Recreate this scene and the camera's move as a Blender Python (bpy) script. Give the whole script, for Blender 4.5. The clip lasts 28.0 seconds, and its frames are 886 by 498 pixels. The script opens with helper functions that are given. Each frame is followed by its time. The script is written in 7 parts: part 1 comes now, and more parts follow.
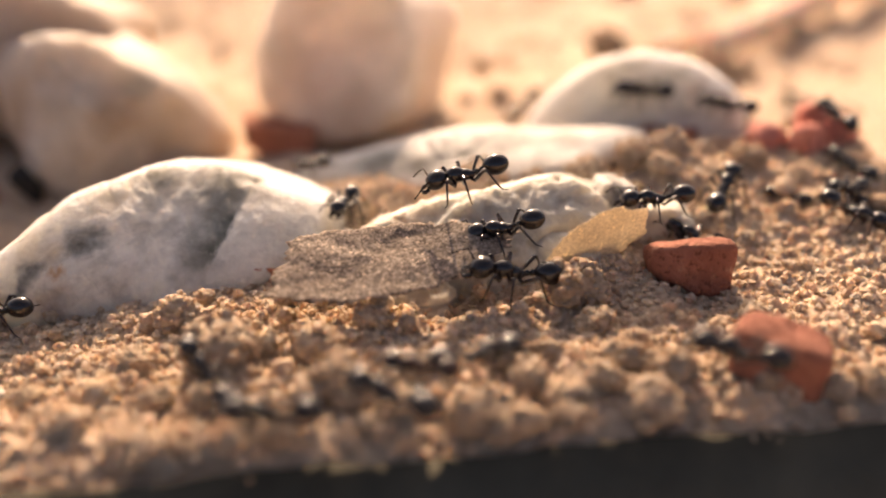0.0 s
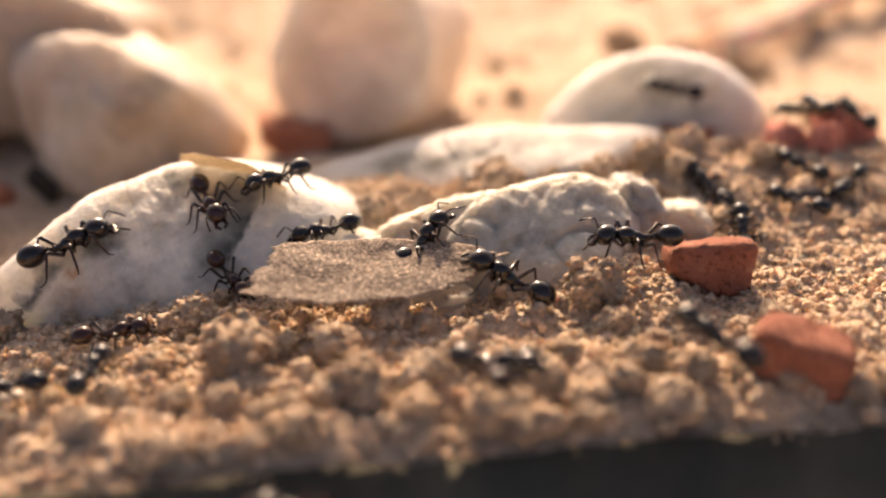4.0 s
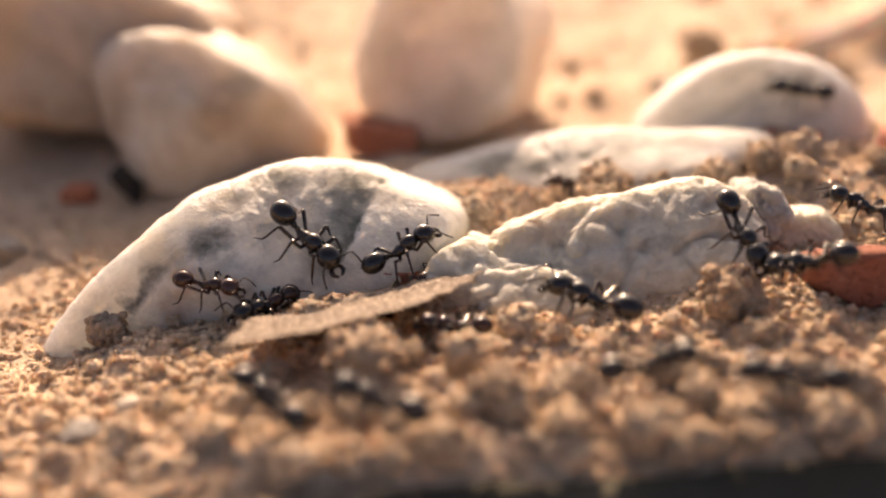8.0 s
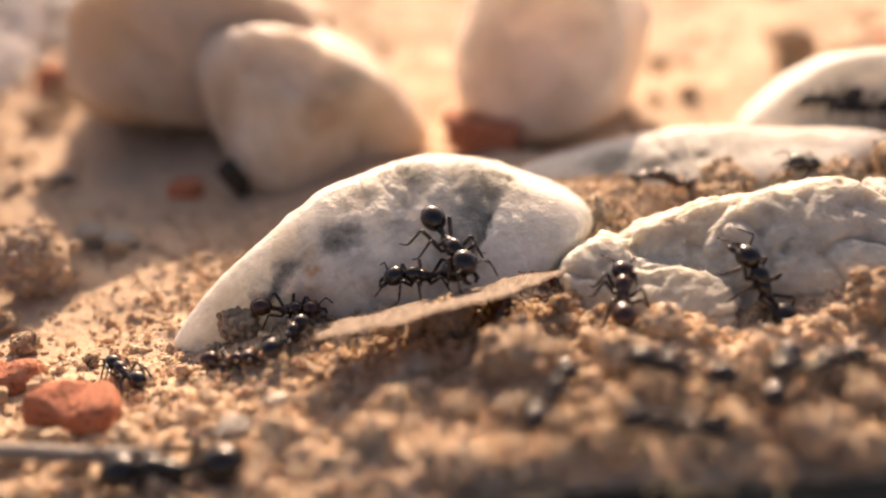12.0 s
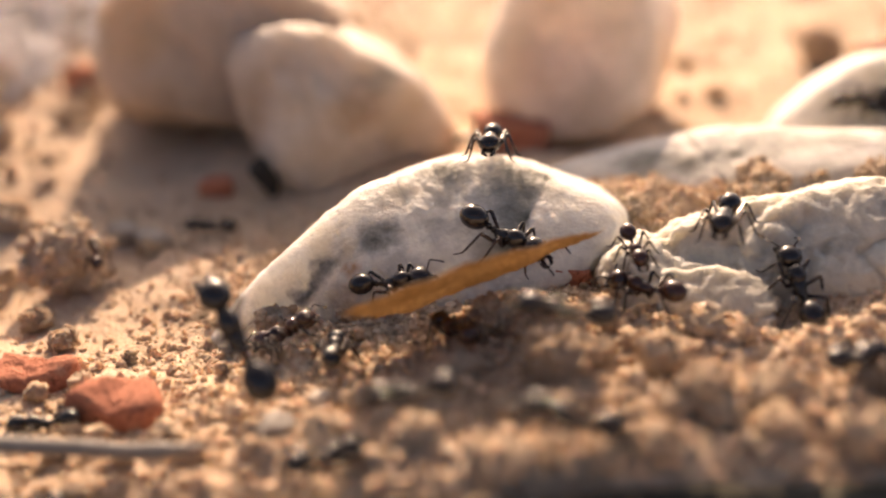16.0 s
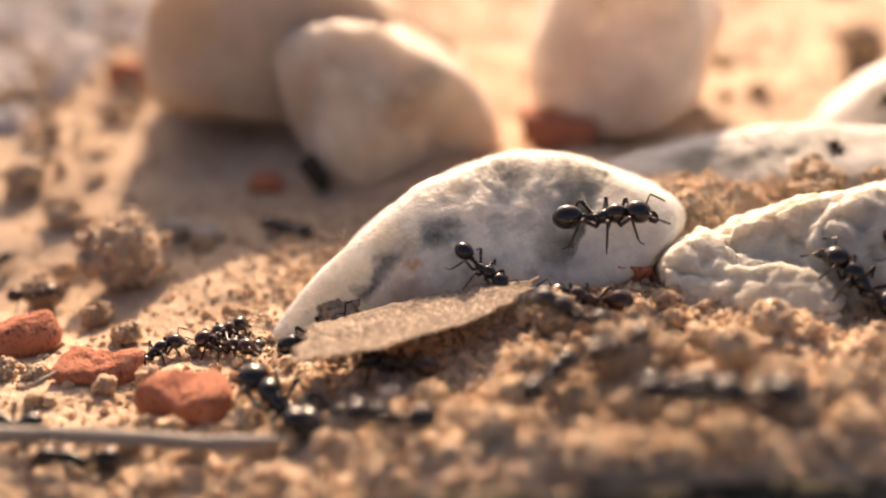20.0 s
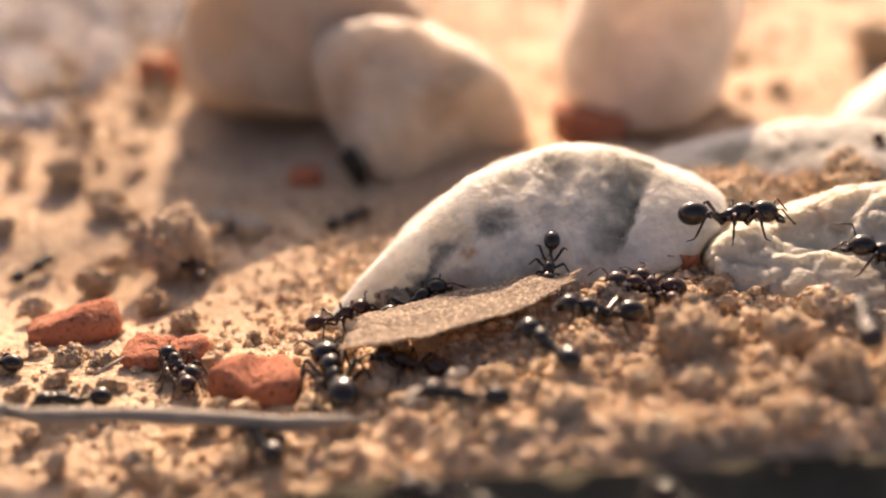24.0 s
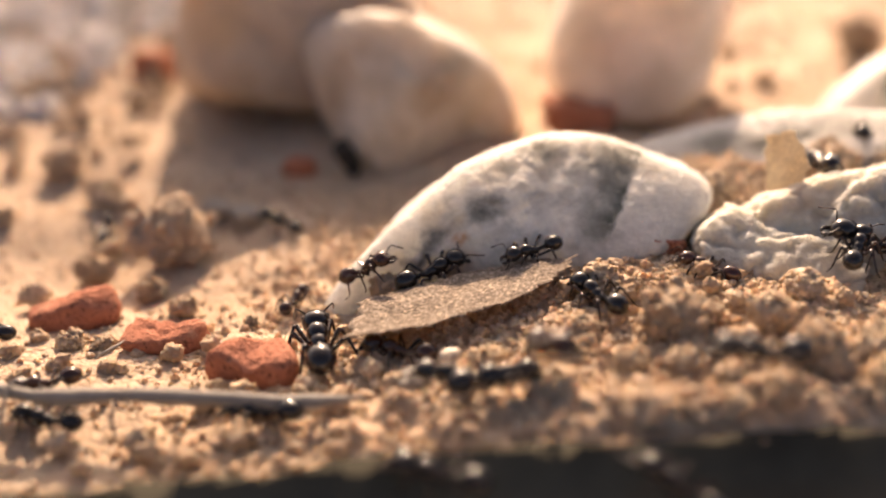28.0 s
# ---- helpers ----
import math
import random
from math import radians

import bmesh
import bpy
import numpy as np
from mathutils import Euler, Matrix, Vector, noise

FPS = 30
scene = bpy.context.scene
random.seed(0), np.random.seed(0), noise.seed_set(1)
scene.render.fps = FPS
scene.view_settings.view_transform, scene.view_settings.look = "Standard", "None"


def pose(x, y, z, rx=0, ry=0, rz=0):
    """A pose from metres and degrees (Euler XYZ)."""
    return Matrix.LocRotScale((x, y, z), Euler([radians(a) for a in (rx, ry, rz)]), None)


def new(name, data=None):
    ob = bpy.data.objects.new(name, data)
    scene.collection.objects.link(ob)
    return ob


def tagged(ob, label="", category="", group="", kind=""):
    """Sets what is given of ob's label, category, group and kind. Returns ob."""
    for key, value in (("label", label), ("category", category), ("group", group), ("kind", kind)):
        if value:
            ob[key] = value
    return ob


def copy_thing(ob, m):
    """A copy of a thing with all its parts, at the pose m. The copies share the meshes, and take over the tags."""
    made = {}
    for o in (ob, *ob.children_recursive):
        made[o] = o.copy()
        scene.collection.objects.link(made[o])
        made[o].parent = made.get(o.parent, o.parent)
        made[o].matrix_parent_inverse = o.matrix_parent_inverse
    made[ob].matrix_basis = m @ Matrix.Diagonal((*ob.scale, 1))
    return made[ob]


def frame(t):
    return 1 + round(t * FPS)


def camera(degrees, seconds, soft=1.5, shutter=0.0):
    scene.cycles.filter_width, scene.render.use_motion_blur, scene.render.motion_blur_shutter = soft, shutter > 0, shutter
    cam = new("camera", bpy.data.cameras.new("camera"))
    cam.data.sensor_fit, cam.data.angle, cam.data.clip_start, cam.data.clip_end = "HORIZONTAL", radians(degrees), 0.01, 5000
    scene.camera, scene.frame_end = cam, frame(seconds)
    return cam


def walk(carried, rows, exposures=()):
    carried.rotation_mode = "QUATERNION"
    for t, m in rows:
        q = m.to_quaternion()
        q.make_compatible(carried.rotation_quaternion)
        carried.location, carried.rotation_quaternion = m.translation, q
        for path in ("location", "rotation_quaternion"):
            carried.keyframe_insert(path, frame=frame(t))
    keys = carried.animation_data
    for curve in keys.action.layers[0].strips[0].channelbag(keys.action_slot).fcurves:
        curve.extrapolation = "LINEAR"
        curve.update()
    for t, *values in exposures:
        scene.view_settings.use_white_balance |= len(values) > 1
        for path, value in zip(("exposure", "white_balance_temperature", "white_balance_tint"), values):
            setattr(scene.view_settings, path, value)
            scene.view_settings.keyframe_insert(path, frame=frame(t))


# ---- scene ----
# Macro shot of ants round white quartz pebbles; plan numbers are in millimetres (MM turns them into metres).
MM = 0.001
cam = camera(48.0, 28.0, soft=2.1)
cam.data.dof.use_dof = True
cam.data.dof.focus_distance = 0.0848
cam.data.dof.aperture_fstop = 10.2
EYE, TILT = 46.0, -25.0
PATH = [
    (0, 0.00, 0.00, 0.00, -0.00, 0.14, 0.03),
    (0.5, -0.13, 0.19, -0.17, 0.43, 0.25, 0.17),
    (1, 0.06, 0.06, -0.28, 0.47, 0.29, 0.16),
    (1.5, 0.22, 0.19, 0.01, 0.57, 0.10, 0.10),
    (2, 0.30, 0.14, -0.00, 0.61, 0.10, 0.12),
    (2.5, 0.16, 0.03, 0.02, 0.48, 0.08, 0.13),
    (4.5, -1.40, 0.79, -0.02, 0.69, 0.17, 0.06),
    (5, -2.60, 1.34, -0.02, 0.73, 0.19, -0.04),
    (5.5, -3.49, 1.76, 0.04, 1.06, 0.17, -0.16),
    (6, -4.77, 2.23, 0.06, 1.25, 0.20, -0.27),
    (6.5, -5.54, 2.70, 0.13, 1.50, 0.21, -0.34),
    (7, -6.62, 3.09, 0.10, 1.54, 0.26, -0.39),
    (7.5, -7.67, 3.64, 0.00, 1.73, 0.36, -0.50),
    (8, -9.06, 3.91, -0.01, 1.83, 0.39, -0.58),
    (8.5, -9.94, 4.27, 0.31, 2.43, 0.20, -0.66),
    (9, -10.98, 4.42, 0.45, 2.64, 0.12, -0.72),
    (9.5, -12.01, 4.53, 0.21, 2.90, 0.25, -0.79),
    (10, -13.26, 4.48, 0.19, 2.80, 0.23, -0.83),
    (10.5, -14.45, 4.37, 0.12, 2.99, 0.22, -0.97),
    (11, -15.89, 4.45, 0.11, 3.35, 0.19, -1.05),
    (11.5, -16.90, 4.28, 0.05, 3.61, 0.15, -1.15),
    (12, -17.71, 4.23, -0.05, 3.66, 0.18, -1.21),
    (12.5, -18.46, 4.21, -0.13, 3.78, 0.20, -1.27),
    (13, -19.37, 4.14, -0.24, 3.93, 0.21, -1.39),
    (13.5, -19.97, 3.98, -0.21, 4.17, 0.14, -1.41),
    (15.5, -20.09, 4.05, -0.40, 4.21, 0.25, -1.41),
    (16, -19.95, 4.03, -0.31, 4.30, 0.23, -1.44),
    (16.5, -20.19, 4.03, -0.42, 4.11, 0.26, -1.42),
    (17, -20.07, 3.96, -0.34, 4.19, 0.21, -1.42),
    (17.5, -20.29, 4.03, -0.32, 4.07, 0.19, -1.43),
    (18, -20.32, 3.93, -0.27, 4.24, 0.17, -1.46),
    (18.5, -21.16, 3.85, -0.42, 4.35, 0.24, -1.47),
    (19, -22.43, 3.63, -0.43, 4.61, 0.17, -1.61),
    (19.5, -23.62, 3.50, -0.45, 4.87, 0.09, -1.64),
    (20, -24.14, 3.24, -0.58, 5.01, 0.07, -1.68),
    (20.5, -25.11, 3.06, -0.70, 4.90, 0.08, -1.77),
    (21, -26.00, 2.63, -0.75, 4.90, -0.00, -1.76),
    (21.5, -26.76, 2.13, -1.01, 4.96, 0.04, -1.75),
    (22, -27.65, 1.55, -1.17, 4.86, 0.03, -1.77),
    (22.5, -28.48, 1.09, -1.40, 4.77, 0.05, -1.77),
    (24.5, -29.90, 0.09, -1.73, 4.19, 0.10, -1.65),
    (25, -29.90, 0.11, -1.75, 4.19, 0.11, -1.64),
    (25.5, -29.80, 0.06, -1.72, 4.23, 0.10, -1.64),
    (26, -29.86, -0.11, -1.83, 4.17, 0.13, -1.68),
    (26.5, -29.82, -1.13, -2.29, 3.75, 0.19, -1.58),
    (27, -29.67, -1.95, -2.63, 3.89, 0.22, -1.60),
    (27.5, -29.89, -1.62, -2.61, 3.74, 0.03, -1.53),
    (28, -29.79, -1.94, -2.72, 3.74, -0.06, -1.48),
]
walk(cam, [(t, pose(0, 0, EYE * MM, TILT, 0, 0) @ pose(MM * x, MM * y, MM * z, 90 + pitch, roll, yaw)) for t, x, y, z, yaw, pitch, roll in PATH],
     exposures=[(0.0, 0.89, 7900, 20), (28.0, 0.89, 7900, 20)])

# ---- light: low warm sun behind the pebbles, clear sky ----
SUN_DOWN = Vector((0.14, -1.0, -0.66)).normalized()
world = bpy.data.worlds.new("sky")
scene.world = world
world.use_nodes = True
wt = world.node_tree
sky = wt.nodes.new("ShaderNodeTexSky")
sky.sky_type = "NISHITA"
sky.sun_disc = False
sky.dust_density = 5.0
sky.air_density = 0.6
sky.ozone_density = 0.5
sky.sun_elevation = math.asin(-SUN_DOWN.z)
sky.sun_rotation = math.atan2(-SUN_DOWN.x, -SUN_DOWN.y)
wt.links.new(sky.outputs[0], wt.nodes["Background"].inputs[0])
wt.nodes["Background"].inputs[1].default_value = 0.098
sun_data = bpy.data.lights.new("sun", "SUN")
sun_data.energy = 4.2
sun_data.angle = radians(0.6)
sun_data.color = (1.0, 0.81, 0.635)
sun = new("sun", sun_data)
sun.matrix_basis = Matrix.Translation((0, 0.6, 0.4)) @ SUN_DOWN.to_track_quat("-Z", "Y").to_matrix().to_4x4()

# ---- materials ----
def mat(name, rough=0.6, spec=0.5):
    m = bpy.data.materials.new(name)
    m.use_nodes = True
    nt = m.node_tree
    b = nt.nodes["Principled BSDF"]
    b.inputs["Roughness"].default_value = rough
    b.inputs["Specular IOR Level"].default_value = spec
    return m, nt, b


def node(nt, kind, **values):
    n = nt.nodes.new(kind)
    for key, value in values.items():
        n.inputs[key].default_value = value
    return n


def coords(nt, world_space=False):
    if world_space:
        return nt.nodes.new("ShaderNodeNewGeometry").outputs["Position"]
    return nt.nodes.new("ShaderNodeTexCoord").outputs["Object"]


def noise_tex(nt, where, per_metre, detail=4.0, rough=0.55):
    n = node(nt, "ShaderNodeTexNoise", Scale=per_metre, Detail=detail, Roughness=rough)
    nt.links.new(where, n.inputs["Vector"])
    return n.outputs["Fac"]


def ramp(nt, fac, stops):
    r = nt.nodes.new("ShaderNodeValToRGB")
    while len(r.color_ramp.elements) < len(stops):
        r.color_ramp.elements.new(0.5)
    for e, (at, c) in zip(r.color_ramp.elements, stops):
        e.position = at
        e.color = (*c, 1) if len(c) == 3 else c
    nt.links.new(fac, r.inputs[0])
    return r.outputs[0]


def mix(nt, fac, a, b, how="MIX"):
    n = nt.nodes.new("ShaderNodeMix")
    n.data_type = "RGBA"
    n.blend_type = how
    for value, slot in ((fac, 0), (a, 6), (b, 7)):
        if isinstance(value, (int, float)):
            n.inputs[slot].default_value = value
        elif isinstance(value, tuple):
            n.inputs[slot].default_value = (*value, 1)
        else:
            nt.links.new(value, n.inputs[slot])
    return n.outputs[2]


def math_node(nt, how, a, b=0.0):
    n = nt.nodes.new("ShaderNodeMath")
    n.operation = how
    for value, slot in ((a, 0), (b, 1)):
        if isinstance(value, (int, float)):
            n.inputs[slot].default_value = value
        else:
            nt.links.new(value, n.inputs[slot])
    return n.outputs[0]


def bump(nt, b, height, strength, distance):
    n = node(nt, "ShaderNodeBump", Strength=strength, Distance=distance)
    nt.links.new(height, n.inputs["Height"])
    nt.links.new(n.outputs[0], b.inputs["Normal"])


def sand_material(name, light, dark, grain=2200.0, by_object=False, relief=0.8):
    m, nt, b = mat(name, 0.95, 0.12)
    w = coords(nt, True)
    broad = noise_tex(nt, w, 70.0, 3.0)
    fine = noise_tex(nt, w, grain, 3.0, 0.7)
    col = mix(nt, ramp(nt, broad, [(0.3, (0, 0, 0)), (0.7, (1, 1, 1))]), dark, light)
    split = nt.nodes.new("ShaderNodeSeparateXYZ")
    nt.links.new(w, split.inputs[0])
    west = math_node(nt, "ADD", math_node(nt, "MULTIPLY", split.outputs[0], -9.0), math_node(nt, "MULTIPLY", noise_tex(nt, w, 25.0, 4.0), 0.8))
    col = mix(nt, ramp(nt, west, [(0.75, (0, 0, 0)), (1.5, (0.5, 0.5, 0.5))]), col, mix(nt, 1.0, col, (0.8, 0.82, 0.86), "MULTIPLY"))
    col = mix(nt, 0.55, col, ramp(nt, fine, [(0.25, (0.62, 0.56, 0.5)), (0.5, (0.96, 0.95, 0.94)), (0.75, (1.3, 1.28, 1.24))]), "MULTIPLY")
    rnd = nt.nodes.new("ShaderNodeObjectInfo").outputs["Random"] if by_object else nt.nodes.new("ShaderNodeNewGeometry").outputs["Random Per Island"]
    col = mix(nt, 1.0, col, ramp(nt, rnd, [(0.0, (0.78, 0.76, 0.74)), (0.6, (1.0, 1.0, 1.0)), (0.93, (1.12, 1.12, 1.12)), (1.0, (1.25, 1.2, 1.12))]), "MULTIPLY")
    nt.links.new(col, b.inputs["Base Color"])
    b.inputs["Subsurface Weight"].default_value = 0.55
    b.inputs["Subsurface Radius"].default_value = (1.0, 0.72, 0.5)
    b.inputs["Subsurface Scale"].default_value = 0.0007
    v = node(nt, "ShaderNodeTexVoronoi", Scale=grain * 0.9)
    nt.links.new(w, v.inputs["Vector"])
    bump(nt, b, v.outputs["Distance"], relief, 0.00025)
    return m


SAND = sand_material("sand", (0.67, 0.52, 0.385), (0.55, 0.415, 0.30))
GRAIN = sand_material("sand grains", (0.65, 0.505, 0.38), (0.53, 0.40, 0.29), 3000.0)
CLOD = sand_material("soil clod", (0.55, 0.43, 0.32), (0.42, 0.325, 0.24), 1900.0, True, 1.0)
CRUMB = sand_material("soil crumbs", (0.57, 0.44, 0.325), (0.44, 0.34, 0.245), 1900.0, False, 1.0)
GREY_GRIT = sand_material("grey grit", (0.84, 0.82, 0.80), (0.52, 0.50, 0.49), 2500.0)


def quartz_material(name, tint=(0.80, 0.79, 0.76), grey=0.3, tan=0.12, rust=(0.50, 0.30, 0.14), seed=0.0, stains=55.0, patches=(), mottles=(), band=None, through_mm=11.0):
    """Milky quartz with soft grey clouds and streaks, stained patches (place in mm, reach in mm, tone, weight), mottled stretches (place, reach, spots per metre) and, with
    band = (normal, offset in mm, width in mm, centre, reach in mm), a grey band with one sharp side along a crack."""
    m, nt, b = mat(name, 0.6, 0.16)
    w = coords(nt, True)
    shift = nt.nodes.new("ShaderNodeVectorMath")
    nt.links.new(w, shift.inputs[0])
    shift.inputs[1].default_value = (seed, seed * 0.37, seed * 0.11)
    p = shift.outputs[0]
    turned = nt.nodes.new("ShaderNodeMapping")
    nt.links.new(p, turned.inputs["Vector"])
    turned.vector_type = "TEXTURE"
    turned.inputs["Rotation"].default_value = (0.0, radians(-32), 0.0)
    turned.inputs["Scale"].default_value = (2.6, 1.0, 0.8)
    fine_cloud = noise_tex(nt, p, 700.0, 5.0, 0.65)
    col = mix(nt, ramp(nt, noise_tex(nt, p, 110.0, 5.0, 0.6), [(0.40, (0, 0, 0)), (0.62, (grey, grey, grey))]), tint, (0.45, 0.45, 0.425))
    mottle = noise_tex(nt, p, 900.0, 4.0, 0.7)
    col = mix(nt, 0.5, col, ramp(nt, mottle, [(0.3, (0.72, 0.73, 0.73)), (0.5, (1.0, 1.0, 1.0)), (0.7, (1.12, 1.12, 1.1))]), "MULTIPLY")
    streak = noise_tex(nt, turned.outputs[0], 260.0, 6.0, 0.65)
    col = mix(nt, ramp(nt, streak, [(0.52, (0, 0, 0)), (0.68, (grey, grey, grey))]), col, (0.38, 0.38, 0.36))
    col = mix(nt, ramp(nt, noise_tex(nt, p, stains, 4.0, 0.6), [(0.44, (0, 0, 0)), (0.62, (tan, tan, tan))]), col, (0.50, 0.39, 0.27))
    col = mix(nt, ramp(nt, noise_tex(nt, p, 95.0, 2.0, 0.5), [(0.70, (0, 0, 0)), (0.78, (0.6, 0.6, 0.6))]), col, rust)
    warp = nt.nodes.new("ShaderNodeTexNoise")
    warp.inputs["Scale"].default_value = 420.0
    warp.inputs["Detail"].default_value = 4.0
    nt.links.new(w, warp.inputs["Vector"])
    moved = nt.nodes.new("ShaderNodeVectorMath")
    moved.operation = "MULTIPLY_ADD"
    nt.links.new(warp.outputs["Color"], moved.inputs[0])
    moved.inputs[1].default_value = (0.0045, 0.0045, 0.0045)
    nt.links.new(w, moved.inputs[2])
    # Grey mottling; on the banded crest it also paints in the shade of shallow pits.
    for place, reach, per_metre in mottles:
        gap = nt.nodes.new("ShaderNodeVectorMath")
        gap.operation = "DISTANCE"
        nt.links.new(w, gap.inputs[0])
        gap.inputs[1].default_value = [MM * q for q in place]
        close = ramp(nt, math_node(nt, "DIVIDE", gap.outputs["Value"], reach * MM), [(0.55, (1, 1, 1)), (1.0, (0, 0, 0))])
        spots = ramp(nt, noise_tex(nt, turned.outputs[0], per_metre, 5.0, 0.62), [(0.48, (0, 0, 0)), (0.6, (0.42, 0.42, 0.42))])
        col = mix(nt, mix(nt, 1.0, close, spots, "MULTIPLY"), col, (0.35, 0.345, 0.295))
    for place, reach, tone, weight in patches:
        gap = nt.nodes.new("ShaderNodeVectorMath")
        gap.operation = "DISTANCE"
        nt.links.new(moved.outputs[0], gap.inputs[0])
        gap.inputs[1].default_value = [MM * q + 0.00225 for q in place]
        close = ramp(nt, math_node(nt, "DIVIDE", gap.outputs["Value"], reach * MM), [(0.3, (weight, weight, weight)), (1.0, (0, 0, 0))])
        col = mix(nt, mix(nt, 1.0, close, ramp(nt, fine_cloud, [(0.3, (0.45, 0.45, 0.45)), (0.6, (1, 1, 1))]), "MULTIPLY"), col, tone)
    if band:
        normal, offset, width, centre, reach = band
        dot = nt.nodes.new("ShaderNodeVectorMath")
        dot.operation = "DOT_PRODUCT"
        nt.links.new(w, dot.inputs[0])
        dot.inputs[1].default_value = normal
        wob = math_node(nt, "MULTIPLY", math_node(nt, "SUBTRACT", noise_tex(nt, w, 380.0, 6.0, 0.65), 0.5), 0.003)
        side = math_node(nt, "DIVIDE", math_node(nt, "SUBTRACT", math_node(nt, "ADD", dot.outputs["Value"], wob), (offset - width) * MM), width * MM)
        inside = ramp(nt, side, [(0.0, (0, 0, 0)), (0.4, (0.6, 0.6, 0.6)), (0.9, (1, 1, 1)), (1.0, (0, 0, 0))])
        far = nt.nodes.new("ShaderNodeVectorMath")
        far.operation = "DISTANCE"
        nt.links.new(moved.outputs[0], far.inputs[0])
        far.inputs[1].default_value = [MM * q + 0.00225 for q in centre]
        near = ramp(nt, math_node(nt, "DIVIDE", far.outputs["Value"], reach * MM), [(0.5, (1, 1, 1)), (1.0, (0, 0, 0))])
        col = mix(nt, mix(nt, 1.0, inside, near, "MULTIPLY"), col, mix(nt, ramp(nt, fine_cloud, [(0.38, (0, 0, 0)), (0.62, (1, 1, 1))]), (0.115, 0.122, 0.10), (0.30, 0.30, 0.255)))
    nt.links.new(col, b.inputs["Base Color"])
    b.inputs["Subsurface Weight"].default_value = 0.65
    b.inputs["Subsurface Radius"].default_value = (1.0, 0.92, 0.8)
    b.inputs["Subsurface Scale"].default_value = through_mm * MM
    gloss = ramp(nt, noise_tex(nt, p, 420.0, 3.0), [(0.35, (0.38, 0.38, 0.38)), (0.6, (0.75, 0.75, 0.75))])
    nt.links.new(gloss, b.inputs["Roughness"])
    fine = noise_tex(nt, p, 1500.0, 4.0, 0.6)
    broad = noise_tex(nt, turned.outputs[0], 240.0, 5.0, 0.6)
    bump(nt, b, math_node(nt, "ADD", math_node(nt, "MULTIPLY", broad, 2.2), math_node(nt, "ADD", math_node(nt, "MULTIPLY", fine_cloud, 1.1), math_node(nt, "MULTIPLY", fine, 0.8))), 0.55, 0.0005)
    return m


def brick_material(name, light, dark):
    m, nt, b = mat(name, 0.9, 0.25)
    w = coords(nt, True)
    broad = noise_tex(nt, w, 300.0, 4.0)
    pits = noise_tex(nt, w, 1900.0, 3.0, 0.7)
    col = mix(nt, ramp(nt, broad, [(0.3, (0, 0, 0)), (0.7, (1, 1, 1))]), dark, light)
    col = mix(nt, ramp(nt, pits, [(0.33, (0.8, 0.8, 0.8)), (0.45, (0, 0, 0))]), col, (0.10, 0.035, 0.02))
    col = mix(nt, ramp(nt, noise_tex(nt, w, 520.0, 3.0), [(0.6, (0, 0, 0)), (0.75, (0.5, 0.5, 0.5))]), col, (0.55, 0.36, 0.24))
    nt.links.new(col, b.inputs["Base Color"])
    bump(nt, b, pits, 0.9, 0.0005)
    return m


BRICK = brick_material("fired clay", (0.52, 0.215, 0.135), (0.39, 0.145, 0.088))
# BRICK darkened: the stubby chip's backlit shade is put into its colour.
DARKER_BRICK = brick_material("darkened fired clay", (0.40, 0.165, 0.108), (0.28, 0.105, 0.068))
PINK = brick_material("pink clay", (0.76, 0.32, 0.25), (0.60, 0.23, 0.17))


def husk_material(name, light, dark, clear, speck):
    """Thin dry plant skin: light passes through it."""
    m, nt, b = mat(name, 0.85, 0.12)
    o = coords(nt)
    grain = noise_tex(nt, o, 3900.0, 2.0, 0.6)
    col = mix(nt, ramp(nt, noise_tex(nt, o, 260.0, 3.0), [(0.35, (0, 0, 0)), (0.65, (1, 1, 1))]), dark, light)
    col = mix(nt, ramp(nt, grain, [(0.42, (speck, speck, speck)), (0.55, (0, 0, 0))]), col, tuple(c * 0.25 for c in dark))
    cells = node(nt, "ShaderNodeTexVoronoi", Scale=4200.0)
    nt.links.new(o, cells.inputs["Vector"])
    sep = nt.nodes.new("ShaderNodeSeparateXYZ")
    nt.links.new(cells.outputs["Color"], sep.inputs[0])
    col = mix(nt, speck, col, ramp(nt, sep.outputs[0], [(0.1, (0.25, 0.23, 0.2)), (0.55, (0.75, 0.74, 0.72)), (0.85, (1.05, 1.05, 1.05)), (1.0, (2.3, 2.2, 2.0))]), "MULTIPLY")
    nt.links.new(col, b.inputs["Base Color"])
    bump(nt, b, sep.outputs[1], 0.7, 0.0001)
    thin = nt.nodes.new("ShaderNodeBsdfTranslucent")
    nt.links.new(col, thin.inputs[0])
    both = nt.nodes.new("ShaderNodeMixShader")
    both.inputs[0].default_value = clear
    nt.links.new(b.outputs[0], both.inputs[1])
    nt.links.new(thin.outputs[0], both.inputs[2])
    nt.links.new(both.outputs[0], nt.nodes["Material Output"].inputs[0])
    return m


HUSK = husk_material("brown husk", (0.63, 0.53, 0.44), (0.51, 0.42, 0.34), 0.35, 0.6)
HUSK_INSIDE = husk_material("husk underside", (0.66, 0.45, 0.22), (0.46, 0.29, 0.13), 0.6, 0.4)
FLAKE = husk_material("amber flake", (0.84, 0.74, 0.57), (0.74, 0.63, 0.46), 0.45, 0.2)
PALE_FLAKE = husk_material("pale flake", (0.84, 0.74, 0.57), (0.74, 0.62, 0.45), 0.45, 0.15)


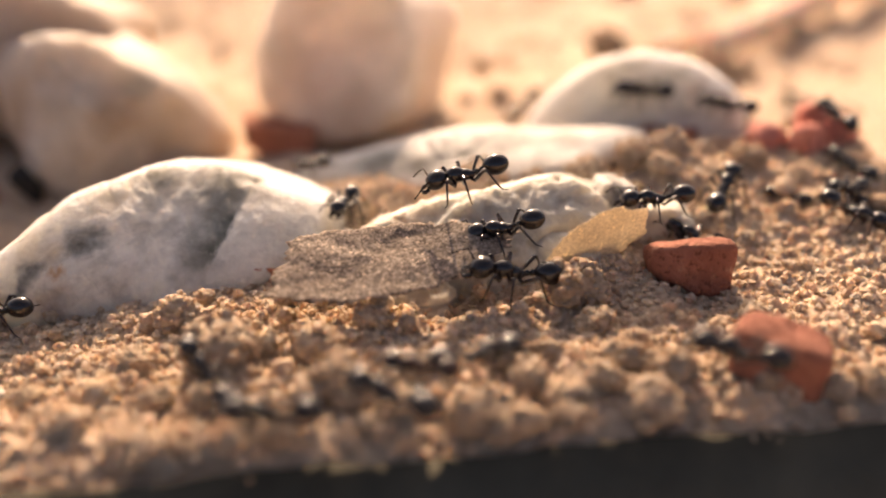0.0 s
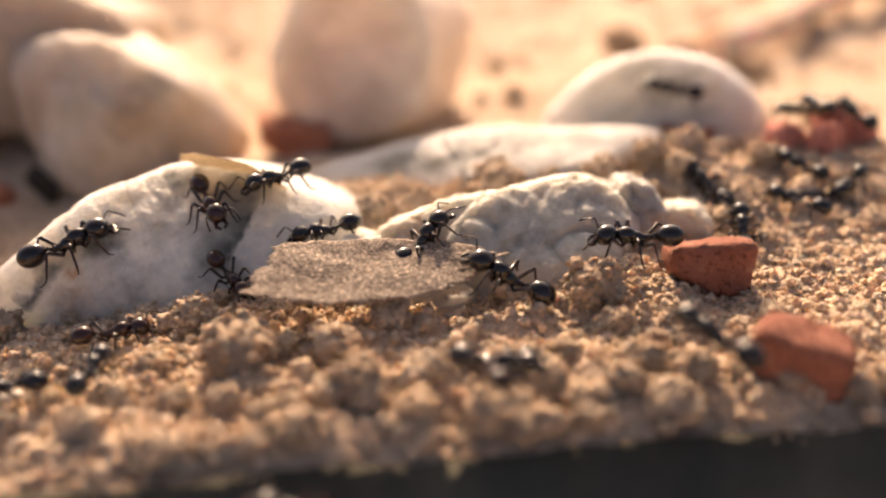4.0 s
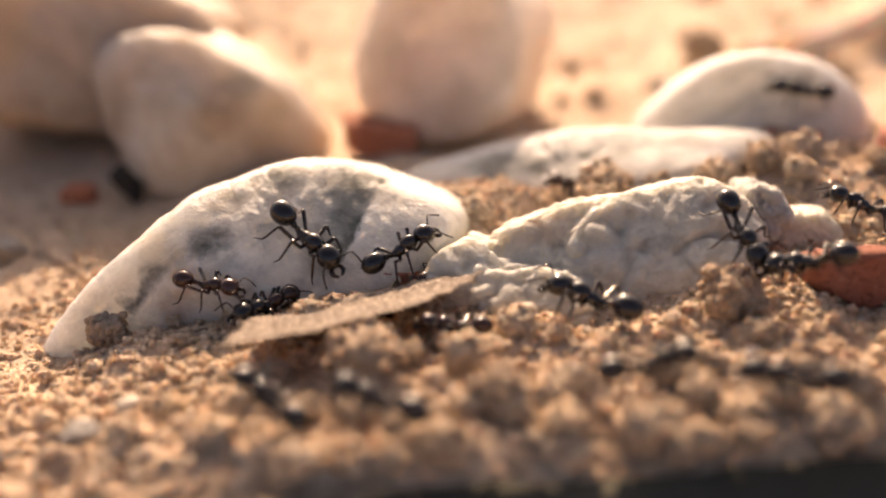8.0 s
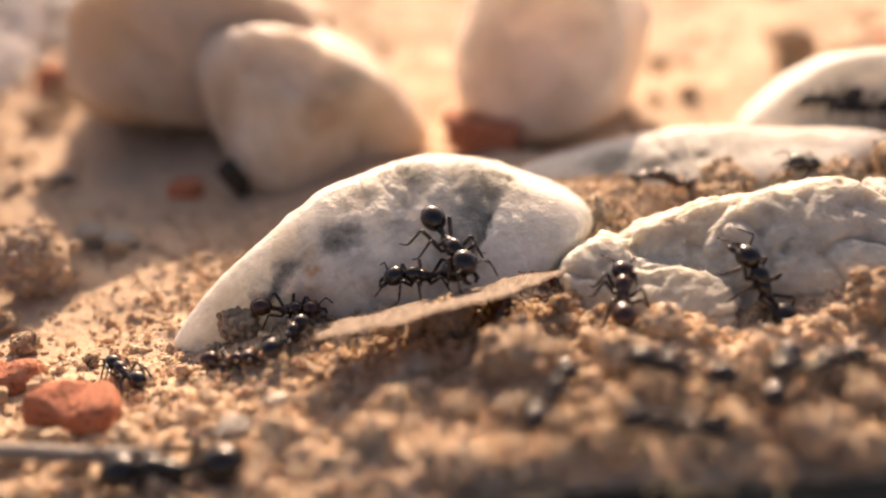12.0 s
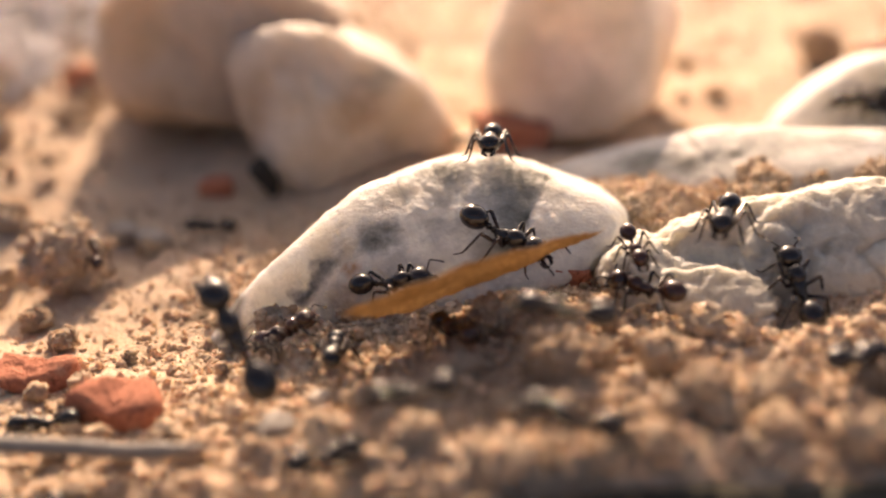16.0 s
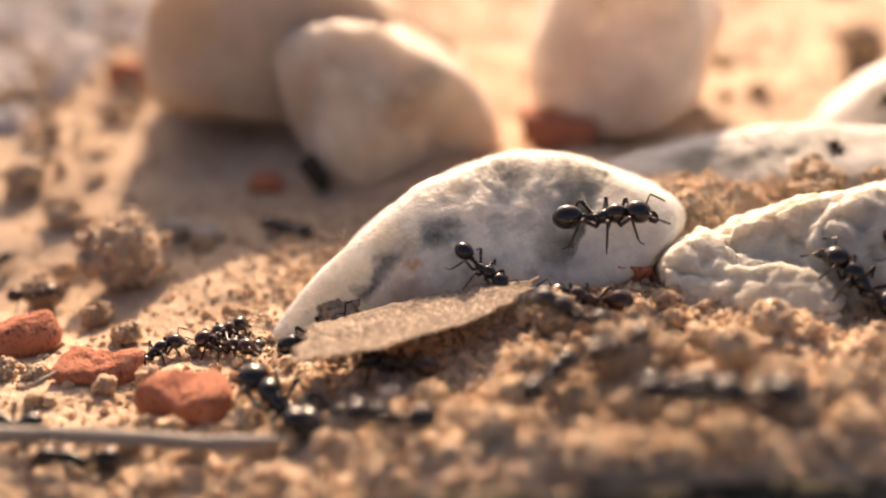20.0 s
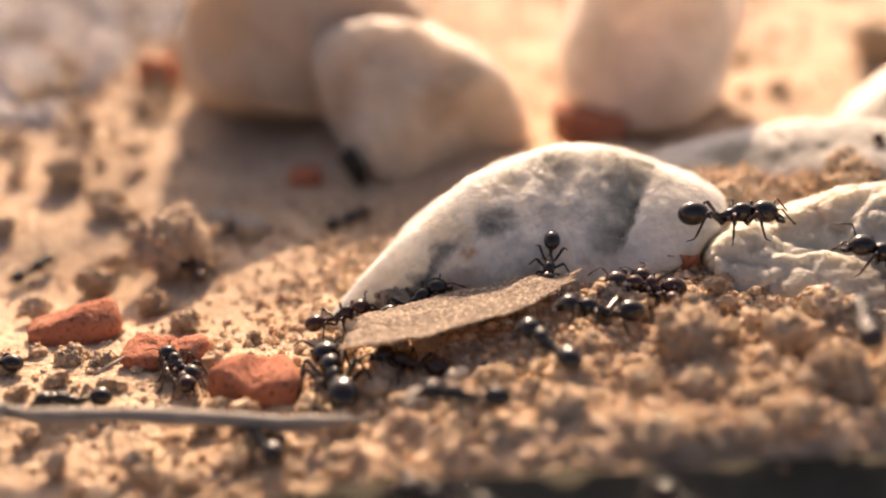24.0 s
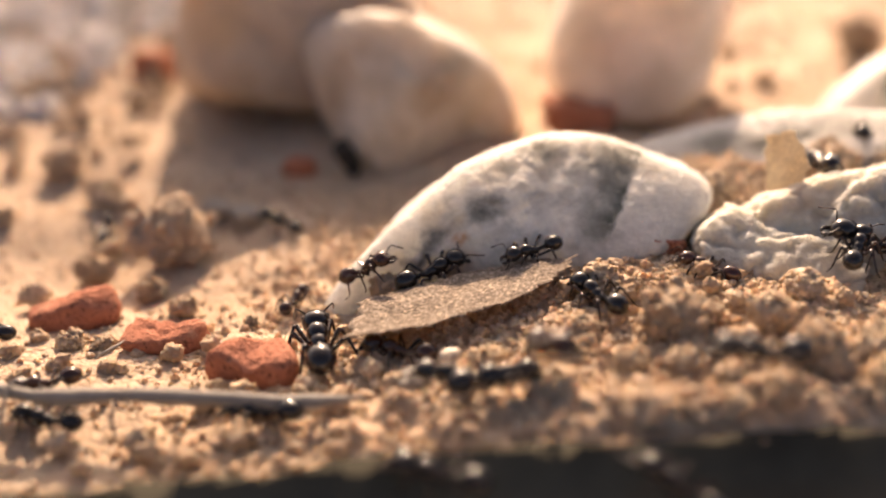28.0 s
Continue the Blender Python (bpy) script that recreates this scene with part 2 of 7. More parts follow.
def chitin_material(name, dark, warm):
    m, nt, b = mat(name, 0.3, 0.6)
    o = coords(nt)
    rnd = nt.nodes.new("ShaderNodeObjectInfo").outputs["Random"]
    col = mix(nt, ramp(nt, noise_tex(nt, o, 900.0, 3.0), [(0.4, (0, 0, 0)), (0.7, (0.6, 0.6, 0.6))]), dark, warm)
    col = mix(nt, 1.0, col, ramp(nt, rnd, [(0.0, (0.8, 0.8, 0.8)), (1.0, (1.3, 1.2, 1.15))]), "MULTIPLY")
    nt.links.new(col, b.inputs["Base Color"])
    fine = noise_tex(nt, o, 6000.0, 2.0)
    nt.links.new(ramp(nt, fine, [(0.3, (0.09, 0.09, 0.09)), (0.7, (0.21, 0.21, 0.21))]), b.inputs["Roughness"])
    bump(nt, b, fine, 0.12, 0.00004)
    return m


CHITIN = chitin_material("black chitin", (0.010, 0.009, 0.009), (0.030, 0.016, 0.011))
CHITIN_RED = chitin_material("red-brown chitin", (0.035, 0.013, 0.008), (0.075, 0.025, 0.013))
LEG = chitin_material("leg chitin", (0.020, 0.011, 0.008), (0.060, 0.025, 0.013))


def plain_material(name, light, dark, per_metre, rough=0.7, relief=0.4):
    m, nt, b = mat(name, rough, 0.4)
    o = coords(nt)
    n = noise_tex(nt, o, per_metre, 5.0, 0.65)
    nt.links.new(ramp(nt, n, [(0.3, dark), (0.7, light)]), b.inputs["Base Color"])
    bump(nt, b, n, relief, 0.0004)
    return m


STRAW = plain_material("dry straw", (0.86, 0.73, 0.56), (0.70, 0.56, 0.40), 160.0)
STRAW.node_tree.nodes["Principled BSDF"].inputs["Subsurface Weight"].default_value = 0.7
STRAW.node_tree.nodes["Principled BSDF"].inputs["Subsurface Scale"].default_value = 0.004
FIBRE = plain_material("grey fibre", (0.33, 0.30, 0.265), (0.22, 0.20, 0.175), 500.0)
SLATE = plain_material("dark slate", (0.105, 0.10, 0.078), (0.055, 0.053, 0.043), 90.0, 1.0, 0.6)
SLATE.node_tree.nodes["Principled BSDF"].inputs["Specular IOR Level"].default_value = 0.05
CHAR = plain_material("black bark", (0.03, 0.027, 0.024), (0.012, 0.011, 0.01), 400.0, 0.8)
SEED = plain_material("pale seed", (0.58, 0.50, 0.40), (0.46, 0.39, 0.30), 500.0, 0.5)

# ---- ground ----
def step(a, b, v):
    u = np.clip((v - a) / (b - a), 0, 1)
    return u * u * (3 - 2 * u)


def lattice(x, y, seed):
    """Smooth value noise in 0..1 for arrays."""
    xi, yi = np.floor(x).astype(np.int64), np.floor(y).astype(np.int64)
    u, v = x - xi, y - yi
    u, v = u * u * (3 - 2 * u), v * v * (3 - 2 * v)

    def corner(i, j):
        k = (i * 374761393 + j * 668265263 + seed * 974711) & 0x7FFFFFFF
        k = ((k ^ (k >> 13)) * 1274126177) & 0x7FFFFFFF
        return ((k ^ (k >> 16)) & 0xFFFF) / 65535.0

    low = corner(xi, yi) * (1 - u) + corner(xi + 1, yi) * u
    high = corner(xi, yi + 1) * (1 - u) + corner(xi + 1, yi + 1) * u
    return low * (1 - v) + high * v


def edge_line(x):
    """The far edge of the edging slab, y in mm at x in mm."""
    x = np.clip(x, -170, 130)
    return 53.0 + 0.157 * x + 1.6 * np.exp(-((x + 32) / 12) ** 2) + 1.5 * np.exp(-((x + 8) / 14) ** 2) + 0.8 * np.exp(-((x - 15) / 12) ** 2)


def ground_height(x, y, rough=True):
    """Height of the sand in mm at x, y in mm: a low mound in front, a dip beside it, flat sand behind."""
    x, y = np.asarray(x, float), np.asarray(y, float)
    z = 6.3 * step(-60, -6, x) * (1 - step(90, 142, y)) + 2.0 * step(100, 160, y)
    z = z - 3.0 * np.exp(-((x + 76) / 22) ** 2 - ((y - 88) / 16) ** 2)
    z = z - 1.5 * np.exp(-((x + 3) / 9) ** 2 - ((y - 80) / 6) ** 2) - 0.7 * np.exp(-((x + 44) / 7) ** 2 - ((y - 75) / 5) ** 2)
    z = z + 1.8 * np.exp(-((x - 14) / 6) ** 2 - ((y - 78) / 5) ** 2)
    z = z + 4.6 * np.exp(-((x - 40) / 20) ** 2 - ((y - 113) / 15) ** 2)
    z = z + 1.1 * np.exp(-((x + 6) / 9) ** 2 - ((y - 98) / 4.5) ** 2) + 1.4 * np.exp(-((x - 27) / 13) ** 2 - ((y - 97) / 7) ** 2)
    z = z + 2.6 * np.exp(-((x - 22) / 7) ** 2 - ((y - 99.5) / 4.5) ** 2)
    z = z - 0.028 * np.clip(edge_line(x) + 8 - y, 0, 8.5) ** 2 - np.clip((edge_line(x) + 0.3 - y) * 1.25, 0, 22) - np.clip((edge_line(x) - y) * 2.0, 0, 3)
    if rough:
        crumbly = (0.26 - 0.2 * step(66, 80, y) + (0.74 + 0.2 * step(66, 80, y)) * step(-70, -20, x)) * (1 - step(100, 140, y)) * (1.15 - 0.15 * step(58, 72, y)) + 0.06
        crumbly = crumbly * step(-1.0, 3.5, y - edge_line(x))
        lump = np.maximum(lattice(x / 3.1, y / 3.1, 3) - 0.45, 0) * 2.0
        lump = lump + np.maximum(lattice(x / 1.3 + 9, y / 1.3, 5) - 0.4, 0) * 0.9
        z = z + crumbly * lump + (lattice(x / 9, y / 9, 7) - 0.5) * 1.2
        z = z + (lattice(x / 0.6, y / 0.6, 11) - 0.5) * 0.35 * (0.4 + crumbly)
        z = z + np.where(y > 120, (lattice(x / 14, y / 14, 13) - 0.5) * 4.0 * step(120, 180, y), 0)
    return z


def high(x, y, rough=False):
    return float(ground_height(x, y, rough))


def mesh_from(name, verts, faces, material, smooth=True):
    me = bpy.data.meshes.new(name)
    me.from_pydata(verts, [], faces)
    me.materials.append(material)
    if smooth:
        me.shade_smooth()
    me.update()
    return me


def build_ground():
    xs = np.concatenate([[-4000, -1500, -600, -350], np.arange(-230, -105, 2.5), np.arange(-105, 62, 0.5), np.arange(62, 150, 2.5), [250, 500, 1500, 4000]])
    ys = np.concatenate([[-3000, -800, -200, -60], np.arange(0, 44, 2.0), np.arange(44, 135, 0.5), np.arange(135, 300, 2.5), [400, 700, 1500, 4000]])
    gx, gy = np.meshgrid(xs, ys)
    gz = ground_height(gx, gy)
    n, k = len(xs), len(ys)
    verts = np.stack([gx, gy, gz], -1).reshape(-1, 3) * MM
    i = (np.arange(k - 1)[:, None] * n + np.arange(n - 1)[None]).ravel()
    faces = np.stack([i, i + 1, i + n + 1, i + n], 1)
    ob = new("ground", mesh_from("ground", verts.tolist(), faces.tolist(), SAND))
    tagged(ob, "sunlit tan sand, crumbly and lumpy, reaching far off", "ground", kind="structure")


build_ground()


def ico(level, radius=1.0):
    bm = bmesh.new()
    bmesh.ops.create_icosphere(bm, subdivisions=level, radius=radius)
    return bm


def scatter_grains(name, label, material, count, region, sizes, seed, lift=0.2):
    """One object of many small angular grains lying on the sand in region (x0, x1, y0, y1)."""
    rng = np.random.default_rng(seed)
    bm = ico(1)
    base = np.array([v.co[:] for v in bm.verts])
    tris = np.array([[v.index for v in f.verts] for f in bm.faces])
    bm.free()
    x = rng.uniform(region[0], region[1], count)
    y = rng.uniform(region[2], region[3], count)
    keep = rng.random(count) < (step(-64, -30, x) if seed == 1 else 1.0)
    keep = keep & (y > edge_line(x) + 0.2)
    x, y = x[keep], y[keep]
    count = len(x)
    size = sizes[0] + (sizes[1] - sizes[0]) * rng.random(count) ** 3
    z = ground_height(x, y) + size * lift
    shape = base[None] * rng.uniform(0.65, 1.25, (count, len(base), 1)) * size[:, None, None] * rng.uniform(0.7, 1.2, (count, 1, 3))
    verts = (shape + np.stack([x, y, z], 1)[:, None]) * MM
    faces = (tris[None] + (np.arange(count) * len(base))[:, None, None]).reshape(-1, 3)
    ob = new(name, mesh_from(name, verts.reshape(-1, 3).tolist(), faces.tolist(), material, False))
    tagged(ob, label, "sand", kind="stuff")


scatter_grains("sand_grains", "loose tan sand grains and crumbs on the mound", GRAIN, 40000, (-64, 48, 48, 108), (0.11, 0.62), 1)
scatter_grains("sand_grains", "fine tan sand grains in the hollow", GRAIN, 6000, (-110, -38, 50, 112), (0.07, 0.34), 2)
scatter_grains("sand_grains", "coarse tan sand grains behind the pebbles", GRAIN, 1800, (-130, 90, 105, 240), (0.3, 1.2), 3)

# ---- white quartz pebbles ----
def part(name, bm, material, parent, label=""):
    me = bpy.data.meshes.new(name)
    bm.to_mesh(me)
    bm.free()
    me.materials.append(material)
    me.shade_smooth()
    ob = new(name, me)
    ob.parent = parent
    return tagged(ob, label)


def rock_bmesh(planes, sharp=9, level=5, rough=0.35, coarse=0.6, grain=3.0, seed=0.0, pits=(), crack=None):
    """A boulder bounded by soft planes (nx, ny, nz, distance in mm), with two scales of uneven surface."""
    bm = ico(level)
    normals = np.array([p[:3] for p in planes])
    dist = np.array([p[3] for p in planes])
    co = np.array([v.co[:] for v in bm.verts])
    co /= np.linalg.norm(co, axis=1)[:, None]
    facing = np.maximum(co @ normals.T / dist, 0)
    r = (facing ** sharp).sum(1) ** (-1.0 / sharp)
    for v, c, k in zip(bm.verts, co, r):
        q = Vector(c * k)
        s = Vector((seed, seed * 1.7, -seed))
        k += coarse * noise.noise(q / (grain * 3.0) + s) + 0.42 * rough * noise.fractal(q / grain + s, 0.8, 2.1, 4)
        k -= rough * 1.4 * max(0.0, noise.noise(q / (grain * 0.75) - s) - 0.22)
        seam = Vector(((q.x - q.z) / (grain * 3.2), (q.x + q.z) / (grain * 0.9), q.y / (grain * 2.5))) + s
        k -= rough * 0.5 * max(0.0, 0.22 - abs(noise.noise(seam))) / 0.22
        for px, py, pz, wide, deep in pits:
            k -= deep * math.exp(-((q.x - px) ** 2 + (q.y - py) ** 2 + (q.z - pz) ** 2) / (wide * wide))
        if crack:
            s = q.dot(Vector(crack[:3])) - crack[3] + 0.35 * noise.noise(q * 0.5)
            k -= crack[4] * math.exp(-(s / 0.45) ** 2) - 0.5 * crack[4] * math.exp(-((s - 1.0) / 0.9) ** 2)
        v.co = c * k * MM
    return bm


def pebble(label, centre, planes, material, lean=(0, 0, 0), **shape):
    bm = rock_bmesh(planes, **shape)
    me = bpy.data.meshes.new("quartz_pebble")
    bm.to_mesh(me)
    bm.free()
    me.materials.append(material)
    me.shade_smooth()
    ob = new("quartz_pebble", me)
    ob.location = [c * MM for c in centre]
    ob.rotation_euler = [radians(a) for a in lean]
    return tagged(ob, label, "stone", "white quartz pebbles")


GREY = (0.165, 0.165, 0.138)
BROWN = (0.36, 0.25, 0.16)
CREST_PATCHES = [((-27.4, 86.9, 13.2), 2.0, GREY, 1.00), ((-25.6, 87.2, 13.4), 1.7, GREY, 0.91), ((-23.8, 87.4, 13.4), 1.5, GREY, 0.59), ((-22.3, 85.2, 12.4), 2.5, GREY, 0.52),
                 ((-20.2, 87.0, 13.0), 3.0, GREY, 0.91), ((-18.3, 86.6, 12.4), 2.8, GREY, 0.85), ((-19.8, 84.4, 11.6), 2.5, GREY, 0.65), ((-22.0, 80.2, 7.5), 3.0, GREY, 0.65),
                 ((-32.2, 80.5, 9.6), 2.0, GREY, 0.98), ((-30.9, 81.0, 10.0), 1.4, GREY, 0.78), ((-33.4, 80.2, 9.0), 1.3, GREY, 0.45), ((-36.4, 78.9, 7.2), 1.4, GREY, 0.91), ((-37.3, 78.5, 6.3), 1.3, GREY, 0.91),
                 ((-38.2, 78.0, 5.3), 1.3, GREY, 0.91), ((-35.4, 79.2, 8.0), 1.0, GREY, 0.65), ((-37.2, 80.2, 9.0), 2.0, (0.60, 0.52, 0.38), 0.6), ((-34.6, 79.6, 8.5), 1.3, (0.60, 0.52, 0.38), 0.6),
                 ((-33.8, 78.5, 7.1), 0.9, (0.56, 0.33, 0.15), 0.9), ((-34.2, 77.4, 4.6), 2.4, (0.42, 0.30, 0.19), 0.6), ((-28.5, 77.4, 5.6), 1.8, GREY, 0.59), ((-31.0, 84.0, 11.2), 2.0, (0.58, 0.52, 0.42), 0.4)]
CREST_PITS = [(0.9, -0.8, 6.7, 0.7, 0.25), (3.2, -0.9, 6.8, 0.9, 0.28), (5.4, 0.0, 7.1, 0.7, 0.25), (-1.2, -1.9, 6.4, 0.9, 0.25), (-2.6, -2.9, 5.9, 1.1, 0.3),
              (8.9, -1.9, 6.1, 0.9, 0.3), (8.2, -3.1, 5.3, 0.8, 0.3), (7.4, -3.8, 4.8, 0.8, 0.25), (-9.6, -8.6, 0.6, 1.1, 0.3), (-8.1, -8.2, 1.4, 1.2, 0.3), (-6.8, -7.9, 2.0, 1.0, 0.25), (-5.5, -7.5, 2.7, 1.0, 0.3), (-4.2, -6.9, 3.3, 0.9, 0.23), (-3.0, -6.1, 3.9, 1.2, 0.25)]
MID_QUARTZ = quartz_material('knobbly quartz', (0.635, 0.60, 0.505), through_mm=3.0, seed=5.5, grey=0.3, tan=0.25, stains=160.0, patches=[((6.5, 80.0, 10.0), 2.0, GREY, 0.5), ((-3.0, 82.0, 11.0), 3.0, (0.60, 0.48, 0.34), 0.6), ((-10.5, 76.8, 5.0), 1.6, (0.45, 0.33, 0.22), 0.7)])
SPECK_QUARTZ = quartz_material('speckled quartz', (0.40, 0.385, 0.35), through_mm=2.0, seed=9.5, grey=0.8)
BAND = ((0.905, -0.425, 0.0), -52.35, 3.9, (-20.6, 82.0, 9.5), 5.2)
pebble("white quartz pebble with a grey band and pitted crest", (-27.9, 86.8, 6.1),
       [(-0.95, -0.3, -0.05, 23.0), (-0.81, 0.14, 0.57, 11.6), (-0.79, 0.16, 0.59, 11.0), (-0.68, 0.22, 0.7, 8.7), (-0.53, 0.27, 0.81, 7.6), (-0.26, 0.31, 0.91, 7.6), (-0.02, 0.32, 0.95, 8.3), (0.29, 0.28, 0.92, 10.1), (0.45, 0.23, 0.86, 11.7), (0.8, 0.06, 0.6, 16.5), (0.91, -0.32, -0.28, 16.1), (0.74, -0.4, -0.53, 12.9), (0.26, -0.47, -0.85, 7.9), (0.29, -0.46, -0.84, 7.7), (-0.64, -0.5, -0.59, 22.2), (0, -0.25, 0.97, 7.3), (0.03, -0.55, 0.83, 6.1), (0.05, -0.78, 0.62, 7.4), (0, -0.98, 0.22, 8.7), (0.02, 0.92, -0.4, 9)],
       quartz_material('banded quartz', tint=(0.84, 0.82, 0.75), through_mm=10.0, seed=1.3, grey=0.36, patches=CREST_PATCHES, mottles=[((-22.5, 86.0, 12.8), 8.5, 520.0), ((-32.0, 82.0, 10.0), 7.5, 480.0)], band=BAND), level=7, pits=CREST_PITS, rough=0.34, coarse=0.6, grain=2.6, seed=1.0, sharp=15, crack=(0.905, -0.425, 0.0, 9.79, 0.22))
pebble("round cream quartz pebble with rusty stains", (-43.4, 122.3, 9.1),
       [(-0.93, -0.13, 0.34, 15.2), (-0.52, 0.08, 0.85, 13.7), (-0.11, 0.18, 0.98, 11.0), (0.22, 0.21, 0.95, 9.8), (0.52, 0.22, 0.83, 9.0), (0.56, 0.21, 0.8, 9.0), (0.85, 0.15, 0.51, 11.0), (0.99, -0.05, -0.12, 15.3), (0.72, -0.23, -0.65, 15.6), (0.31, -0.34, -0.89, 14), (-0.16, -0.38, -0.91, 12.4), (-0.56, -0.37, -0.74, 11.3), (-0.79, -0.33, -0.51, 11.6), (-0.93, -0.27, -0.23, 12.6), (0.11, -0.96, 0.27, 8.5), (-0.11, 0.96, -0.27, 13), (-0.02, -0.78, 0.62, 8.2), (-0.66, -0.70, 0.28, 9.6), (0.62, -0.75, -0.2, 9.4)],
       quartz_material('cream quartz', (0.62, 0.53, 0.44), seed=4.1, grey=0.35, tan=0.6, stains=120.0, patches=[((-54.0, 116.0, 9.0), 7.0, BROWN, 0.7), ((-39.0, 114.0, 10.0), 4.5, BROWN, 0.8), ((-50.0, 114.0, 17.0), 5.0, BROWN, 0.7), ((-44.0, 114.0, 4.0), 5.0, BROWN, 0.5), ((-36.0, 116.0, 14.0), 3.5, GREY, 0.5)]), level=5, rough=0.9, coarse=2.2, grain=4.2, seed=2.0, sharp=13)
pebble("large pale quartz pebble behind the round one", (-62.2, 137.6, 12.0),
       [(-0.94, -0.29, 0.15, 15.3), (-0.88, -0.21, 0.44, 14.7), (-0.26, 0.09, 0.96, 10.7), (-0.01, 0.16, 0.99, 9.6), (0.23, 0.2, 0.95, 11.2), (0.73, 0.19, 0.65, 18), (0.94, 0.01, -0.34, 17.8), (0.58, -0.15, -0.8, 13.1), (0.01, -0.31, -0.95, 11.5), (-0.27, -0.36, -0.89, 12.6), (-0.74, -0.41, -0.54, 15.7), (0.22, -0.95, 0.22, 13), (-0.22, 0.95, -0.22, 14)],
       quartz_material('pale quartz', (0.55, 0.43, 0.335), seed=6.7, grey=0.3, tan=0.8, stains=100.0, patches=[((-66.0, 124.0, 4.0), 9.0, BROWN, 0.8), ((-56.0, 124.0, 6.0), 7.0, BROWN, 0.7), ((-74.0, 127.0, 10.0), 6.0, BROWN, 0.5)]), level=5, rough=0.9, coarse=2.4, grain=5.0, seed=3.0, sharp=13)
pebble("tall cream quartz pebble standing on bright sand", (-12.1, 136.8, 13.4),
       [(-0.98, 0.08, 0.2, 12.3), (-0.96, 0.1, 0.27, 12.3), (-0.53, 0.16, 0.83, 13.2), (0.07, 0.12, 0.99, 12.6), (0.66, -0.01, 0.75, 12.2), (0.87, -0.09, 0.49, 12.4), (0.98, -0.22, -0.02, 11.8), (0.94, -0.26, -0.21, 11.7), (0.66, -0.33, -0.67, 12.9), (0.08, -0.32, -0.95, 12.8), (-0.41, -0.25, -0.88, 14.2), (-0.97, -0.03, -0.25, 13.8), (-0.13, -0.97, 0.22, 11), (0.13, 0.97, -0.22, 14)],
       quartz_material('tall cream quartz', (0.90, 0.76, 0.64), through_mm=16.0, seed=8.2, patches=[((-12.0, 126.0, 5.0), 9.0, (0.55, 0.38, 0.25), 0.7), ((-18.0, 127.0, 12.0), 5.0, (0.6, 0.43, 0.3), 0.5)], grey=0.1, tan=0.4, stains=110.0), level=5, rough=0.5, coarse=2.2, grain=4.6, seed=4.0, sharp=13)
pebble("low flat quartz slab with grey seams, sunk in sand", (0.5, 107.6, 6.6),
       [(-0.62, 0.27, 0.74, 12.6), (-0.23, 0.32, 0.92, 5.4), (-0.1, 0.32, 0.94, 4.3), (0.1, 0.3, 0.95, 4.6), (0, -0.12, 0.99, 3.5), (-0.1, -0.4, 0.92, 4.6), (0.93, -0.18, 0.32, 22.0), (0.3, -0.42, -0.85, 7.7), (-0.11, -0.37, -0.92, 6.6), (-0.65, -0.27, -0.72, 12.4), (-0.14, -0.93, 0.33, 8.5), (0.14, 0.93, -0.33, 7)],
       quartz_material('seamed quartz', through_mm=5.0, tint=(0.62, 0.60, 0.555), seed=2.9, grey=0.45, mottles=[((-3.0, 104.0, 8.0), 11.0, 300.0), ((12.0, 105.0, 10.0), 11.0, 300.0)], patches=[((-6.0, 103.6, 8.6), 3.2, GREY, 0.85), ((-2.4, 103.1, 8.8), 2.6, GREY, 0.85), ((1.8, 103.6, 9.4), 3.2, GREY, 0.85), ((-8.6, 104.2, 8.0), 2.2, GREY, 0.7), ((5.5, 104.4, 10.2), 2.6, GREY, 0.7), ((9.0, 104.0, 10.5), 2.8, GREY, 0.6), ((13.0, 105.0, 11.5), 3.0, GREY, 0.6)]), level=5, rough=0.7, coarse=1.0, grain=2.8, seed=5.0, lean=(0, -6, 0))
pebble("domed white quartz pebble half sunk in sand", (24.9, 121.9, 10.1),
       [(-0.76, 0.27, 0.59, 9.8), (-0.6, 0.29, 0.75, 8.3), (-0.22, 0.27, 0.94, 6.6), (0.1, 0.21, 0.97, 6.5), (0.51, 0.07, 0.86, 8.2), (0.84, -0.13, 0.53, 11.3), (0.93, -0.36, -0.11, 14.1), (-0, -0.35, -0.94, 8.6), (-0.85, -0.08, -0.52, 14.9), (-0.21, -0.94, 0.27, 7), (0.21, 0.94, -0.27, 9)],
       quartz_material('white quartz', (0.78, 0.76, 0.71), seed=3.3, grey=0.35, mottles=[((25.0, 115.5, 11.0), 11.0, 240.0)]), level=5, rough=0.3, coarse=0.8, grain=4.0, seed=6.0)
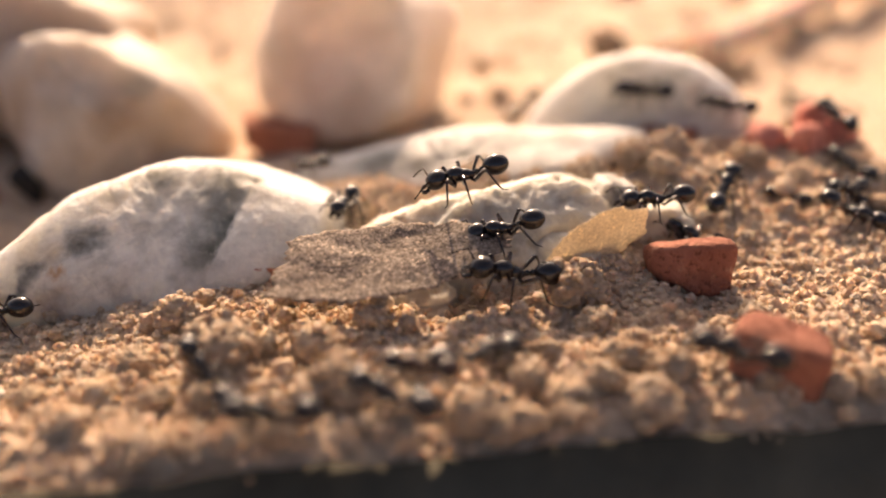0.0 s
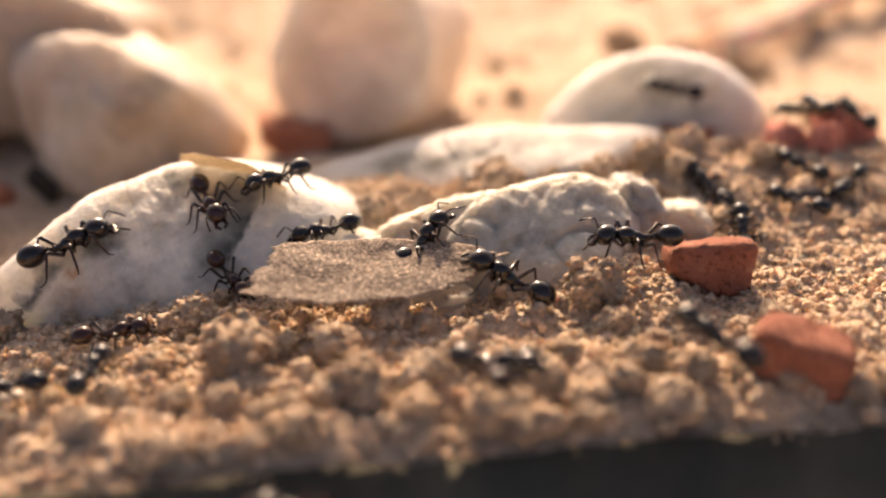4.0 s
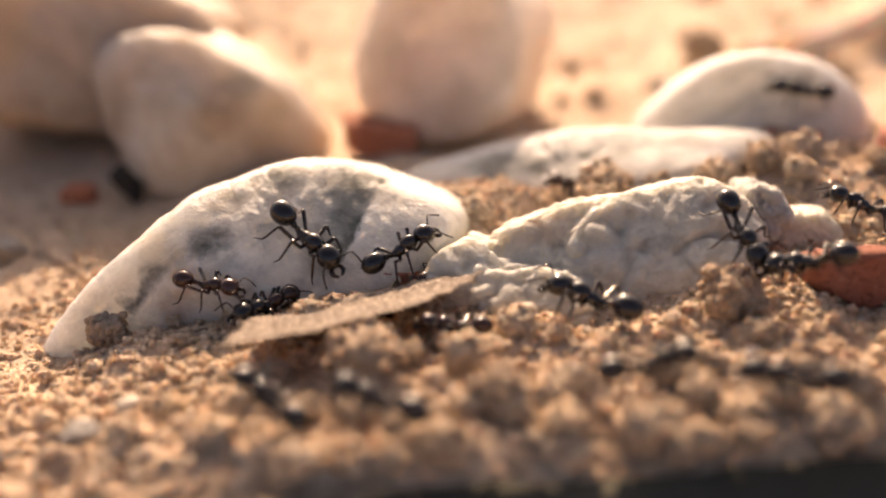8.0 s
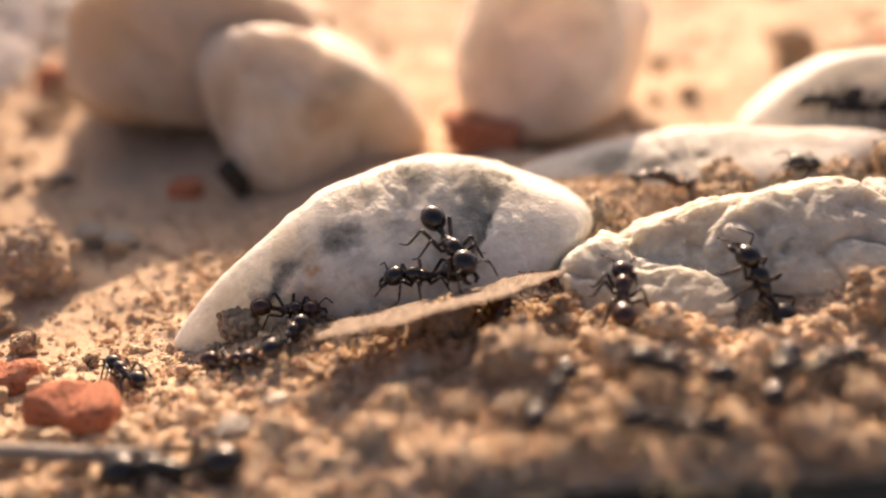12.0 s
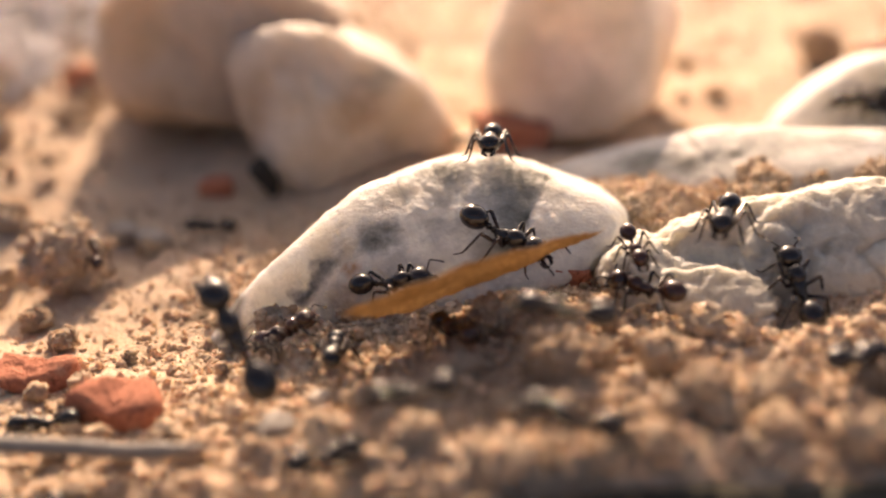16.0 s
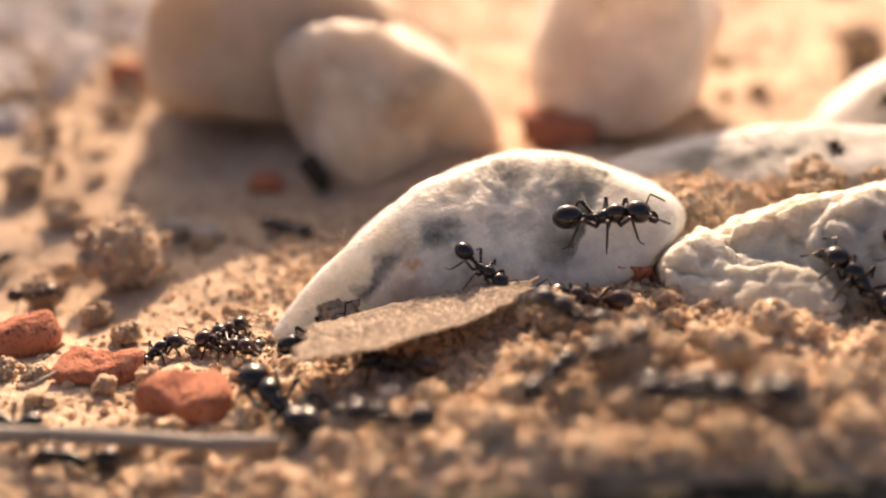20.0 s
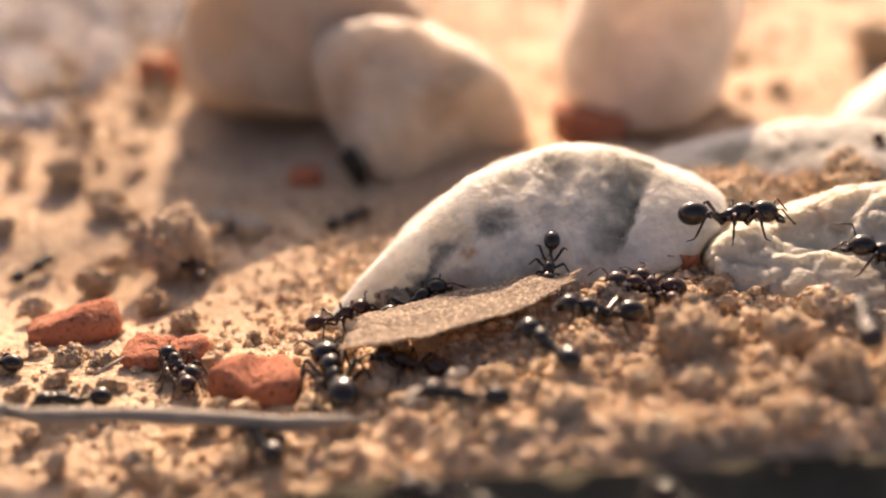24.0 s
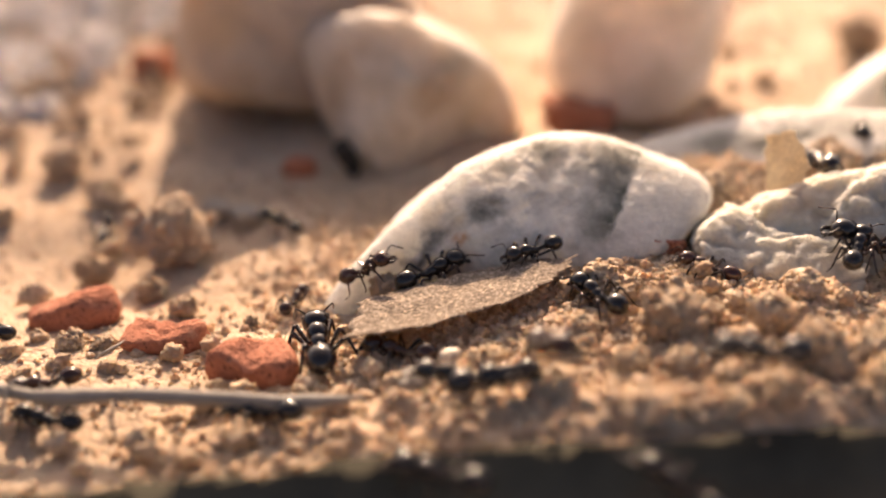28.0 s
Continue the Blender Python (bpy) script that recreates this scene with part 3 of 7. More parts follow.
def fused_pebble(label, lobes, material, seed):
    """One stone of several lobes (centre, planes), grown together with soft folds between them."""
    whole = bmesh.new()
    for k, (centre, planes) in enumerate(lobes):
        bm = rock_bmesh(planes, sharp=16, level=5, rough=0.25, coarse=0.7, grain=2.2, seed=seed + k * 0.6)
        bmesh.ops.translate(bm, verts=bm.verts, vec=[c * MM for c in centre])
        piece = bpy.data.meshes.new("piece")
        bm.to_mesh(piece)
        bm.free()
        whole.from_mesh(piece)
        bpy.data.meshes.remove(piece)
    me = bpy.data.meshes.new("piece")
    whole.to_mesh(me)
    whole.free()
    rough_ob = new("piece", me)
    fuse = rough_ob.modifiers.new("fuse", "REMESH")
    fuse.mode, fuse.voxel_size = "VOXEL", 0.24 * MM
    soften = rough_ob.modifiers.new("soften", "SMOOTH")
    soften.factor, soften.iterations = 0.5, 2
    done = bpy.data.meshes.new_from_object(rough_ob.evaluated_get(bpy.context.evaluated_depsgraph_get()))
    bpy.data.objects.remove(rough_ob)
    done.name = "quartz_pebble"
    normals = [v.normal.copy() for v in done.vertices]
    for v, n in zip(done.vertices, normals):
        q = v.co / MM
        fold = max(0.0, 0.13 - abs(noise.noise(Vector((q.x / 8.0, q.y / 5.0, q.z / 5.0)) + Vector((seed, 0, 0))))) / 0.13
        v.co += n * MM * (0.27 * noise.fractal(q / 1.7, 0.7, 2.1, 5) - 0.6 * fold * fold - 0.9 * max(0.0, noise.noise(q / 1.5) - 0.18))
    done.materials.clear()
    done.materials.append(material)
    done.shade_smooth()
    return tagged(new("quartz_pebble", done), label, "stone", "white quartz pebbles")


fused_pebble("knobbly cream-white quartz pebble of several lobes in the mound", [
    ((7.9, 85.2, 8.4), [(-0.85, 0.32, 0.43, 7.5), (-0.67, 0.38, 0.63, 6.2), (-0.45, 0.4, 0.8, 5.3), (-0.22, 0.39, 0.89, 4.8), (-0.15, 0.38, 0.91, 4.9), (0.32, 0.25, 0.91, 6.2), (0.6, 0.11, 0.79, 7.1), (0.81, -0.05, 0.59, 8.2), (0.86, -0.44, -0.25, 8.4), (0.62, -0.51, -0.59, 7), (0.27, -0.51, -0.81, 6.7), (-0.15, -0.45, -0.88, 8.4), (-0.93, -0.05, -0.36, 11), (-0.23, -0.89, 0.39, 7.5), (0.23, 0.89, -0.39, 8), (0, -0.6, 0.8, 4.9), (0, -0.3, 0.95, 6.2)]),
    ((-1.5, 84.1, 9.4), [(-0.62, 0.35, 0.7, 3.4), (-0.34, 0.39, 0.85, 2.3), (-0.23, 0.39, 0.89, 2.3), (-0.1, 0.38, 0.92, 2.8), (0.98, -0.18, 0.1, 6.1), (0.46, -0.44, -0.77, 2.5), (0.52, -0.43, -0.74, 2.5), (0.16, -0.45, -0.88, 3.2), (-0.85, -0.18, -0.5, 6.7), (-0.13, -0.91, 0.4, 3.5), (0.13, 0.91, -0.4, 6), (0, -0.55, 0.84, 2.4)]),
    ((-9.5, 80.7, 6.7), [(-0.84, 0.24, 0.49, 3.3), (-0.49, 0.37, 0.79, 3.1), (0.15, 0.39, 0.91, 3.5), (0.82, 0.18, 0.55, 3.7), (0.95, -0.2, -0.22, 3.4), (0.55, -0.42, -0.72, 3.4), (-0.16, -0.47, -0.87, 4), (-0.96, -0.13, -0.26, 3.7), (-0.04, -0.9, 0.44, 4.5), (0.04, 0.9, -0.44, 5), (0, -0.55, 0.84, 3.0)]),
    ((-3.7, 78.4, 5.8), [(-0.71, 0.35, 0.61, 4.7), (0.04, 0.43, 0.9, 2.7), (0.24, 0.39, 0.89, 2.6), (0.82, 0.12, 0.55, 4.5), (0.88, -0.35, -0.32, 5), (-0.01, -0.5, -0.87, 3.8), (-0.9, -0.16, -0.41, 5), (-0.11, -0.88, 0.46, 4), (0.11, 0.88, -0.46, 5), (0, -0.5, 0.87, 2.7)]),
], MID_QUARTZ, 7.0)
pebble("small grey speckled quartz knob beside the knobbly one", (16.4, 87.2, 10.2),
       [(-0.8, 0.1, 0.6, 2.6), (0.1, 0.2, 0.97, 2.4), (0.8, 0.0, 0.5, 2.3), (0.7, -0.5, -0.5, 3.0), (-0.2, -0.4, -0.9, 3.5), (-0.9, 0.2, -0.2, 3.2), (-0.3, -0.88, 0.37, 2.6), (0.3, 0.88, -0.37, 3.5)],
       SPECK_QUARTZ, level=5, rough=0.6, coarse=0.5, grain=1.2, seed=8.0)
pebble("small white quartz lump sunk in the mound", (21.0, 88.4, 7.9),
       [(-0.7, 0.2, 0.7, 2.6), (0.0, 0.2, 0.97, 1.8), (0.7, 0.0, 0.7, 2.5), (0.9, -0.3, -0.2, 3.2), (-0.1, -0.4, -0.9, 3.0), (-0.9, 0.0, -0.2, 3.0), (0.0, -0.9, 0.3, 2.4), (0.0, 0.9, -0.3, 3.0)],
       MID_QUARTZ, level=5, rough=0.4, coarse=0.5, grain=1.3, seed=8.7)
pebble("small white quartz lump before the knobbly one", (13.6, 79.0, 7.6),
       [(-0.7, 0.2, 0.7, 1.6), (0.0, 0.2, 0.97, 1.0), (0.7, 0.0, 0.7, 1.6), (0.9, -0.3, -0.2, 2.2), (-0.1, -0.4, -0.9, 2.0), (-0.9, 0.0, -0.2, 2.0), (0.0, -0.9, 0.3, 1.4), (0.0, 0.9, -0.3, 2.0)],
       MID_QUARTZ, level=4, rough=0.3, coarse=0.4, grain=1.0, seed=9.1)


# ---- clods, brick chips, twigs and other litter ----
def lump_mesh(name, material, seed, flat=0.78, crumbs=230):
    """A clod about 1 mm wide: an uneven core with crumbs stuck all over it."""
    rng = random.Random(seed)
    s = Vector((seed * 3.1, seed, -seed * 1.9))
    verts, faces = [], []

    def reach(c):
        return 0.40 + 0.20 * noise.noise(c * 1.3 + s) + 0.10 * noise.noise(c * 3.4 - s)

    def add(level, place, size):
        bm = ico(level)
        first = len(verts)
        for v in bm.verts:
            c = v.co.normalized()
            r = size * (reach(c) if level == 3 else rng.uniform(0.8, 1.2))
            verts.append((place + Vector((c.x, c.y * 0.95, c.z * (flat if level == 3 else 1.0))) * r) * MM)
        faces.extend([first + v.index for v in f.verts] for f in bm.faces)
        bm.free()

    add(3, Vector((0, 0, 0)), 0.96)
    for _ in range(crumbs):
        c = Vector((rng.gauss(0, 1), rng.gauss(0, 1), rng.gauss(0, 1))).normalized()
        r = reach(c) * rng.uniform(0.88, 1.02)
        add(1, Vector((c.x * r, c.y * 0.95 * r, c.z * flat * r)), 0.03 + 0.065 * rng.random() ** 2)
    return mesh_from(name, verts, faces, material)


CLODS = [lump_mesh("soil_clod", CLOD, 1.0 + k * 2.3) for k in range(7)]
FRONT_CLODS = [(11.3, 73.7, 5.9), (-16.8, 65.0, 6.2), (-9.6, 65.9, 4.2), (-7.4, 60.7, 4.7), (-2.4, 62.2, 3.6), (-5.6, 70.6, 3.6),
               (12.0, 69.3, 3.5), (16.8, 62.4, 4.0), (2.1, 57.6, 4.1), (-20.0, 54.5, 4.0), (-26.2, 57.6, 4.2), (-11.3, 55.8, 4.1),
               (-17.0, 59.7, 2.8), (8.0, 65.0, 2.9), (28.0, 84.5, 3.1), (25.1, 70.6, 3.1), (-21.9, 72.8, 4.2), (-23.9, 65.7, 3.2),
               (32.5, 100.3, 4.2), (3.6, 58.8, 2.9), (11.8, 61.2, 3.8), (-13.8, 66.9, 2.4), (-40.3, 77.5, 4.4), (-33.0, 59.5, 3.2)]
SLAB_CLODS = [(4.2, 98.6, 6.2), (9.6, 98.9, 4.6), (15.0, 97.6, 5.4), (20.0, 99.0, 4.2), (24.5, 101.5, 4.8), (28.0, 104.5, 3.6), (12.5, 95.6, 2.6), (1.5, 97.0, 2.8), (22.5, 96.5, 3.4)]
BACK_CLODS = [(-65.8, 91.3, 9.2), (-17.2, 67.6, 3.3), (-67.7, 70.0, 2.9), (-64.8, 69.9, 2.4), (-25.5, 61.4, 3.4), (-20.7, 60.2, 2.6),
              (-30.9, 62.9, 2.6), (-52.8, 74.5, 1.5), (-60.1, 77.7, 3.0), (-86.0, 111.4, 5.6), (-77.9, 104.8, 4.7), (-93.8, 115.0, 2.9),
              (-73.5, 88.3, 4.1), (-76.4, 81.6, 3.3), (-59.2, 97.3, 3.1), (-102.0, 150.7, 5.4), (-102.5, 139.4, 4.2), (28.4, 169.2, 8.4),
              (8.6, 149.2, 3.8), (3.0, 95.6, 4.5), (13.5, 102.5, 4.6), (25.5, 112.0, 4.0), (21.5, 106.0, 3.8), (-9.0, 92.1, 3.9)]


def clod(x, y, width, k, label, sink=0.18):
    ob = new("soil_clod", CLODS[k % len(CLODS)])
    ob.location = (x * MM, y * MM, (high(x, y) + 0.5 + width * (0.38 - sink)) * MM)
    ob.rotation_euler = (0.3 * math.sin(k), 0.3 * math.cos(k * 2.1), k * 1.7)
    ob.scale = (width * 1.05,) * 3
    tagged(ob, label, "soil clod", "soil clods on the sand")


for k, (x, y, width) in enumerate(FRONT_CLODS):
    clod(x, y, width, k, "crumbly tan soil clod lying on the mound" if width < 4 else "large crumbly tan soil clod lying on the mound")
for k, (x, y, width) in enumerate(SLAB_CLODS):
    clod(x, y, width, k + 1, "crumbly tan soil clod against the low flat pebble")
for k, (x, y, width) in enumerate(BACK_CLODS):
    clod(x, y, width, k + 3, "crumbly brown soil clod on the flat sand" if width < 6 else "large knobbly brown soil clod on the flat sand", 0.18 if width < 6 else -0.02)
spread = random.Random(5)
for k in range(70):
    x, y = spread.uniform(-125, -55), spread.uniform(78, 200)
    if y > 112 and -82 < x < -20:
        continue
    clod(x, y, spread.uniform(1.2, 3.6) * (1 + (y - 78) / 150), k, "small brown soil clod on the flat sand")
for k in range(30):
    x = spread.uniform(-14, 34)
    clod(x, spread.uniform(float(edge_line(x)) + 1.5, 64), spread.uniform(1.8, 3.8), k, "crumbly tan soil clod near the dark edging")
CRUMBS = [lump_mesh("soil_crumb", CRUMB, 21.0 + k * 1.9, crumbs=16) for k in range(4)]


def crumbs(label, places):
    """Small crumbs too many to count, as one object."""
    verts, faces, first = [], [], 0
    for k, (x, y, width) in enumerate(places):
        me = CRUMBS[k % len(CRUMBS)]
        co = np.empty(len(me.vertices) * 3)
        me.vertices.foreach_get("co", co)
        tri = np.empty(len(me.polygons) * 3, dtype=np.int64)
        me.polygons.foreach_get("vertices", tri)
        a = k * 1.7
        turn = np.array([[math.cos(a), -math.sin(a), 0], [math.sin(a), math.cos(a), 0], [0, 0, 1]])
        place = np.array([x, y, high(x, y) + 0.4 + width * 0.28]) * MM
        verts.append(co.reshape(-1, 3) @ turn.T * width * 1.05 + place)
        faces.append(tri.reshape(-1, 3) + first)
        first += len(me.vertices)
    ob = new("soil_crumbs", mesh_from("soil_crumbs", np.concatenate(verts).tolist(), np.concatenate(faces).tolist(), CRUMB))
    tagged(ob, label, "soil crumbs", kind="stuff")


tiny = []
for k in range(110):
    x = spread.uniform(-45, 44)
    tiny.append((x, spread.uniform(float(edge_line(x)) + 0.8, 78), spread.uniform(0.8, 2.4)))
for k in range(150):
    tiny.append((spread.uniform(-92, -40), 46 + 26 * spread.random() ** 1.5, 0.7 + 1.9 * spread.random() ** 2))
for k in range(50):
    tiny.append((spread.uniform(-4, 62), spread.uniform(92, 135), spread.uniform(0.9, 3.0)))
for k in range(170):
    y = spread.uniform(84, 165)
    tiny.append((spread.uniform(-130, -72) - 0.1 * (y - 84), y, 1.0 + 3.4 * spread.random() ** 2))
crumbs("small crumbly tan soil crumbs scattered over the sand", tiny)
for k in range(34):
    clod(spread.uniform(-15, 110), spread.uniform(145, 240), spread.uniform(2.0, 6.0), k, "dark soil clod on the bright far sand")


def chunk(name, label, place, size, turn, material, seed, level=4, sharp=14, rough=0.35, category="brick chip", group="red brick chips", tilt=(0, 0), notch=0.0):
    """A broken chip: a soft-edged, skewed box of size (x, y, z) in mm, its foot at place (x, y, lift)."""
    rng = random.Random(seed)
    half = [s / 2 for s in size]
    planes = []
    for axis in range(3):
        for side in (-1, 1):
            n = [rng.uniform(-0.14, 0.14) for _ in range(3)]
            n[axis] = side
            q = Vector(n).normalized()
            planes.append((q.x, q.y, q.z, half[axis]))
    for _ in range(3):
        q = Vector((rng.uniform(-1, 1), rng.uniform(-1, 1), rng.uniform(-1, 1))).normalized()
        planes.append((q.x, q.y, q.z, 0.95 * math.sqrt(sum((h * c) ** 2 for h, c in zip(half, q)))))
    bm = rock_bmesh(planes, sharp=sharp, level=level, rough=rough, coarse=rough, grain=min(size) * 0.5, seed=seed)
    for v in bm.verts:
        if v.co.z > 0:
            v.co.z -= notch * MM * math.exp(-(v.co.x / (1.5 * MM)) ** 2) * min(1.0, v.co.z / (0.5 * half[2] * MM))
    me = bpy.data.meshes.new(name)
    bm.to_mesh(me)
    bm.free()
    me.materials.append(material)
    me.shade_smooth()
    ob = new(name, me)
    x, y, lift = place
    ob.matrix_basis = pose(x * MM, y * MM, (high(x, y) + lift + half[2] * 0.85) * MM, tilt[0], tilt[1], turn)
    return tagged(ob, label, category, group)


chunk("brick_chip", "stubby red-brown brick chip lying on the mound", (21.0, 77.2, 0.3), (7.2, 4.2, 4.0), 4, DARKER_BRICK, 11, tilt=(-8, 3))
chunk("brick_chip", "dull red-brown brick chip near the dark edge", (24.5, 63.0, 0.3), (7.6, 4.5, 4.2), -8, DARKER_BRICK, 12, sharp=8, tilt=(0, 9))
chunk("brick_chip", "notched orange-red brick chip in the hollow", (-50.0, 65.8, 0.0), (7.9, 4.4, 3.3), -6, BRICK, 13, sharp=7, rough=0.4, notch=1.1)
chunk("brick_chip", "flat orange-red brick chip beside the notched one", (-59.5, 70.6, -0.1), (7.4, 4.0, 2.6), 3, BRICK, 14, sharp=8, rough=0.5, notch=0.4)
chunk("brick_chip", "long orange-red brick chip beyond the flat one", (-69.8, 75.8, -0.2), (8.2, 4.2, 3.6), 14, BRICK, 15, sharp=9, tilt=(0, -14))
chunk("brick_chip", "small red brick chip wedged between two pebbles", (-15.4, 80.8, -0.3), (3.4, 2.4, 2.2), 10, BRICK, 16)
chunk("brick_chip", "small red brick chip on the far sand", (-86.5, 149.0, 0.6), (6.4, 4.0, 4.6), 0, BRICK, 17)
chunk("brick_chip", "dark red brick chip at the foot of the tall pebble", (-21.0, 123.6, 0.3), (9.5, 5.0, 5.0), 12, BRICK, 18)
chunk("brick_chip", "tiny red brick chip in the shade", (-56.0, 112.0, 0.2), (4.2, 2.4, 2.2), 12, BRICK, 19)
chunk("brick_chip", "flat red brick chip before the domed pebble", (27.2, 113.8, 0.3), (6.8, 3.4, 2.4), -5, BRICK, 20)
chunk("brick_chip", "pink brick chip in a small heap", (36.4, 107.0, 0.0), (4.6, 3.6, 3.2), 20, PINK, 21, sharp=6)
chunk("brick_chip", "round pink brick chip in a small heap", (40.4, 105.6, 0.0), (4.2, 4.0, 4.2), 50, PINK, 22, sharp=5)
chunk("brick_chip", "bright pink brick chip in a small heap", (44.8, 108.6, 0.2), (5.4, 4.0, 4.2), -20, PINK, 23, sharp=6)
chunk("brick_chip", "small pink brick chip in a small heap", (42.0, 110.4, 0.6), (4.0, 3.0, 4.4), 35, PINK, 27, sharp=6)
chunk("bark_chip", "black bark chip in the shade of the round pebble", (-49.5, 111.0, 0.2), (2.4, 1.9, 5.4), 30, CHAR, 24, tilt=(10, -28), category="bark chip", group="bark chips")
chunk("seed", "pale round seed lying by the pebble", (-34.0, 63.5, 0.5), (2.0, 1.5, 1.3), 25, SEED, 25, sharp=4, rough=0.1, category="seed", group="seeds")
chunk("seed", "pale round seed at the foot of the knobbly pebble", (-5.0, 73.2, 0.5), (1.9, 1.7, 1.6), 5, SEED, 26, sharp=4, rough=0.08, category="seed", group="seeds")

chunk("quartz_crumb", "small white quartz crumb on shaded sand", (-63.2, 100.5, 0.2), (3.4, 2.6, 2.4), 20, FIBRE, 31, sharp=6, rough=0.2, category="stone", group="quartz crumbs")
chunk("quartz_crumb", "small cream quartz crumb on shaded sand", (-59.3, 99.2, 0.1), (4.6, 3.0, 2.2), -12, FIBRE, 32, sharp=6, rough=0.2, category="stone", group="quartz crumbs")
chunk("quartz_crumb", "grey quartz crumb on the sand slope", (-36.6, 60.8, 0.3), (3.0, 2.0, 1.5), 15, FIBRE, 34, sharp=6, rough=0.2, category="stone", group="quartz crumbs")


def tube(points, radii, sides=10):
    """A closed tube along points, in mm."""
    bm = bmesh.new()
    rings = []
    pts = [Vector(p) for p in points]
    for i, p in enumerate(pts):
        way = (pts[min(i + 1, len(pts) - 1)] - pts[max(i - 1, 0)]).normalized()
        side = way.cross(Vector((0, 0, 1)))
        side = side.normalized() if side.length > 1e-4 else Vector((1, 0, 0))
        up = side.cross(way)
        rings.append([bm.verts.new((p + (side * math.cos(a) + up * math.sin(a)) * radii[i]) * MM) for a in [2 * math.pi * k / sides for k in range(sides)]])
    for a, b in zip(rings, rings[1:]):
        for k in range(sides):
            bm.faces.new((a[k], a[(k + 1) % sides], b[(k + 1) % sides], b[k]))
    bm.faces.new(rings[0][::-1])
    bm.faces.new(rings[-1])
    bmesh.ops.recalc_face_normals(bm, faces=bm.faces)
    return bm


def loose(name, label, category, bm, material, group=""):
    me = bpy.data.meshes.new(name)
    bm.to_mesh(me)
    bm.free()
    me.materials.append(material)
    me.shade_smooth()
    return tagged(new(name, me), label, category, group)


def build_litter():
    n = 26
    pts, rad = [], []
    for i in range(n):
        x = -92 + 52 * i / (n - 1)
        y = 57.8 + 0.4 * math.sin(i * 0.3) + 0.15 * math.sin(i * 1.3)
        pts.append((x, y, 3.4 + 0.25 * math.sin(i * 0.8) - 0.3 * (i / n - 0.5)))
        rad.append(0.62 + 0.1 * math.sin(i * 1.9) + 0.1 * math.sin(i * 4.7) - (0.35 if i > n - 3 else 0))
    fibre = loose("plant_fibre", "frayed grey plant fibre lying over the sand", "plant fibre", tube(pts, rad), FIBRE)
    loose("thread", "short white thread lying on the soil", "thread", tube([(-1.6, 62.6, 8.4), (-0.2, 62.9, 8.5), (1.2, 62.7, 8.4)], [0.1, 0.13, 0.08], 6), FIBRE, "white threads")
    loose("thread", "short white thread beside the brick chips", "thread", tube([(-63.9, 66.1, 1.2), (-63.0, 67.6, 1.3), (-62.0, 69.2, 1.4)], [0.12, 0.15, 0.08], 6), FIBRE, "white threads")
    part("fray", tube([(-58.0, 57.6, 3.9), (-58.6, 56.2, 2.4), (-57.9, 55.0, 1.0)], [0.2, 0.16, 0.1], 6), FIBRE, fibre)
    part("fray", tube([(-66.5, 57.6, 4.2), (-66.9, 56.0, 2.2), (-66.2, 54.6, 0.8)], [0.22, 0.16, 0.1], 6), FIBRE, fibre)
    for a, b, r in (((44, 168, 5.0), (104, 236, 9.0), 2.6), ((38, 176, 3.4), (70, 214, 3.6), 1.4)):
        mids = [tuple(p + (q - p) * k / 8 for p, q in zip(a, b)) for k in range(9)]
        loose("straw_stalk", "thick tan straw stalk lying on the far sand", "straw", tube(mids, [r * (1 + 0.06 * math.sin(k * 2)) for k in range(9)], 14), STRAW, "straw stalks")


build_litter()


def build_dark_edge():
    """The slate edging between the lens and the mound."""
    bm = bmesh.new()
    n, rows = 120, 10
    grid = []
    for j in range(rows + 1):
        line = []
        for i in range(n + 1):
            x = -170 + 300 * i / n
            wob = 0.9 * noise.noise(Vector((x / 9, j * 0.2, 1))) + 0.5 * noise.noise(Vector((x / 3, 7, j)))
            f = min(j / (rows - 1), 1.0)
            y = 19 + (float(edge_line(x)) - 19) * f + (wob if j >= rows - 2 else 0)
            z = 5.6 - 1.25 * (34.6 + 0.157 * x) * (1 - f) + 0.5 * noise.noise(Vector((x / 6, y / 6, 0)))
            if j == rows:
                z -= 9.0
                y += 0.6
            line.append(bm.verts.new((x * MM, y * MM, z * MM)))
        grid.append(line)
    for a, b in zip(grid, grid[1:]):
        for i in range(n):
            bm.faces.new((a[i], a[i + 1], b[i + 1], b[i]))
    extra = bmesh.ops.extrude_face_region(bm, geom=bm.faces[:])
    for v in extra["geom"]:
        if isinstance(v, bmesh.types.BMVert):
            v.co.z -= 5 * MM
    bmesh.ops.recalc_face_normals(bm, faces=bm.faces)
    loose("edging_slab", "dark slate edging slab along the mound", "stone slab", bm, SLATE)


build_dark_edge()
scatter_grains("grey_grit", "sparkling grey-white grit heap on the far sand", GREY_GRIT, 5200, (-190, -96, 128, 260), (0.5, 2.2), 4, 0.6)


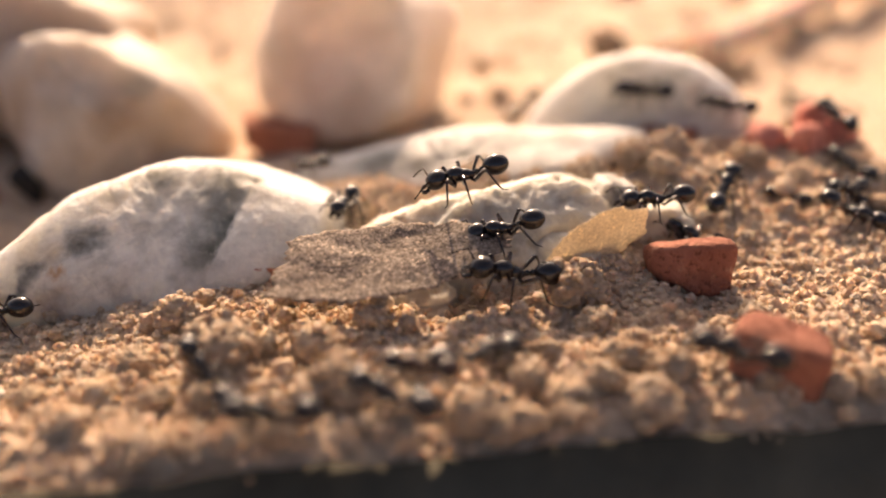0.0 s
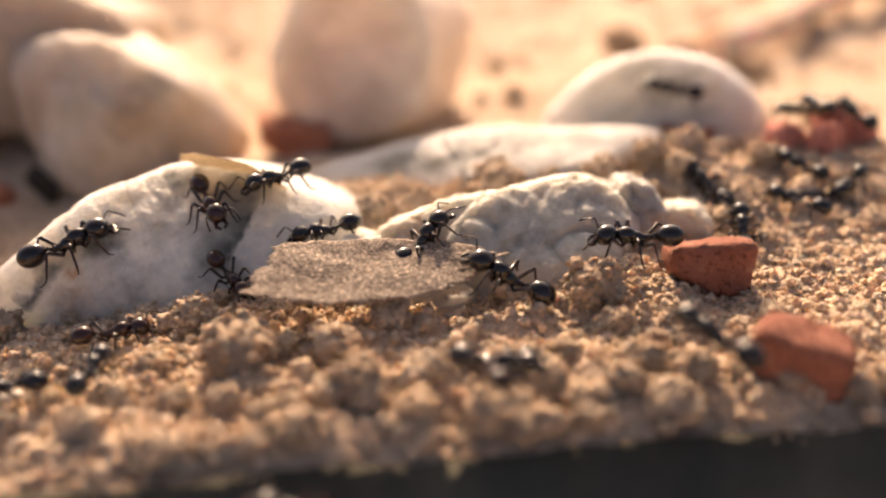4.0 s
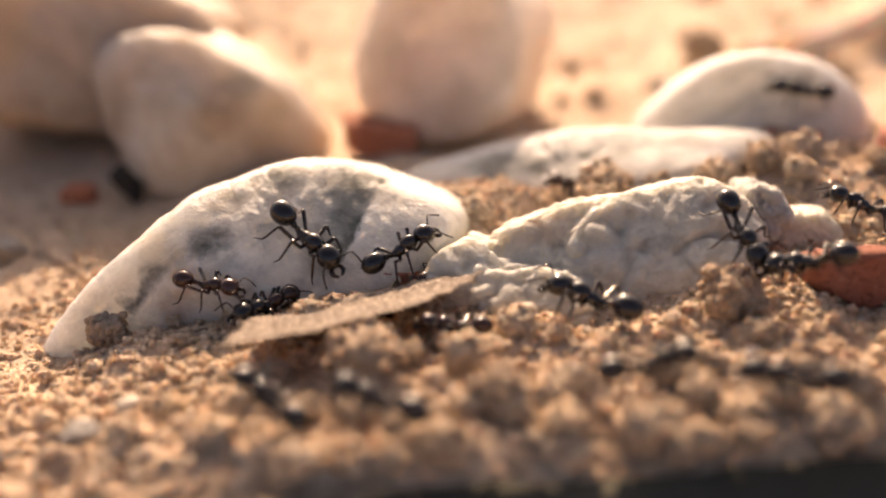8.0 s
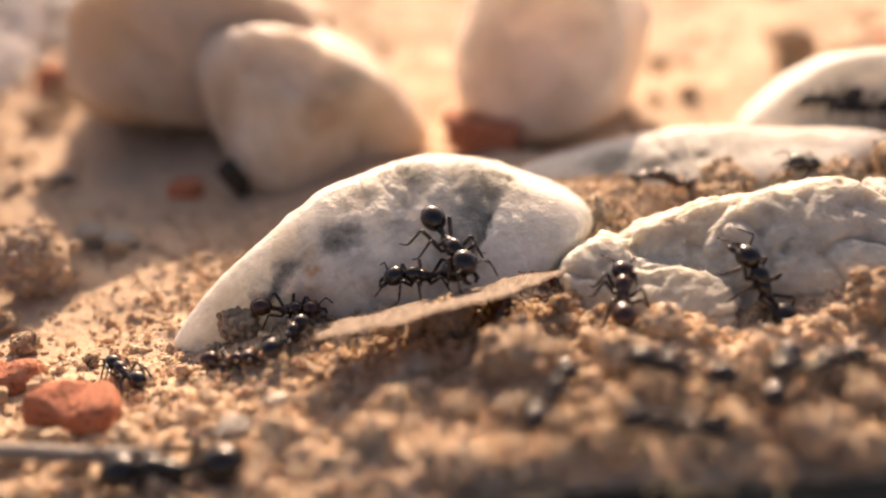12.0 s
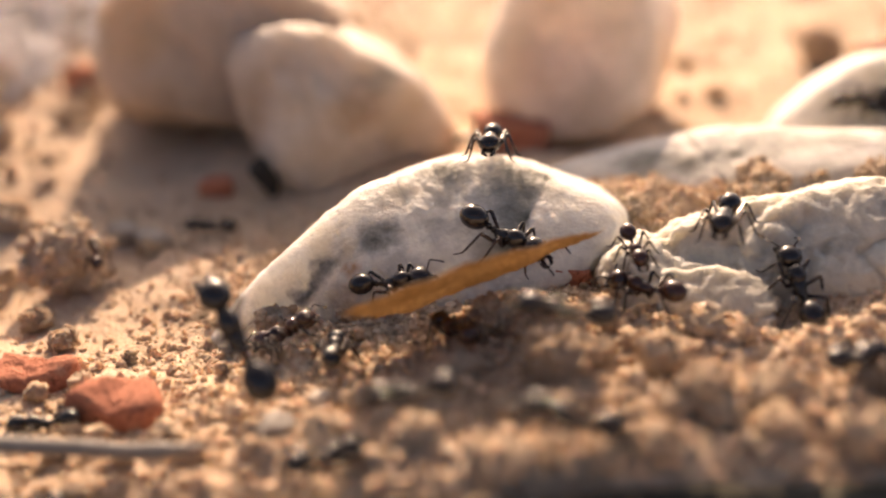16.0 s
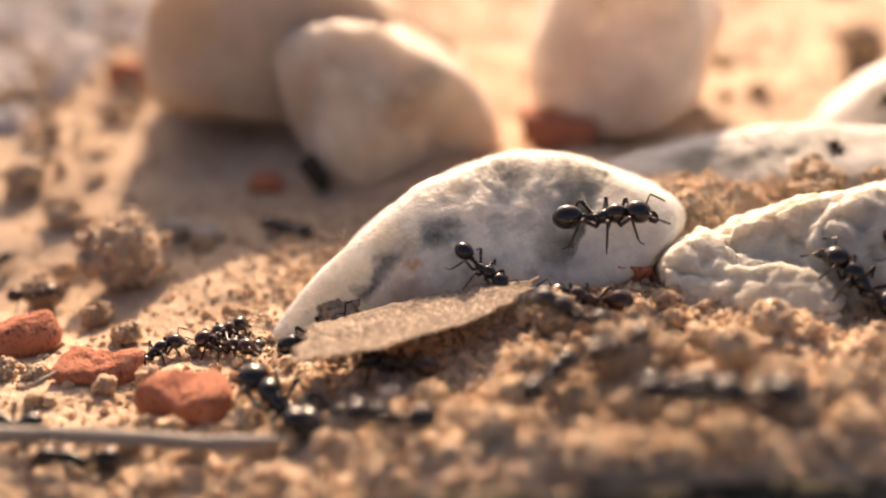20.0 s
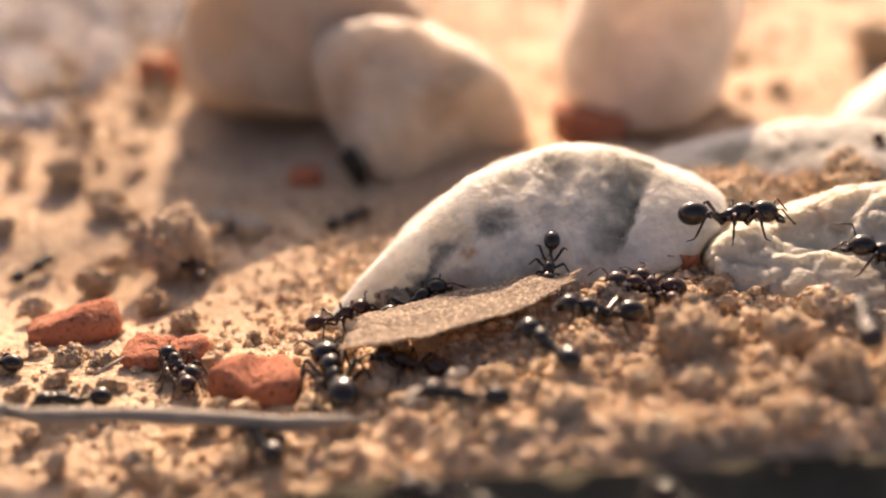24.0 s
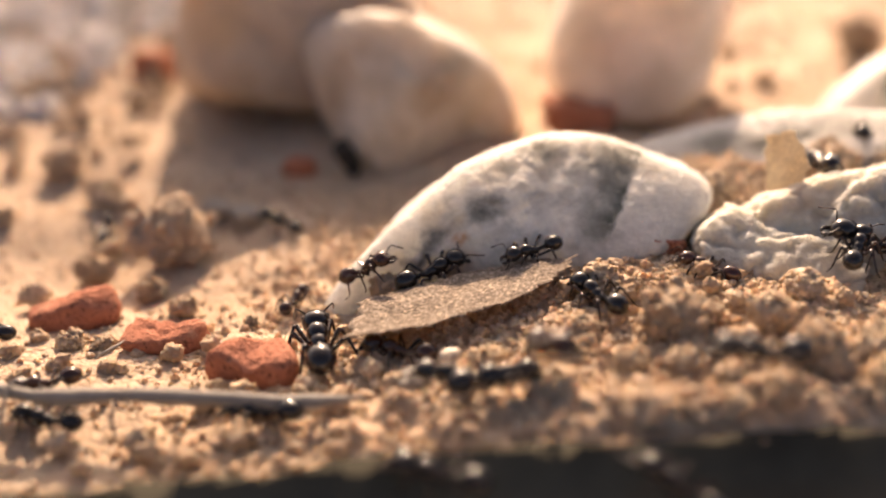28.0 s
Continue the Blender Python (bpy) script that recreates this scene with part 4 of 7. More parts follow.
# ---- the carried plant skins ----
def thin_sheet(outline, ragged, seed, curl, dents=0.25):
    """A thin torn sheet in mm inside a corner outline (x, y), with a ragged rim, dents and a slight curl along x."""
    bm = bmesh.new()
    rim = []
    for a, b in zip(outline, outline[1:] + outline[:1]):
        n = max(3, int((Vector(b) - Vector(a)).length / 0.3))
        rim.extend(Vector((*a, 0)).lerp(Vector((*b, 0)), i / n) for i in range(n))
    rings, n = 16, len(rim)
    for k, p in enumerate(rim):
        p *= 1 + ragged * (0.6 * noise.noise(p * 0.9 + Vector((0, 0, seed))) + 0.5 * noise.noise(p * 2.6 + Vector((0, 0, seed))))
    reach = max(p.length for p in rim)

    def height(q):
        return curl * ((q.x / reach) ** 2 - 0.3) * reach * 0.3 + dents * noise.noise(q * 0.35 + Vector((0, 0, seed + 5))) + 0.4 * dents * noise.noise(q * 1.1 + Vector((0, 0, seed)))

    sides = []
    for lift in (0.06, -0.06):
        hub = bm.verts.new((0, 0, (height(Vector((0, 0, 0))) + lift) * MM))
        grid = []
        for r in range(1, rings + 1):
            line = []
            for p in rim:
                q = p * (r / rings)
                line.append(bm.verts.new((q.x * MM, q.y * MM, (height(q) + lift * (1.0 if r < rings else 0.5)) * MM)))
            grid.append(line)
        for k in range(n):
            bm.faces.new((hub, grid[0][k], grid[0][(k + 1) % n]))
        for a, b in zip(grid, grid[1:]):
            for k in range(n):
                bm.faces.new((a[k], b[k], b[(k + 1) % n], a[(k + 1) % n]))
        sides.append(grid[-1])
    top, low = sides
    for k in range(n):
        bm.faces.new((top[k], top[(k + 1) % n], low[(k + 1) % n], low[k]))
    bmesh.ops.recalc_face_normals(bm, faces=bm.faces)
    return bm


husk = loose("seed_husk", "thin grey-brown speckled seed husk dragged over the sand by ants", "seed husk",
             thin_sheet([(-10.8, -2.4), (-7.4, -4.1), (-2.0, -4.7), (3.2, -4.2), (7.6, -2.6), (11.4, 0.5), (6.5, 3.0), (1.0, 3.8), (-4.5, 4.1), (-7.6, 3.8), (-8.6, 1.2)], 0.17, 1.0, 0.06, 0.3), HUSK)

husk.data.materials.append(HUSK_INSIDE)
for face in husk.data.polygons:
    face.material_index = 1 if face.normal.z < -0.3 else 0
flake = loose("husk_flake", "thin amber see-through husk flake held by an ant", "husk flake",
              thin_sheet([(-5.2, -1.0), (-3.5, -2.4), (1.0, -2.6), (4.2, -1.9), (5.2, 0.4), (3.0, 2.2), (-1.5, 2.7), (-4.6, 1.8)], 0.16, 4.0, 0.35), FLAKE, "amber husk flakes")
flake_pale = loose("husk_flake", "pale ragged see-through husk flake held up by an ant", "husk flake",
                   thin_sheet([(-3.4, -2.0), (-1.0, -2.6), (2.4, -2.3), (3.4, -0.6), (2.8, 1.6), (0.8, 2.2), (0.2, 2.9), (-1.6, 2.1), (-3.2, 1.4)], 0.22, 9.0, 0.25), PALE_FLAKE, "amber husk flakes")


# ---- ants: one unit long, heading along x, feet at z = -0.17 ----
def blob(centre, radii, level=3, squash=None, lean=0.0):
    bm = ico(level)
    turn = Matrix.Rotation(radians(lean), 3, "Y")
    for v in bm.verts:
        c = v.co.normalized()
        k = squash(c) if squash else 1.0
        v.co = (Vector(centre) + turn @ Vector((c.x * radii[0], c.y * radii[1], c.z * radii[2])) * k) * MM
    return bm


def joined(*pieces):
    out = bmesh.new()
    for bm in pieces:
        me = bpy.data.meshes.new("piece")
        bm.to_mesh(me)
        bm.free()
        out.from_mesh(me)
        bpy.data.meshes.remove(me)
    return out


def limb(points, radii, sides=7):
    return tube(points, radii, sides)


HIPS = {"front": (0.145, 0.045), "middle": (0.06, 0.042), "hind": (-0.025, 0.04)}
FEET = {"front": (0.33, 0.24), "middle": (0.05, 0.32), "hind": (-0.33, 0.27)}


def build_ant(body_material, leg_material):
    root = new("ant")
    root.empty_display_size = 0.001
    head = part("head", blob((0.335, 0, 0.045), (0.135, 0.118, 0.105), 3, lambda c: 1.0 + 0.06 * c.x * (1 if c.x < 0 else -1) + 0.05 * abs(c.y) * max(-c.x, 0), 22), body_material, root)
    for side in (-1, 1):
        part("eye", blob((0.362, side * 0.102, 0.075), (0.026, 0.014, 0.026), 2), CHITIN, head)
        part("mandible", limb([(0.435, side * 0.055, -0.01), (0.485, side * 0.062, -0.03), (0.512, side * 0.03, -0.045), (0.515, side * 0.008, -0.05)], [0.026, 0.024, 0.017, 0.006], 8), leg_material, head)
    part("thorax", joined(blob((0.125, 0, 0.037), (0.11, 0.088, 0.093), 3, None, -8), blob((0.03, 0, 0.008), (0.1, 0.07, 0.068), 3, None, -12),
                          limb([(0.21, 0, 0.05), (0.245, 0, 0.05)], [0.04, 0.03], 10), blob((-0.045, 0, -0.008), (0.056, 0.05, 0.05), 2)), body_material, root)
    part("petiole", joined(blob((-0.105, 0, 0.0), (0.03, 0.028, 0.042), 2), blob((-0.16, 0, 0.008), (0.032, 0.034, 0.042), 2),
                           limb([(-0.06, 0, -0.015), (-0.105, 0, -0.012), (-0.2, 0, 0.0)], [0.016, 0.016, 0.018], 8)), body_material, root)
    part("gaster", blob((-0.325, 0, 0.02), (0.152, 0.118, 0.116), 3, lambda c: 1.0 - 0.10 * max(-c.x - 0.3, 0), -6), body_material, root)
    for side in (-1, 1):
        for pair in ("front", "middle", "hind"):
            hx, hy = HIPS[pair]
            fx, fy = FEET[pair]
            dx, dy = fx - hx, (fy - hy)
            pts = [(0, 0, 0), (dx * 0.10, side * dy * 0.16, -0.035), (dx * 0.5, side * dy * 0.52, 0.105), (dx * 0.56, side * dy * 0.58, 0.095),
                   (dx * 0.82, side * dy * 0.84, -0.09), (dx * 0.9, side * dy * 0.92, -0.13), (dx * 1.12, side * dy * 1.1, -0.142)]
            leg = part("leg", limb(pts, [0.026, 0.019, 0.022, 0.014, 0.0115, 0.008, 0.005]), leg_material, root)
            leg.location = (hx * MM, side * hy * MM, -0.02 * MM)
        feeler = part("antenna", limb([(0, 0, 0), (0.045, side * 0.085, 0.045), (0.062, side * 0.11, 0.05), (0.125, side * 0.13, 0.0), (0.2, side * 0.135, -0.055)],
                                      [0.010, 0.008, 0.009, 0.009, 0.0095], 6), leg_material, root)
        feeler.location = (0.405 * MM, side * 0.05 * MM, 0.075 * MM)
    return tagged(root, category="ant", group="harvester ants")


black_ant = build_ant(CHITIN, LEG)
brown_ant = build_ant(CHITIN_RED, LEG)
COLONY = [
    (8.648, False, "big glossy black ant tugging at the seed husk"),
    (7.708, False, "glossy black ant standing on the seed husk"),
    (9.024, False, "big glossy black ant climbing on the banded pebble"),
    (6.58, True, "small red-brown ant running over sand and husk"),
    (6.956, False, "small black ant running over the sand"),
    (10.6, False, "big black ant with a dark red head near the lens"),
    (6.956, True, "small red-brown ant running over sand and husk"),
    (7.708, True, "small red-brown ant running over sand and husk"),
    (6.204, True, "small red-brown ant running over sand and husk"),
    (6.392, False, "small black ant running over the sand"),
    (7.52, False, "glossy black ant carrying an amber flake"),
    (8.084, False, "glossy black ant by the stubby brick chip"),
    (8.084, False, "glossy black ant walking over sand and pebbles"),
    (7.52, False, "glossy black ant walking over sand and pebbles"),
    (6.956, False, "small black ant running over the sand"),
    (5.264, False, "small black ant running over the sand"),
    (7.05, False, "black ant on the heap of pink brick chips"),
    (7.05, False, "black ant on the heap of pink brick chips"),
    (6.58, False, "small black ant running over the sand"),
    (6.58, False, "small black ant running over the sand"),
    (7.52, False, "black ant resting on the domed white pebble"),
    (7.144, False, "glossy black ant walking over sand and pebbles"),
    (5.076, True, "small red-brown ant running over sand and husk"),
    (7.332, False, "black ant sitting among the soil clods"),
    (6.956, False, "small black ant running over the sand"),
    (6.956, False, "small black ant running over the sand"),
    (7.52, False, "glossy black ant walking over sand and pebbles"),
    (7.52, False, "glossy black ant walking over sand and pebbles"),
    (7.144, False, "glossy black ant walking over sand and pebbles"),
    (6.204, False, "small black ant on the banded pebble"),
    (6.204, False, "small black ant climbing down the banded pebble"),
    (6.016, True, "small red-brown ant running over sand and husk"),
    (6.204, False, "small black ant running over the sand"),
    (6.016, False, "small black ant running over the sand"),
    (5.452, True, "small red-brown ant running over sand and husk"),
    (6.956, False, "small black ant running over the sand"),
    (6.392, False, "small black ant running over the sand"),
    (8.084, False, "glossy black ant walking over sand and pebbles"),
    (6.58, False, "small black ant running over the sand"),
    (7.896, False, "glossy black ant walking over sand and pebbles"),
    (7.52, False, "glossy black ant walking over sand and pebbles"),
    (8.084, False, "black ant carrying a pale flake"),
]
ants = []
for k, (size, brown, label) in enumerate(COLONY):
    source = brown_ant if brown else black_ant
    first = all(label_source is not source for label_source in ants)
    one = source if first else copy_thing(source, Matrix.Identity(4))
    tagged(one, label)
    ants.append(one)
for one, (size, brown, label) in zip(ants, COLONY):
    one.scale = (size, size, size)


LEAN = 0.4


def gait(one, rows, seed):
    """Steps of the legs while the ant walks, and feelers that wave."""
    rng = random.Random(seed)
    walking = [(a[0], b[0]) for a, b in zip(rows, rows[1:]) if (a[1].translation - b[1].translation).length / max(b[0] - a[0], 0.05) > 0.0016]
    shift = rng.uniform(0, 0.15)
    legs = [c for c in one.children if c.name.split(".")[0] == "leg"]
    for k, leg in enumerate(legs):
        home = Matrix.Translation(leg.location)
        rest = rng.uniform(-7, 7)
        swing = 1 if k in (0, 2, 4) else -1
        keys = [(0.0, home @ pose(0, 0, 0, 0, 0, rest))]
        for start, stop in walking:
            steps = max(2, int((stop - start) / 0.16))
            for i in range(steps):
                t = start + (stop - start) * i / steps + (shift if steps > 3 else 0) * 0.5
                if t > keys[-1][0] + 0.06 and t < 27.9:
                    d = swing * (1 if i % 2 else -1)
                    side = 1 if leg.location.y > 0 else -1
                    keys.append((t, home @ pose(0, 0, 0, side * (5 if d > 0 else -2), 0, rest * 0.4 + 17 * d * side)))
            if stop > keys[-1][0] + 0.06 and stop < 27.9:
                keys.append((stop, home @ pose(0, 0, 0, 0, 0, rest)))
        keys.append((28.0, keys[-1][1]))
        walk(leg, keys)
    for feeler in (c for c in one.children if c.name.split(".")[0] == "antenna"):
        home = Matrix.Translation(feeler.location)
        walk(feeler, [(t * 0.7, home @ pose(0, 0, 0, rng.uniform(-14, 14), rng.uniform(-16, 16), rng.uniform(-18, 18))) for t in range(41)])


def path(*rows):
    """Rows in mm and degrees; an ant leans only part of the way with the slope it walks across."""
    return [(t, pose(x * MM, y * MM, z * MM, LEAN * rx, ry, rz)) for t, x, y, z, rx, ry, rz in rows]


def sheet_path(*rows):
    return [(t, pose(x * MM, y * MM, z * MM, rx, ry, rz)) for t, x, y, z, rx, ry, rz in rows]


def motions():
    rows = path((0, 6, 73.3, 9.9, -45, -6, -175), (1, 6, 73.3, 10.2, -39, -12, -176), (1.2, 5.9, 73.4, 10.3, -39, -10, -180), (1.4, 5.8, 73.4, 10.4, -38, -9, 176), (1.6, 5.8, 73.4, 10.4, -38, -7, 172), (1.8, 5.7, 73.4, 10.5, -38, -6, 168), (2, 5.6, 73.5, 10.6, -38, -5, 165), (3.5, 4.5, 73.4, 9.4, -35, -17, 165), (5, 3.5, 73.3, 9.2, -31, -30, 166), (6, 2.5, 73.4, 9.1, -23, -21, 159), (6.5, 0.8, 73.9, 8.3, -11, -13, 161), (7, -0.8, 71.9, 9.2, 1, -5, 165), (8, 0.1, 72.1, 8.8, 1, -5, 155), (8.5, 0.9, 73.9, 8.3, -14, -13, 152), (9, 1.7, 75.8, 7.1, -28, -21, 152), (10, 2.3, 75.8, 8, -6, -31, 124), (11, 2.4, 75.7, 7.9, -10, -17, 111), (12, 2.8, 75.7, 8, -6, -40, 130), (13, 2.8, 75.6, 8.3, -4, -37, 127), (16, 2.4, 75.9, 8, -2, -27, 102), (17, 1, 76.2, 8.3, -19, -13, 125), (18, 1.3, 76.2, 8.6, 1, -23, 83), (19, 1.4, 75.7, 8.4, 6, -16, 77), (20, 2.2, 75.9, 8.1, -15, -21, 133), (21, 1.2, 76.2, 9, -22, -14, 174), (28, 1.2, 76.2, 9, -22, -14, 174))
    walk(ants[0], rows)
    gait(ants[0], rows, 0)
    rows = path((0, 5.3, 77.6, 12, -40, 20, 171), (1, 4.8, 77.6, 11.8, -38, -1, 174), (2, 5.2, 77.2, 11.3, -43, -4, 153), (3, 0.9, 77.6, 10.7, -39, -18, 102), (4, -3.3, 78, 10.6, -25, -24, 47), (5, -7.6, 78.4, 10.9, -12, -16, -8), (5.5, -11.3, 79.1, 11.3, 2, -10, 11), (6, -15.1, 79.8, 10.3, 18, -9, 32), (7, -15.6, 79.9, 10.1, 35, -6, 26), (8, -15.4, 79.4, 9.4, 31, -18, 29), (8.5, -16.4, 78.6, 8.2, 28, -6, 24), (9, -17.4, 77.8, 8, 25, 6, 18), (9.5, -18.8, 77.7, 7.4, 30, -1, 18), (10, -20.2, 77.6, 7.7, 35, -7, 16), (10.33, -20.6, 77.6, 7.7, 9, -35, 67), (10.67, -21, 77.6, 7.6, -34, -28, 132), (11, -21.4, 77.6, 7.5, -50, 5, 176), (11.2, -22, 77.6, 7, -46, 6, 177), (11.4, -22.6, 77.6, 7, -43, 6, 178), (11.6, -23.2, 77.6, 7, -39, 7, 179), (11.8, -23.8, 77.6, 7, -36, 7, 179), (12, -24.4, 77.7, 7.5, -32, 8, -180), (12.5, -26.5, 77.2, 6.6, -39, 5, -173), (13, -28.6, 76.8, 6.7, -46, 3, -167), (14, -29.2, 76.8, 6.8, -20, 35, -115), (15, -29.8, 76.8, 6.9, 28, 29, -46), (16, -30.4, 76.8, 7, 45, -8, -1), (16.5, -31.7, 76.6, 5.6, 48, -12, 3), (17, -33, 76.5, 5.1, 51, -16, 6), (18, -34.7, 76.4, 4.4, 54, -19, 5), (18.5, -37, 75.4, 4.5, 43, -18, 3), (19, -39.2, 74.4, 4.1, 31, -18, 1), (19.5, -40.7, 74.9, 2.8, 38, -20, 4), (20, -42.2, 75.5, 1.7, 46, -23, 7), (20.5, -41.9, 73.5, 2.5, 4, -19, 59), (21, -41.5, 71.5, 3.1, -20, 11, 97), (21.5, -40.8, 73, 2.9, -14, 1, 101), (22, -40.2, 74.5, 3.5, -9, -10, 103), (23.5, -39, 75.2, 3.8, 8, -15, 58), (25, -37.9, 75.9, 4.1, 22, -8, 14), (26, -36.9, 76, 4.7, 26, -17, 11), (27, -36.6, 76.2, 4.7, 38, -8, 26), (28, -36.6, 76.3, 5.1, 37, -11, 31))
    walk(ants[1], rows)
    gait(ants[1], rows, 1)
    rows = path((0, -44.7, 77, 3, 9, -23, -18), (2.5, -46.2, 78.3, 2.2, -6, -11, 16), (3.33, -39.8, 78.8, 8.9, 10, -11, 22), (4.17, -33.3, 79.3, 9.8, 25, -13, 28), (5, -26.9, 79.8, 10.1, 40, -16, 33), (6, -24.7, 79.8, 10.2, 35, 16, -22), (7, -23.9, 79.7, 10, 28, 36, -52), (8, -23.4, 79.9, 10.4, 31, 28, -37), (9, -23.1, 79.3, 9.8, 32, 29, -41), (10, -22.9, 79.3, 10, 16, 33, -48), (11, -23.2, 79.5, 10, 22, 37, -51), (12, -22.6, 79.1, 10, 17, 20, -59), (13, -23.1, 79.8, 10.3, 26, 32, -52), (16, -21.2, 79.7, 10.3, 41, 21, -21), (17, -22.1, 79.5, 9.9, 37, 38, -41), (18, -22.4, 79.6, 10, 31, 33, -52), (19, -20.4, 80, 10.3, 44, 13, -9), (19.5, -19.3, 80.4, 10.2, 41, 5, -4), (20, -18.2, 80.8, 11.2, 37, -4, 1), (21, -19.8, 80.7, 10.8, 39, 15, -24), (22, -19.3, 80.8, 11, 33, 13, -20), (23, -15.7, 80, 10.6, 15, 4, -13), (24, -12, 79.3, 11.2, -3, -3, -4), (25, -8.4, 78.5, 11.5, -23, -6, 7), (25.5, -6.4, 79.2, 11.2, -2, -9, 0), (26, -4.4, 79.8, 11.9, 19, -9, -8), (26.5, -2.9, 79.4, 11.1, 25, -6, -10), (27, -1.5, 78.9, 11.4, 31, -4, -12), (27.33, 1.5, 85.4, 13.6, 27, -7, 4), (27.67, 4.4, 91.8, 10.7, 23, -8, 20), (28, 7.3, 98.3, 7.6, 19, -9, 36))
    walk(ants[2], rows)
    gait(ants[2], rows, 2)
    rows = path((0, -23.8, 99.7, 6.8, 7, -11, -161), (0.33, -21.8, 93.8, 13.3, -3, 2, -146), (0.67, -19.8, 88, 14.5, -10, 17, -133), (1, -17.8, 82.2, 11.6, -13, 33, -121), (1.5, -17.1, 80.5, 9.9, -28, 28, -142), (2, -16.4, 78.9, 8.7, -40, 19, -159), (3, -18.3, 78.5, 7.8, -5, 39, -104), (4, -20.2, 78.1, 7.3, 32, 23, -45), (5, -22.1, 77.7, 7.4, 42, -11, -6), (5.5, -24.3, 77.6, 6.6, 39, -10, 1), (6, -26.5, 77.6, 6.8, 37, -9, 8), (7, -27.5, 77.5, 7.5, 41, 2, 14), (7.5, -29.5, 77.2, 6.9, 41, 3, 0), (8, -31.4, 77, 7.2, 42, 4, -14), (8.5, -33.1, 76.9, 5.9, 49, -1, -8), (9, -34.8, 76.8, 5.6, 56, -6, -2), (10, -35.4, 76.8, 5.7, 49, 16, -9), (11, -35.4, 76.8, 6.2, 49, 8, 2), (12, -36.1, 76.6, 4.6, 60, 3, 1), (13, -37.9, 76.3, 3.8, 38, -9, 38), (14, -38.1, 75.1, 4, 14, -11, 87), (15, -38.3, 73.9, 4, -3, 6, 133), (16, -38.5, 72.7, 4.4, -3, 30, 178), (16.2, -39.2, 73.3, 3.4, -13, 25, 177), (16.4, -39.9, 73.9, 3, -22, 21, 177), (16.6, -40.5, 74.5, 2.7, -31, 16, 177), (16.8, -41.2, 75.1, 2.2, -40, 12, 179), (17, -41.9, 75.7, 1.4, -49, 8, -179), (17.2, -42.1, 75.6, 1.4, -45, 10, 177), (17.4, -42.4, 75.5, 1.5, -41, 12, 173), (17.6, -42.6, 75.4, 1.5, -37, 14, 169), (17.8, -42.9, 75.2, 1.6, -33, 17, 165), (18, -43.1, 75.1, 1.6, -29, 20, 162), (18.5, -45.5, 73.4, 1.4, -26, 7, 95), (19, -47.9, 71.7, 2, -13, 4, 28), (19.5, -48.8, 73.1, 1.3, -7, -2, 2), (20, -49.7, 74.5, 1, 1, -6, -24), (21, -52, 75.4, 1.3, -10, 0, 28), (21.5, -49.9, 75.1, 1.1, -9, -3, 30), (22, -47.8, 74.9, 1.5, -9, -6, 32), (23.5, -46, 75.5, 1.7, 6, -14, 18), (25, -44.2, 76.1, 3, 23, -19, 3), (26, -43.7, 75.6, 4.2, 21, -30, -18), (27, -42.9, 76.1, 4.8, 32, -29, -15), (28, -42.4, 75.9, 5.3, 35, -32, -22))
    walk(ants[3], rows)
    gait(ants[3], rows, 3)
    rows = path((0, -9.4, 88.6, 9.9, -19, -1, -102), (1, -9.8, 88.5, 9.8, -12, -8, -117), (1.25, -10, 87.2, 9.4, -3, -16, -147), (1.5, -10.2, 85.9, 9.6, 9, -17, -179), (1.75, -10.3, 84.6, 9.8, 20, -13, 150), (2, -10.5, 83.2, 10.5, 27, -3, 121), (2.75, -11, 82.6, 10, 15, -4, 152), (3.5, -11.6, 82.1, 10, 5, 2, -177), (4.25, -12.1, 81.5, 10.1, -1, 12, -148), (5, -12.7, 80.9, 10.6, -1, 23, -117), (5.5, -15.5, 79.3, 8.5, -24, 23, -145), (6, -18.4, 77.8, 7.4, -45, 14, -170), (6.2, -19, 77.8, 7.3, -46, 10, -176), (6.4, -19.6, 77.8, 7.3, -47, 6, 178), (6.6, -20.2, 77.8, 7.1, -47, 2, 171), (6.8, -20.8, 77.8, 7.1, -47, -3, 165), (7, -21.4, 77.8, 7.7, -46, -7, 159), (7.25, -22.6, 77.6, 6.6, -44, -3, 175), (7.5, -23.9, 77.3, 6, -41, -1, -170), (7.75, -25.2, 77.1, 5.8, -37, 1, -154), (8, -26.4, 76.8, 5.4, -33, 2, -138), (8.33, -29.1, 75.7, 5.5, -27, -9, 174), (8.67, -31.7, 74.5, 4.6, -15, -11, 125), (9, -34.4, 73.4, 4.6, -5, -3, 77), (10, -34.7, 72, 5.1, -7, 1, 83), (11, -35.4, 73.5, 4.5, 8, 1, 78), (12, -35, 71.7, 4.7, 8, 3, 71), (13, -34.3, 70.3, 5.4, 2, 7, 73), (16, -33.7, 68.4, 5.3, -10, 14, 95), (17, -33, 66.7, 4.9, 0, -2, 78), (18, -32, 64.8, 4.8, -1, -8, 69), (18.5, -31.3, 61.2, 5.7, 5, -6, 53), (19, -30.6, 57.6, 5.8, 9, -3, 37), (19.33, -31.5, 57.5, 6.7, 3, -9, 85), (19.67, -32.3, 57.5, 5.6, -6, -7, 133), (20, -33.1, 57.4, 6.3, -10, -1, -180), (28, -33.1, 57.4, 6.3, -10, -1, -180))
    walk(ants[4], rows)
    gait(ants[4], rows, 4)
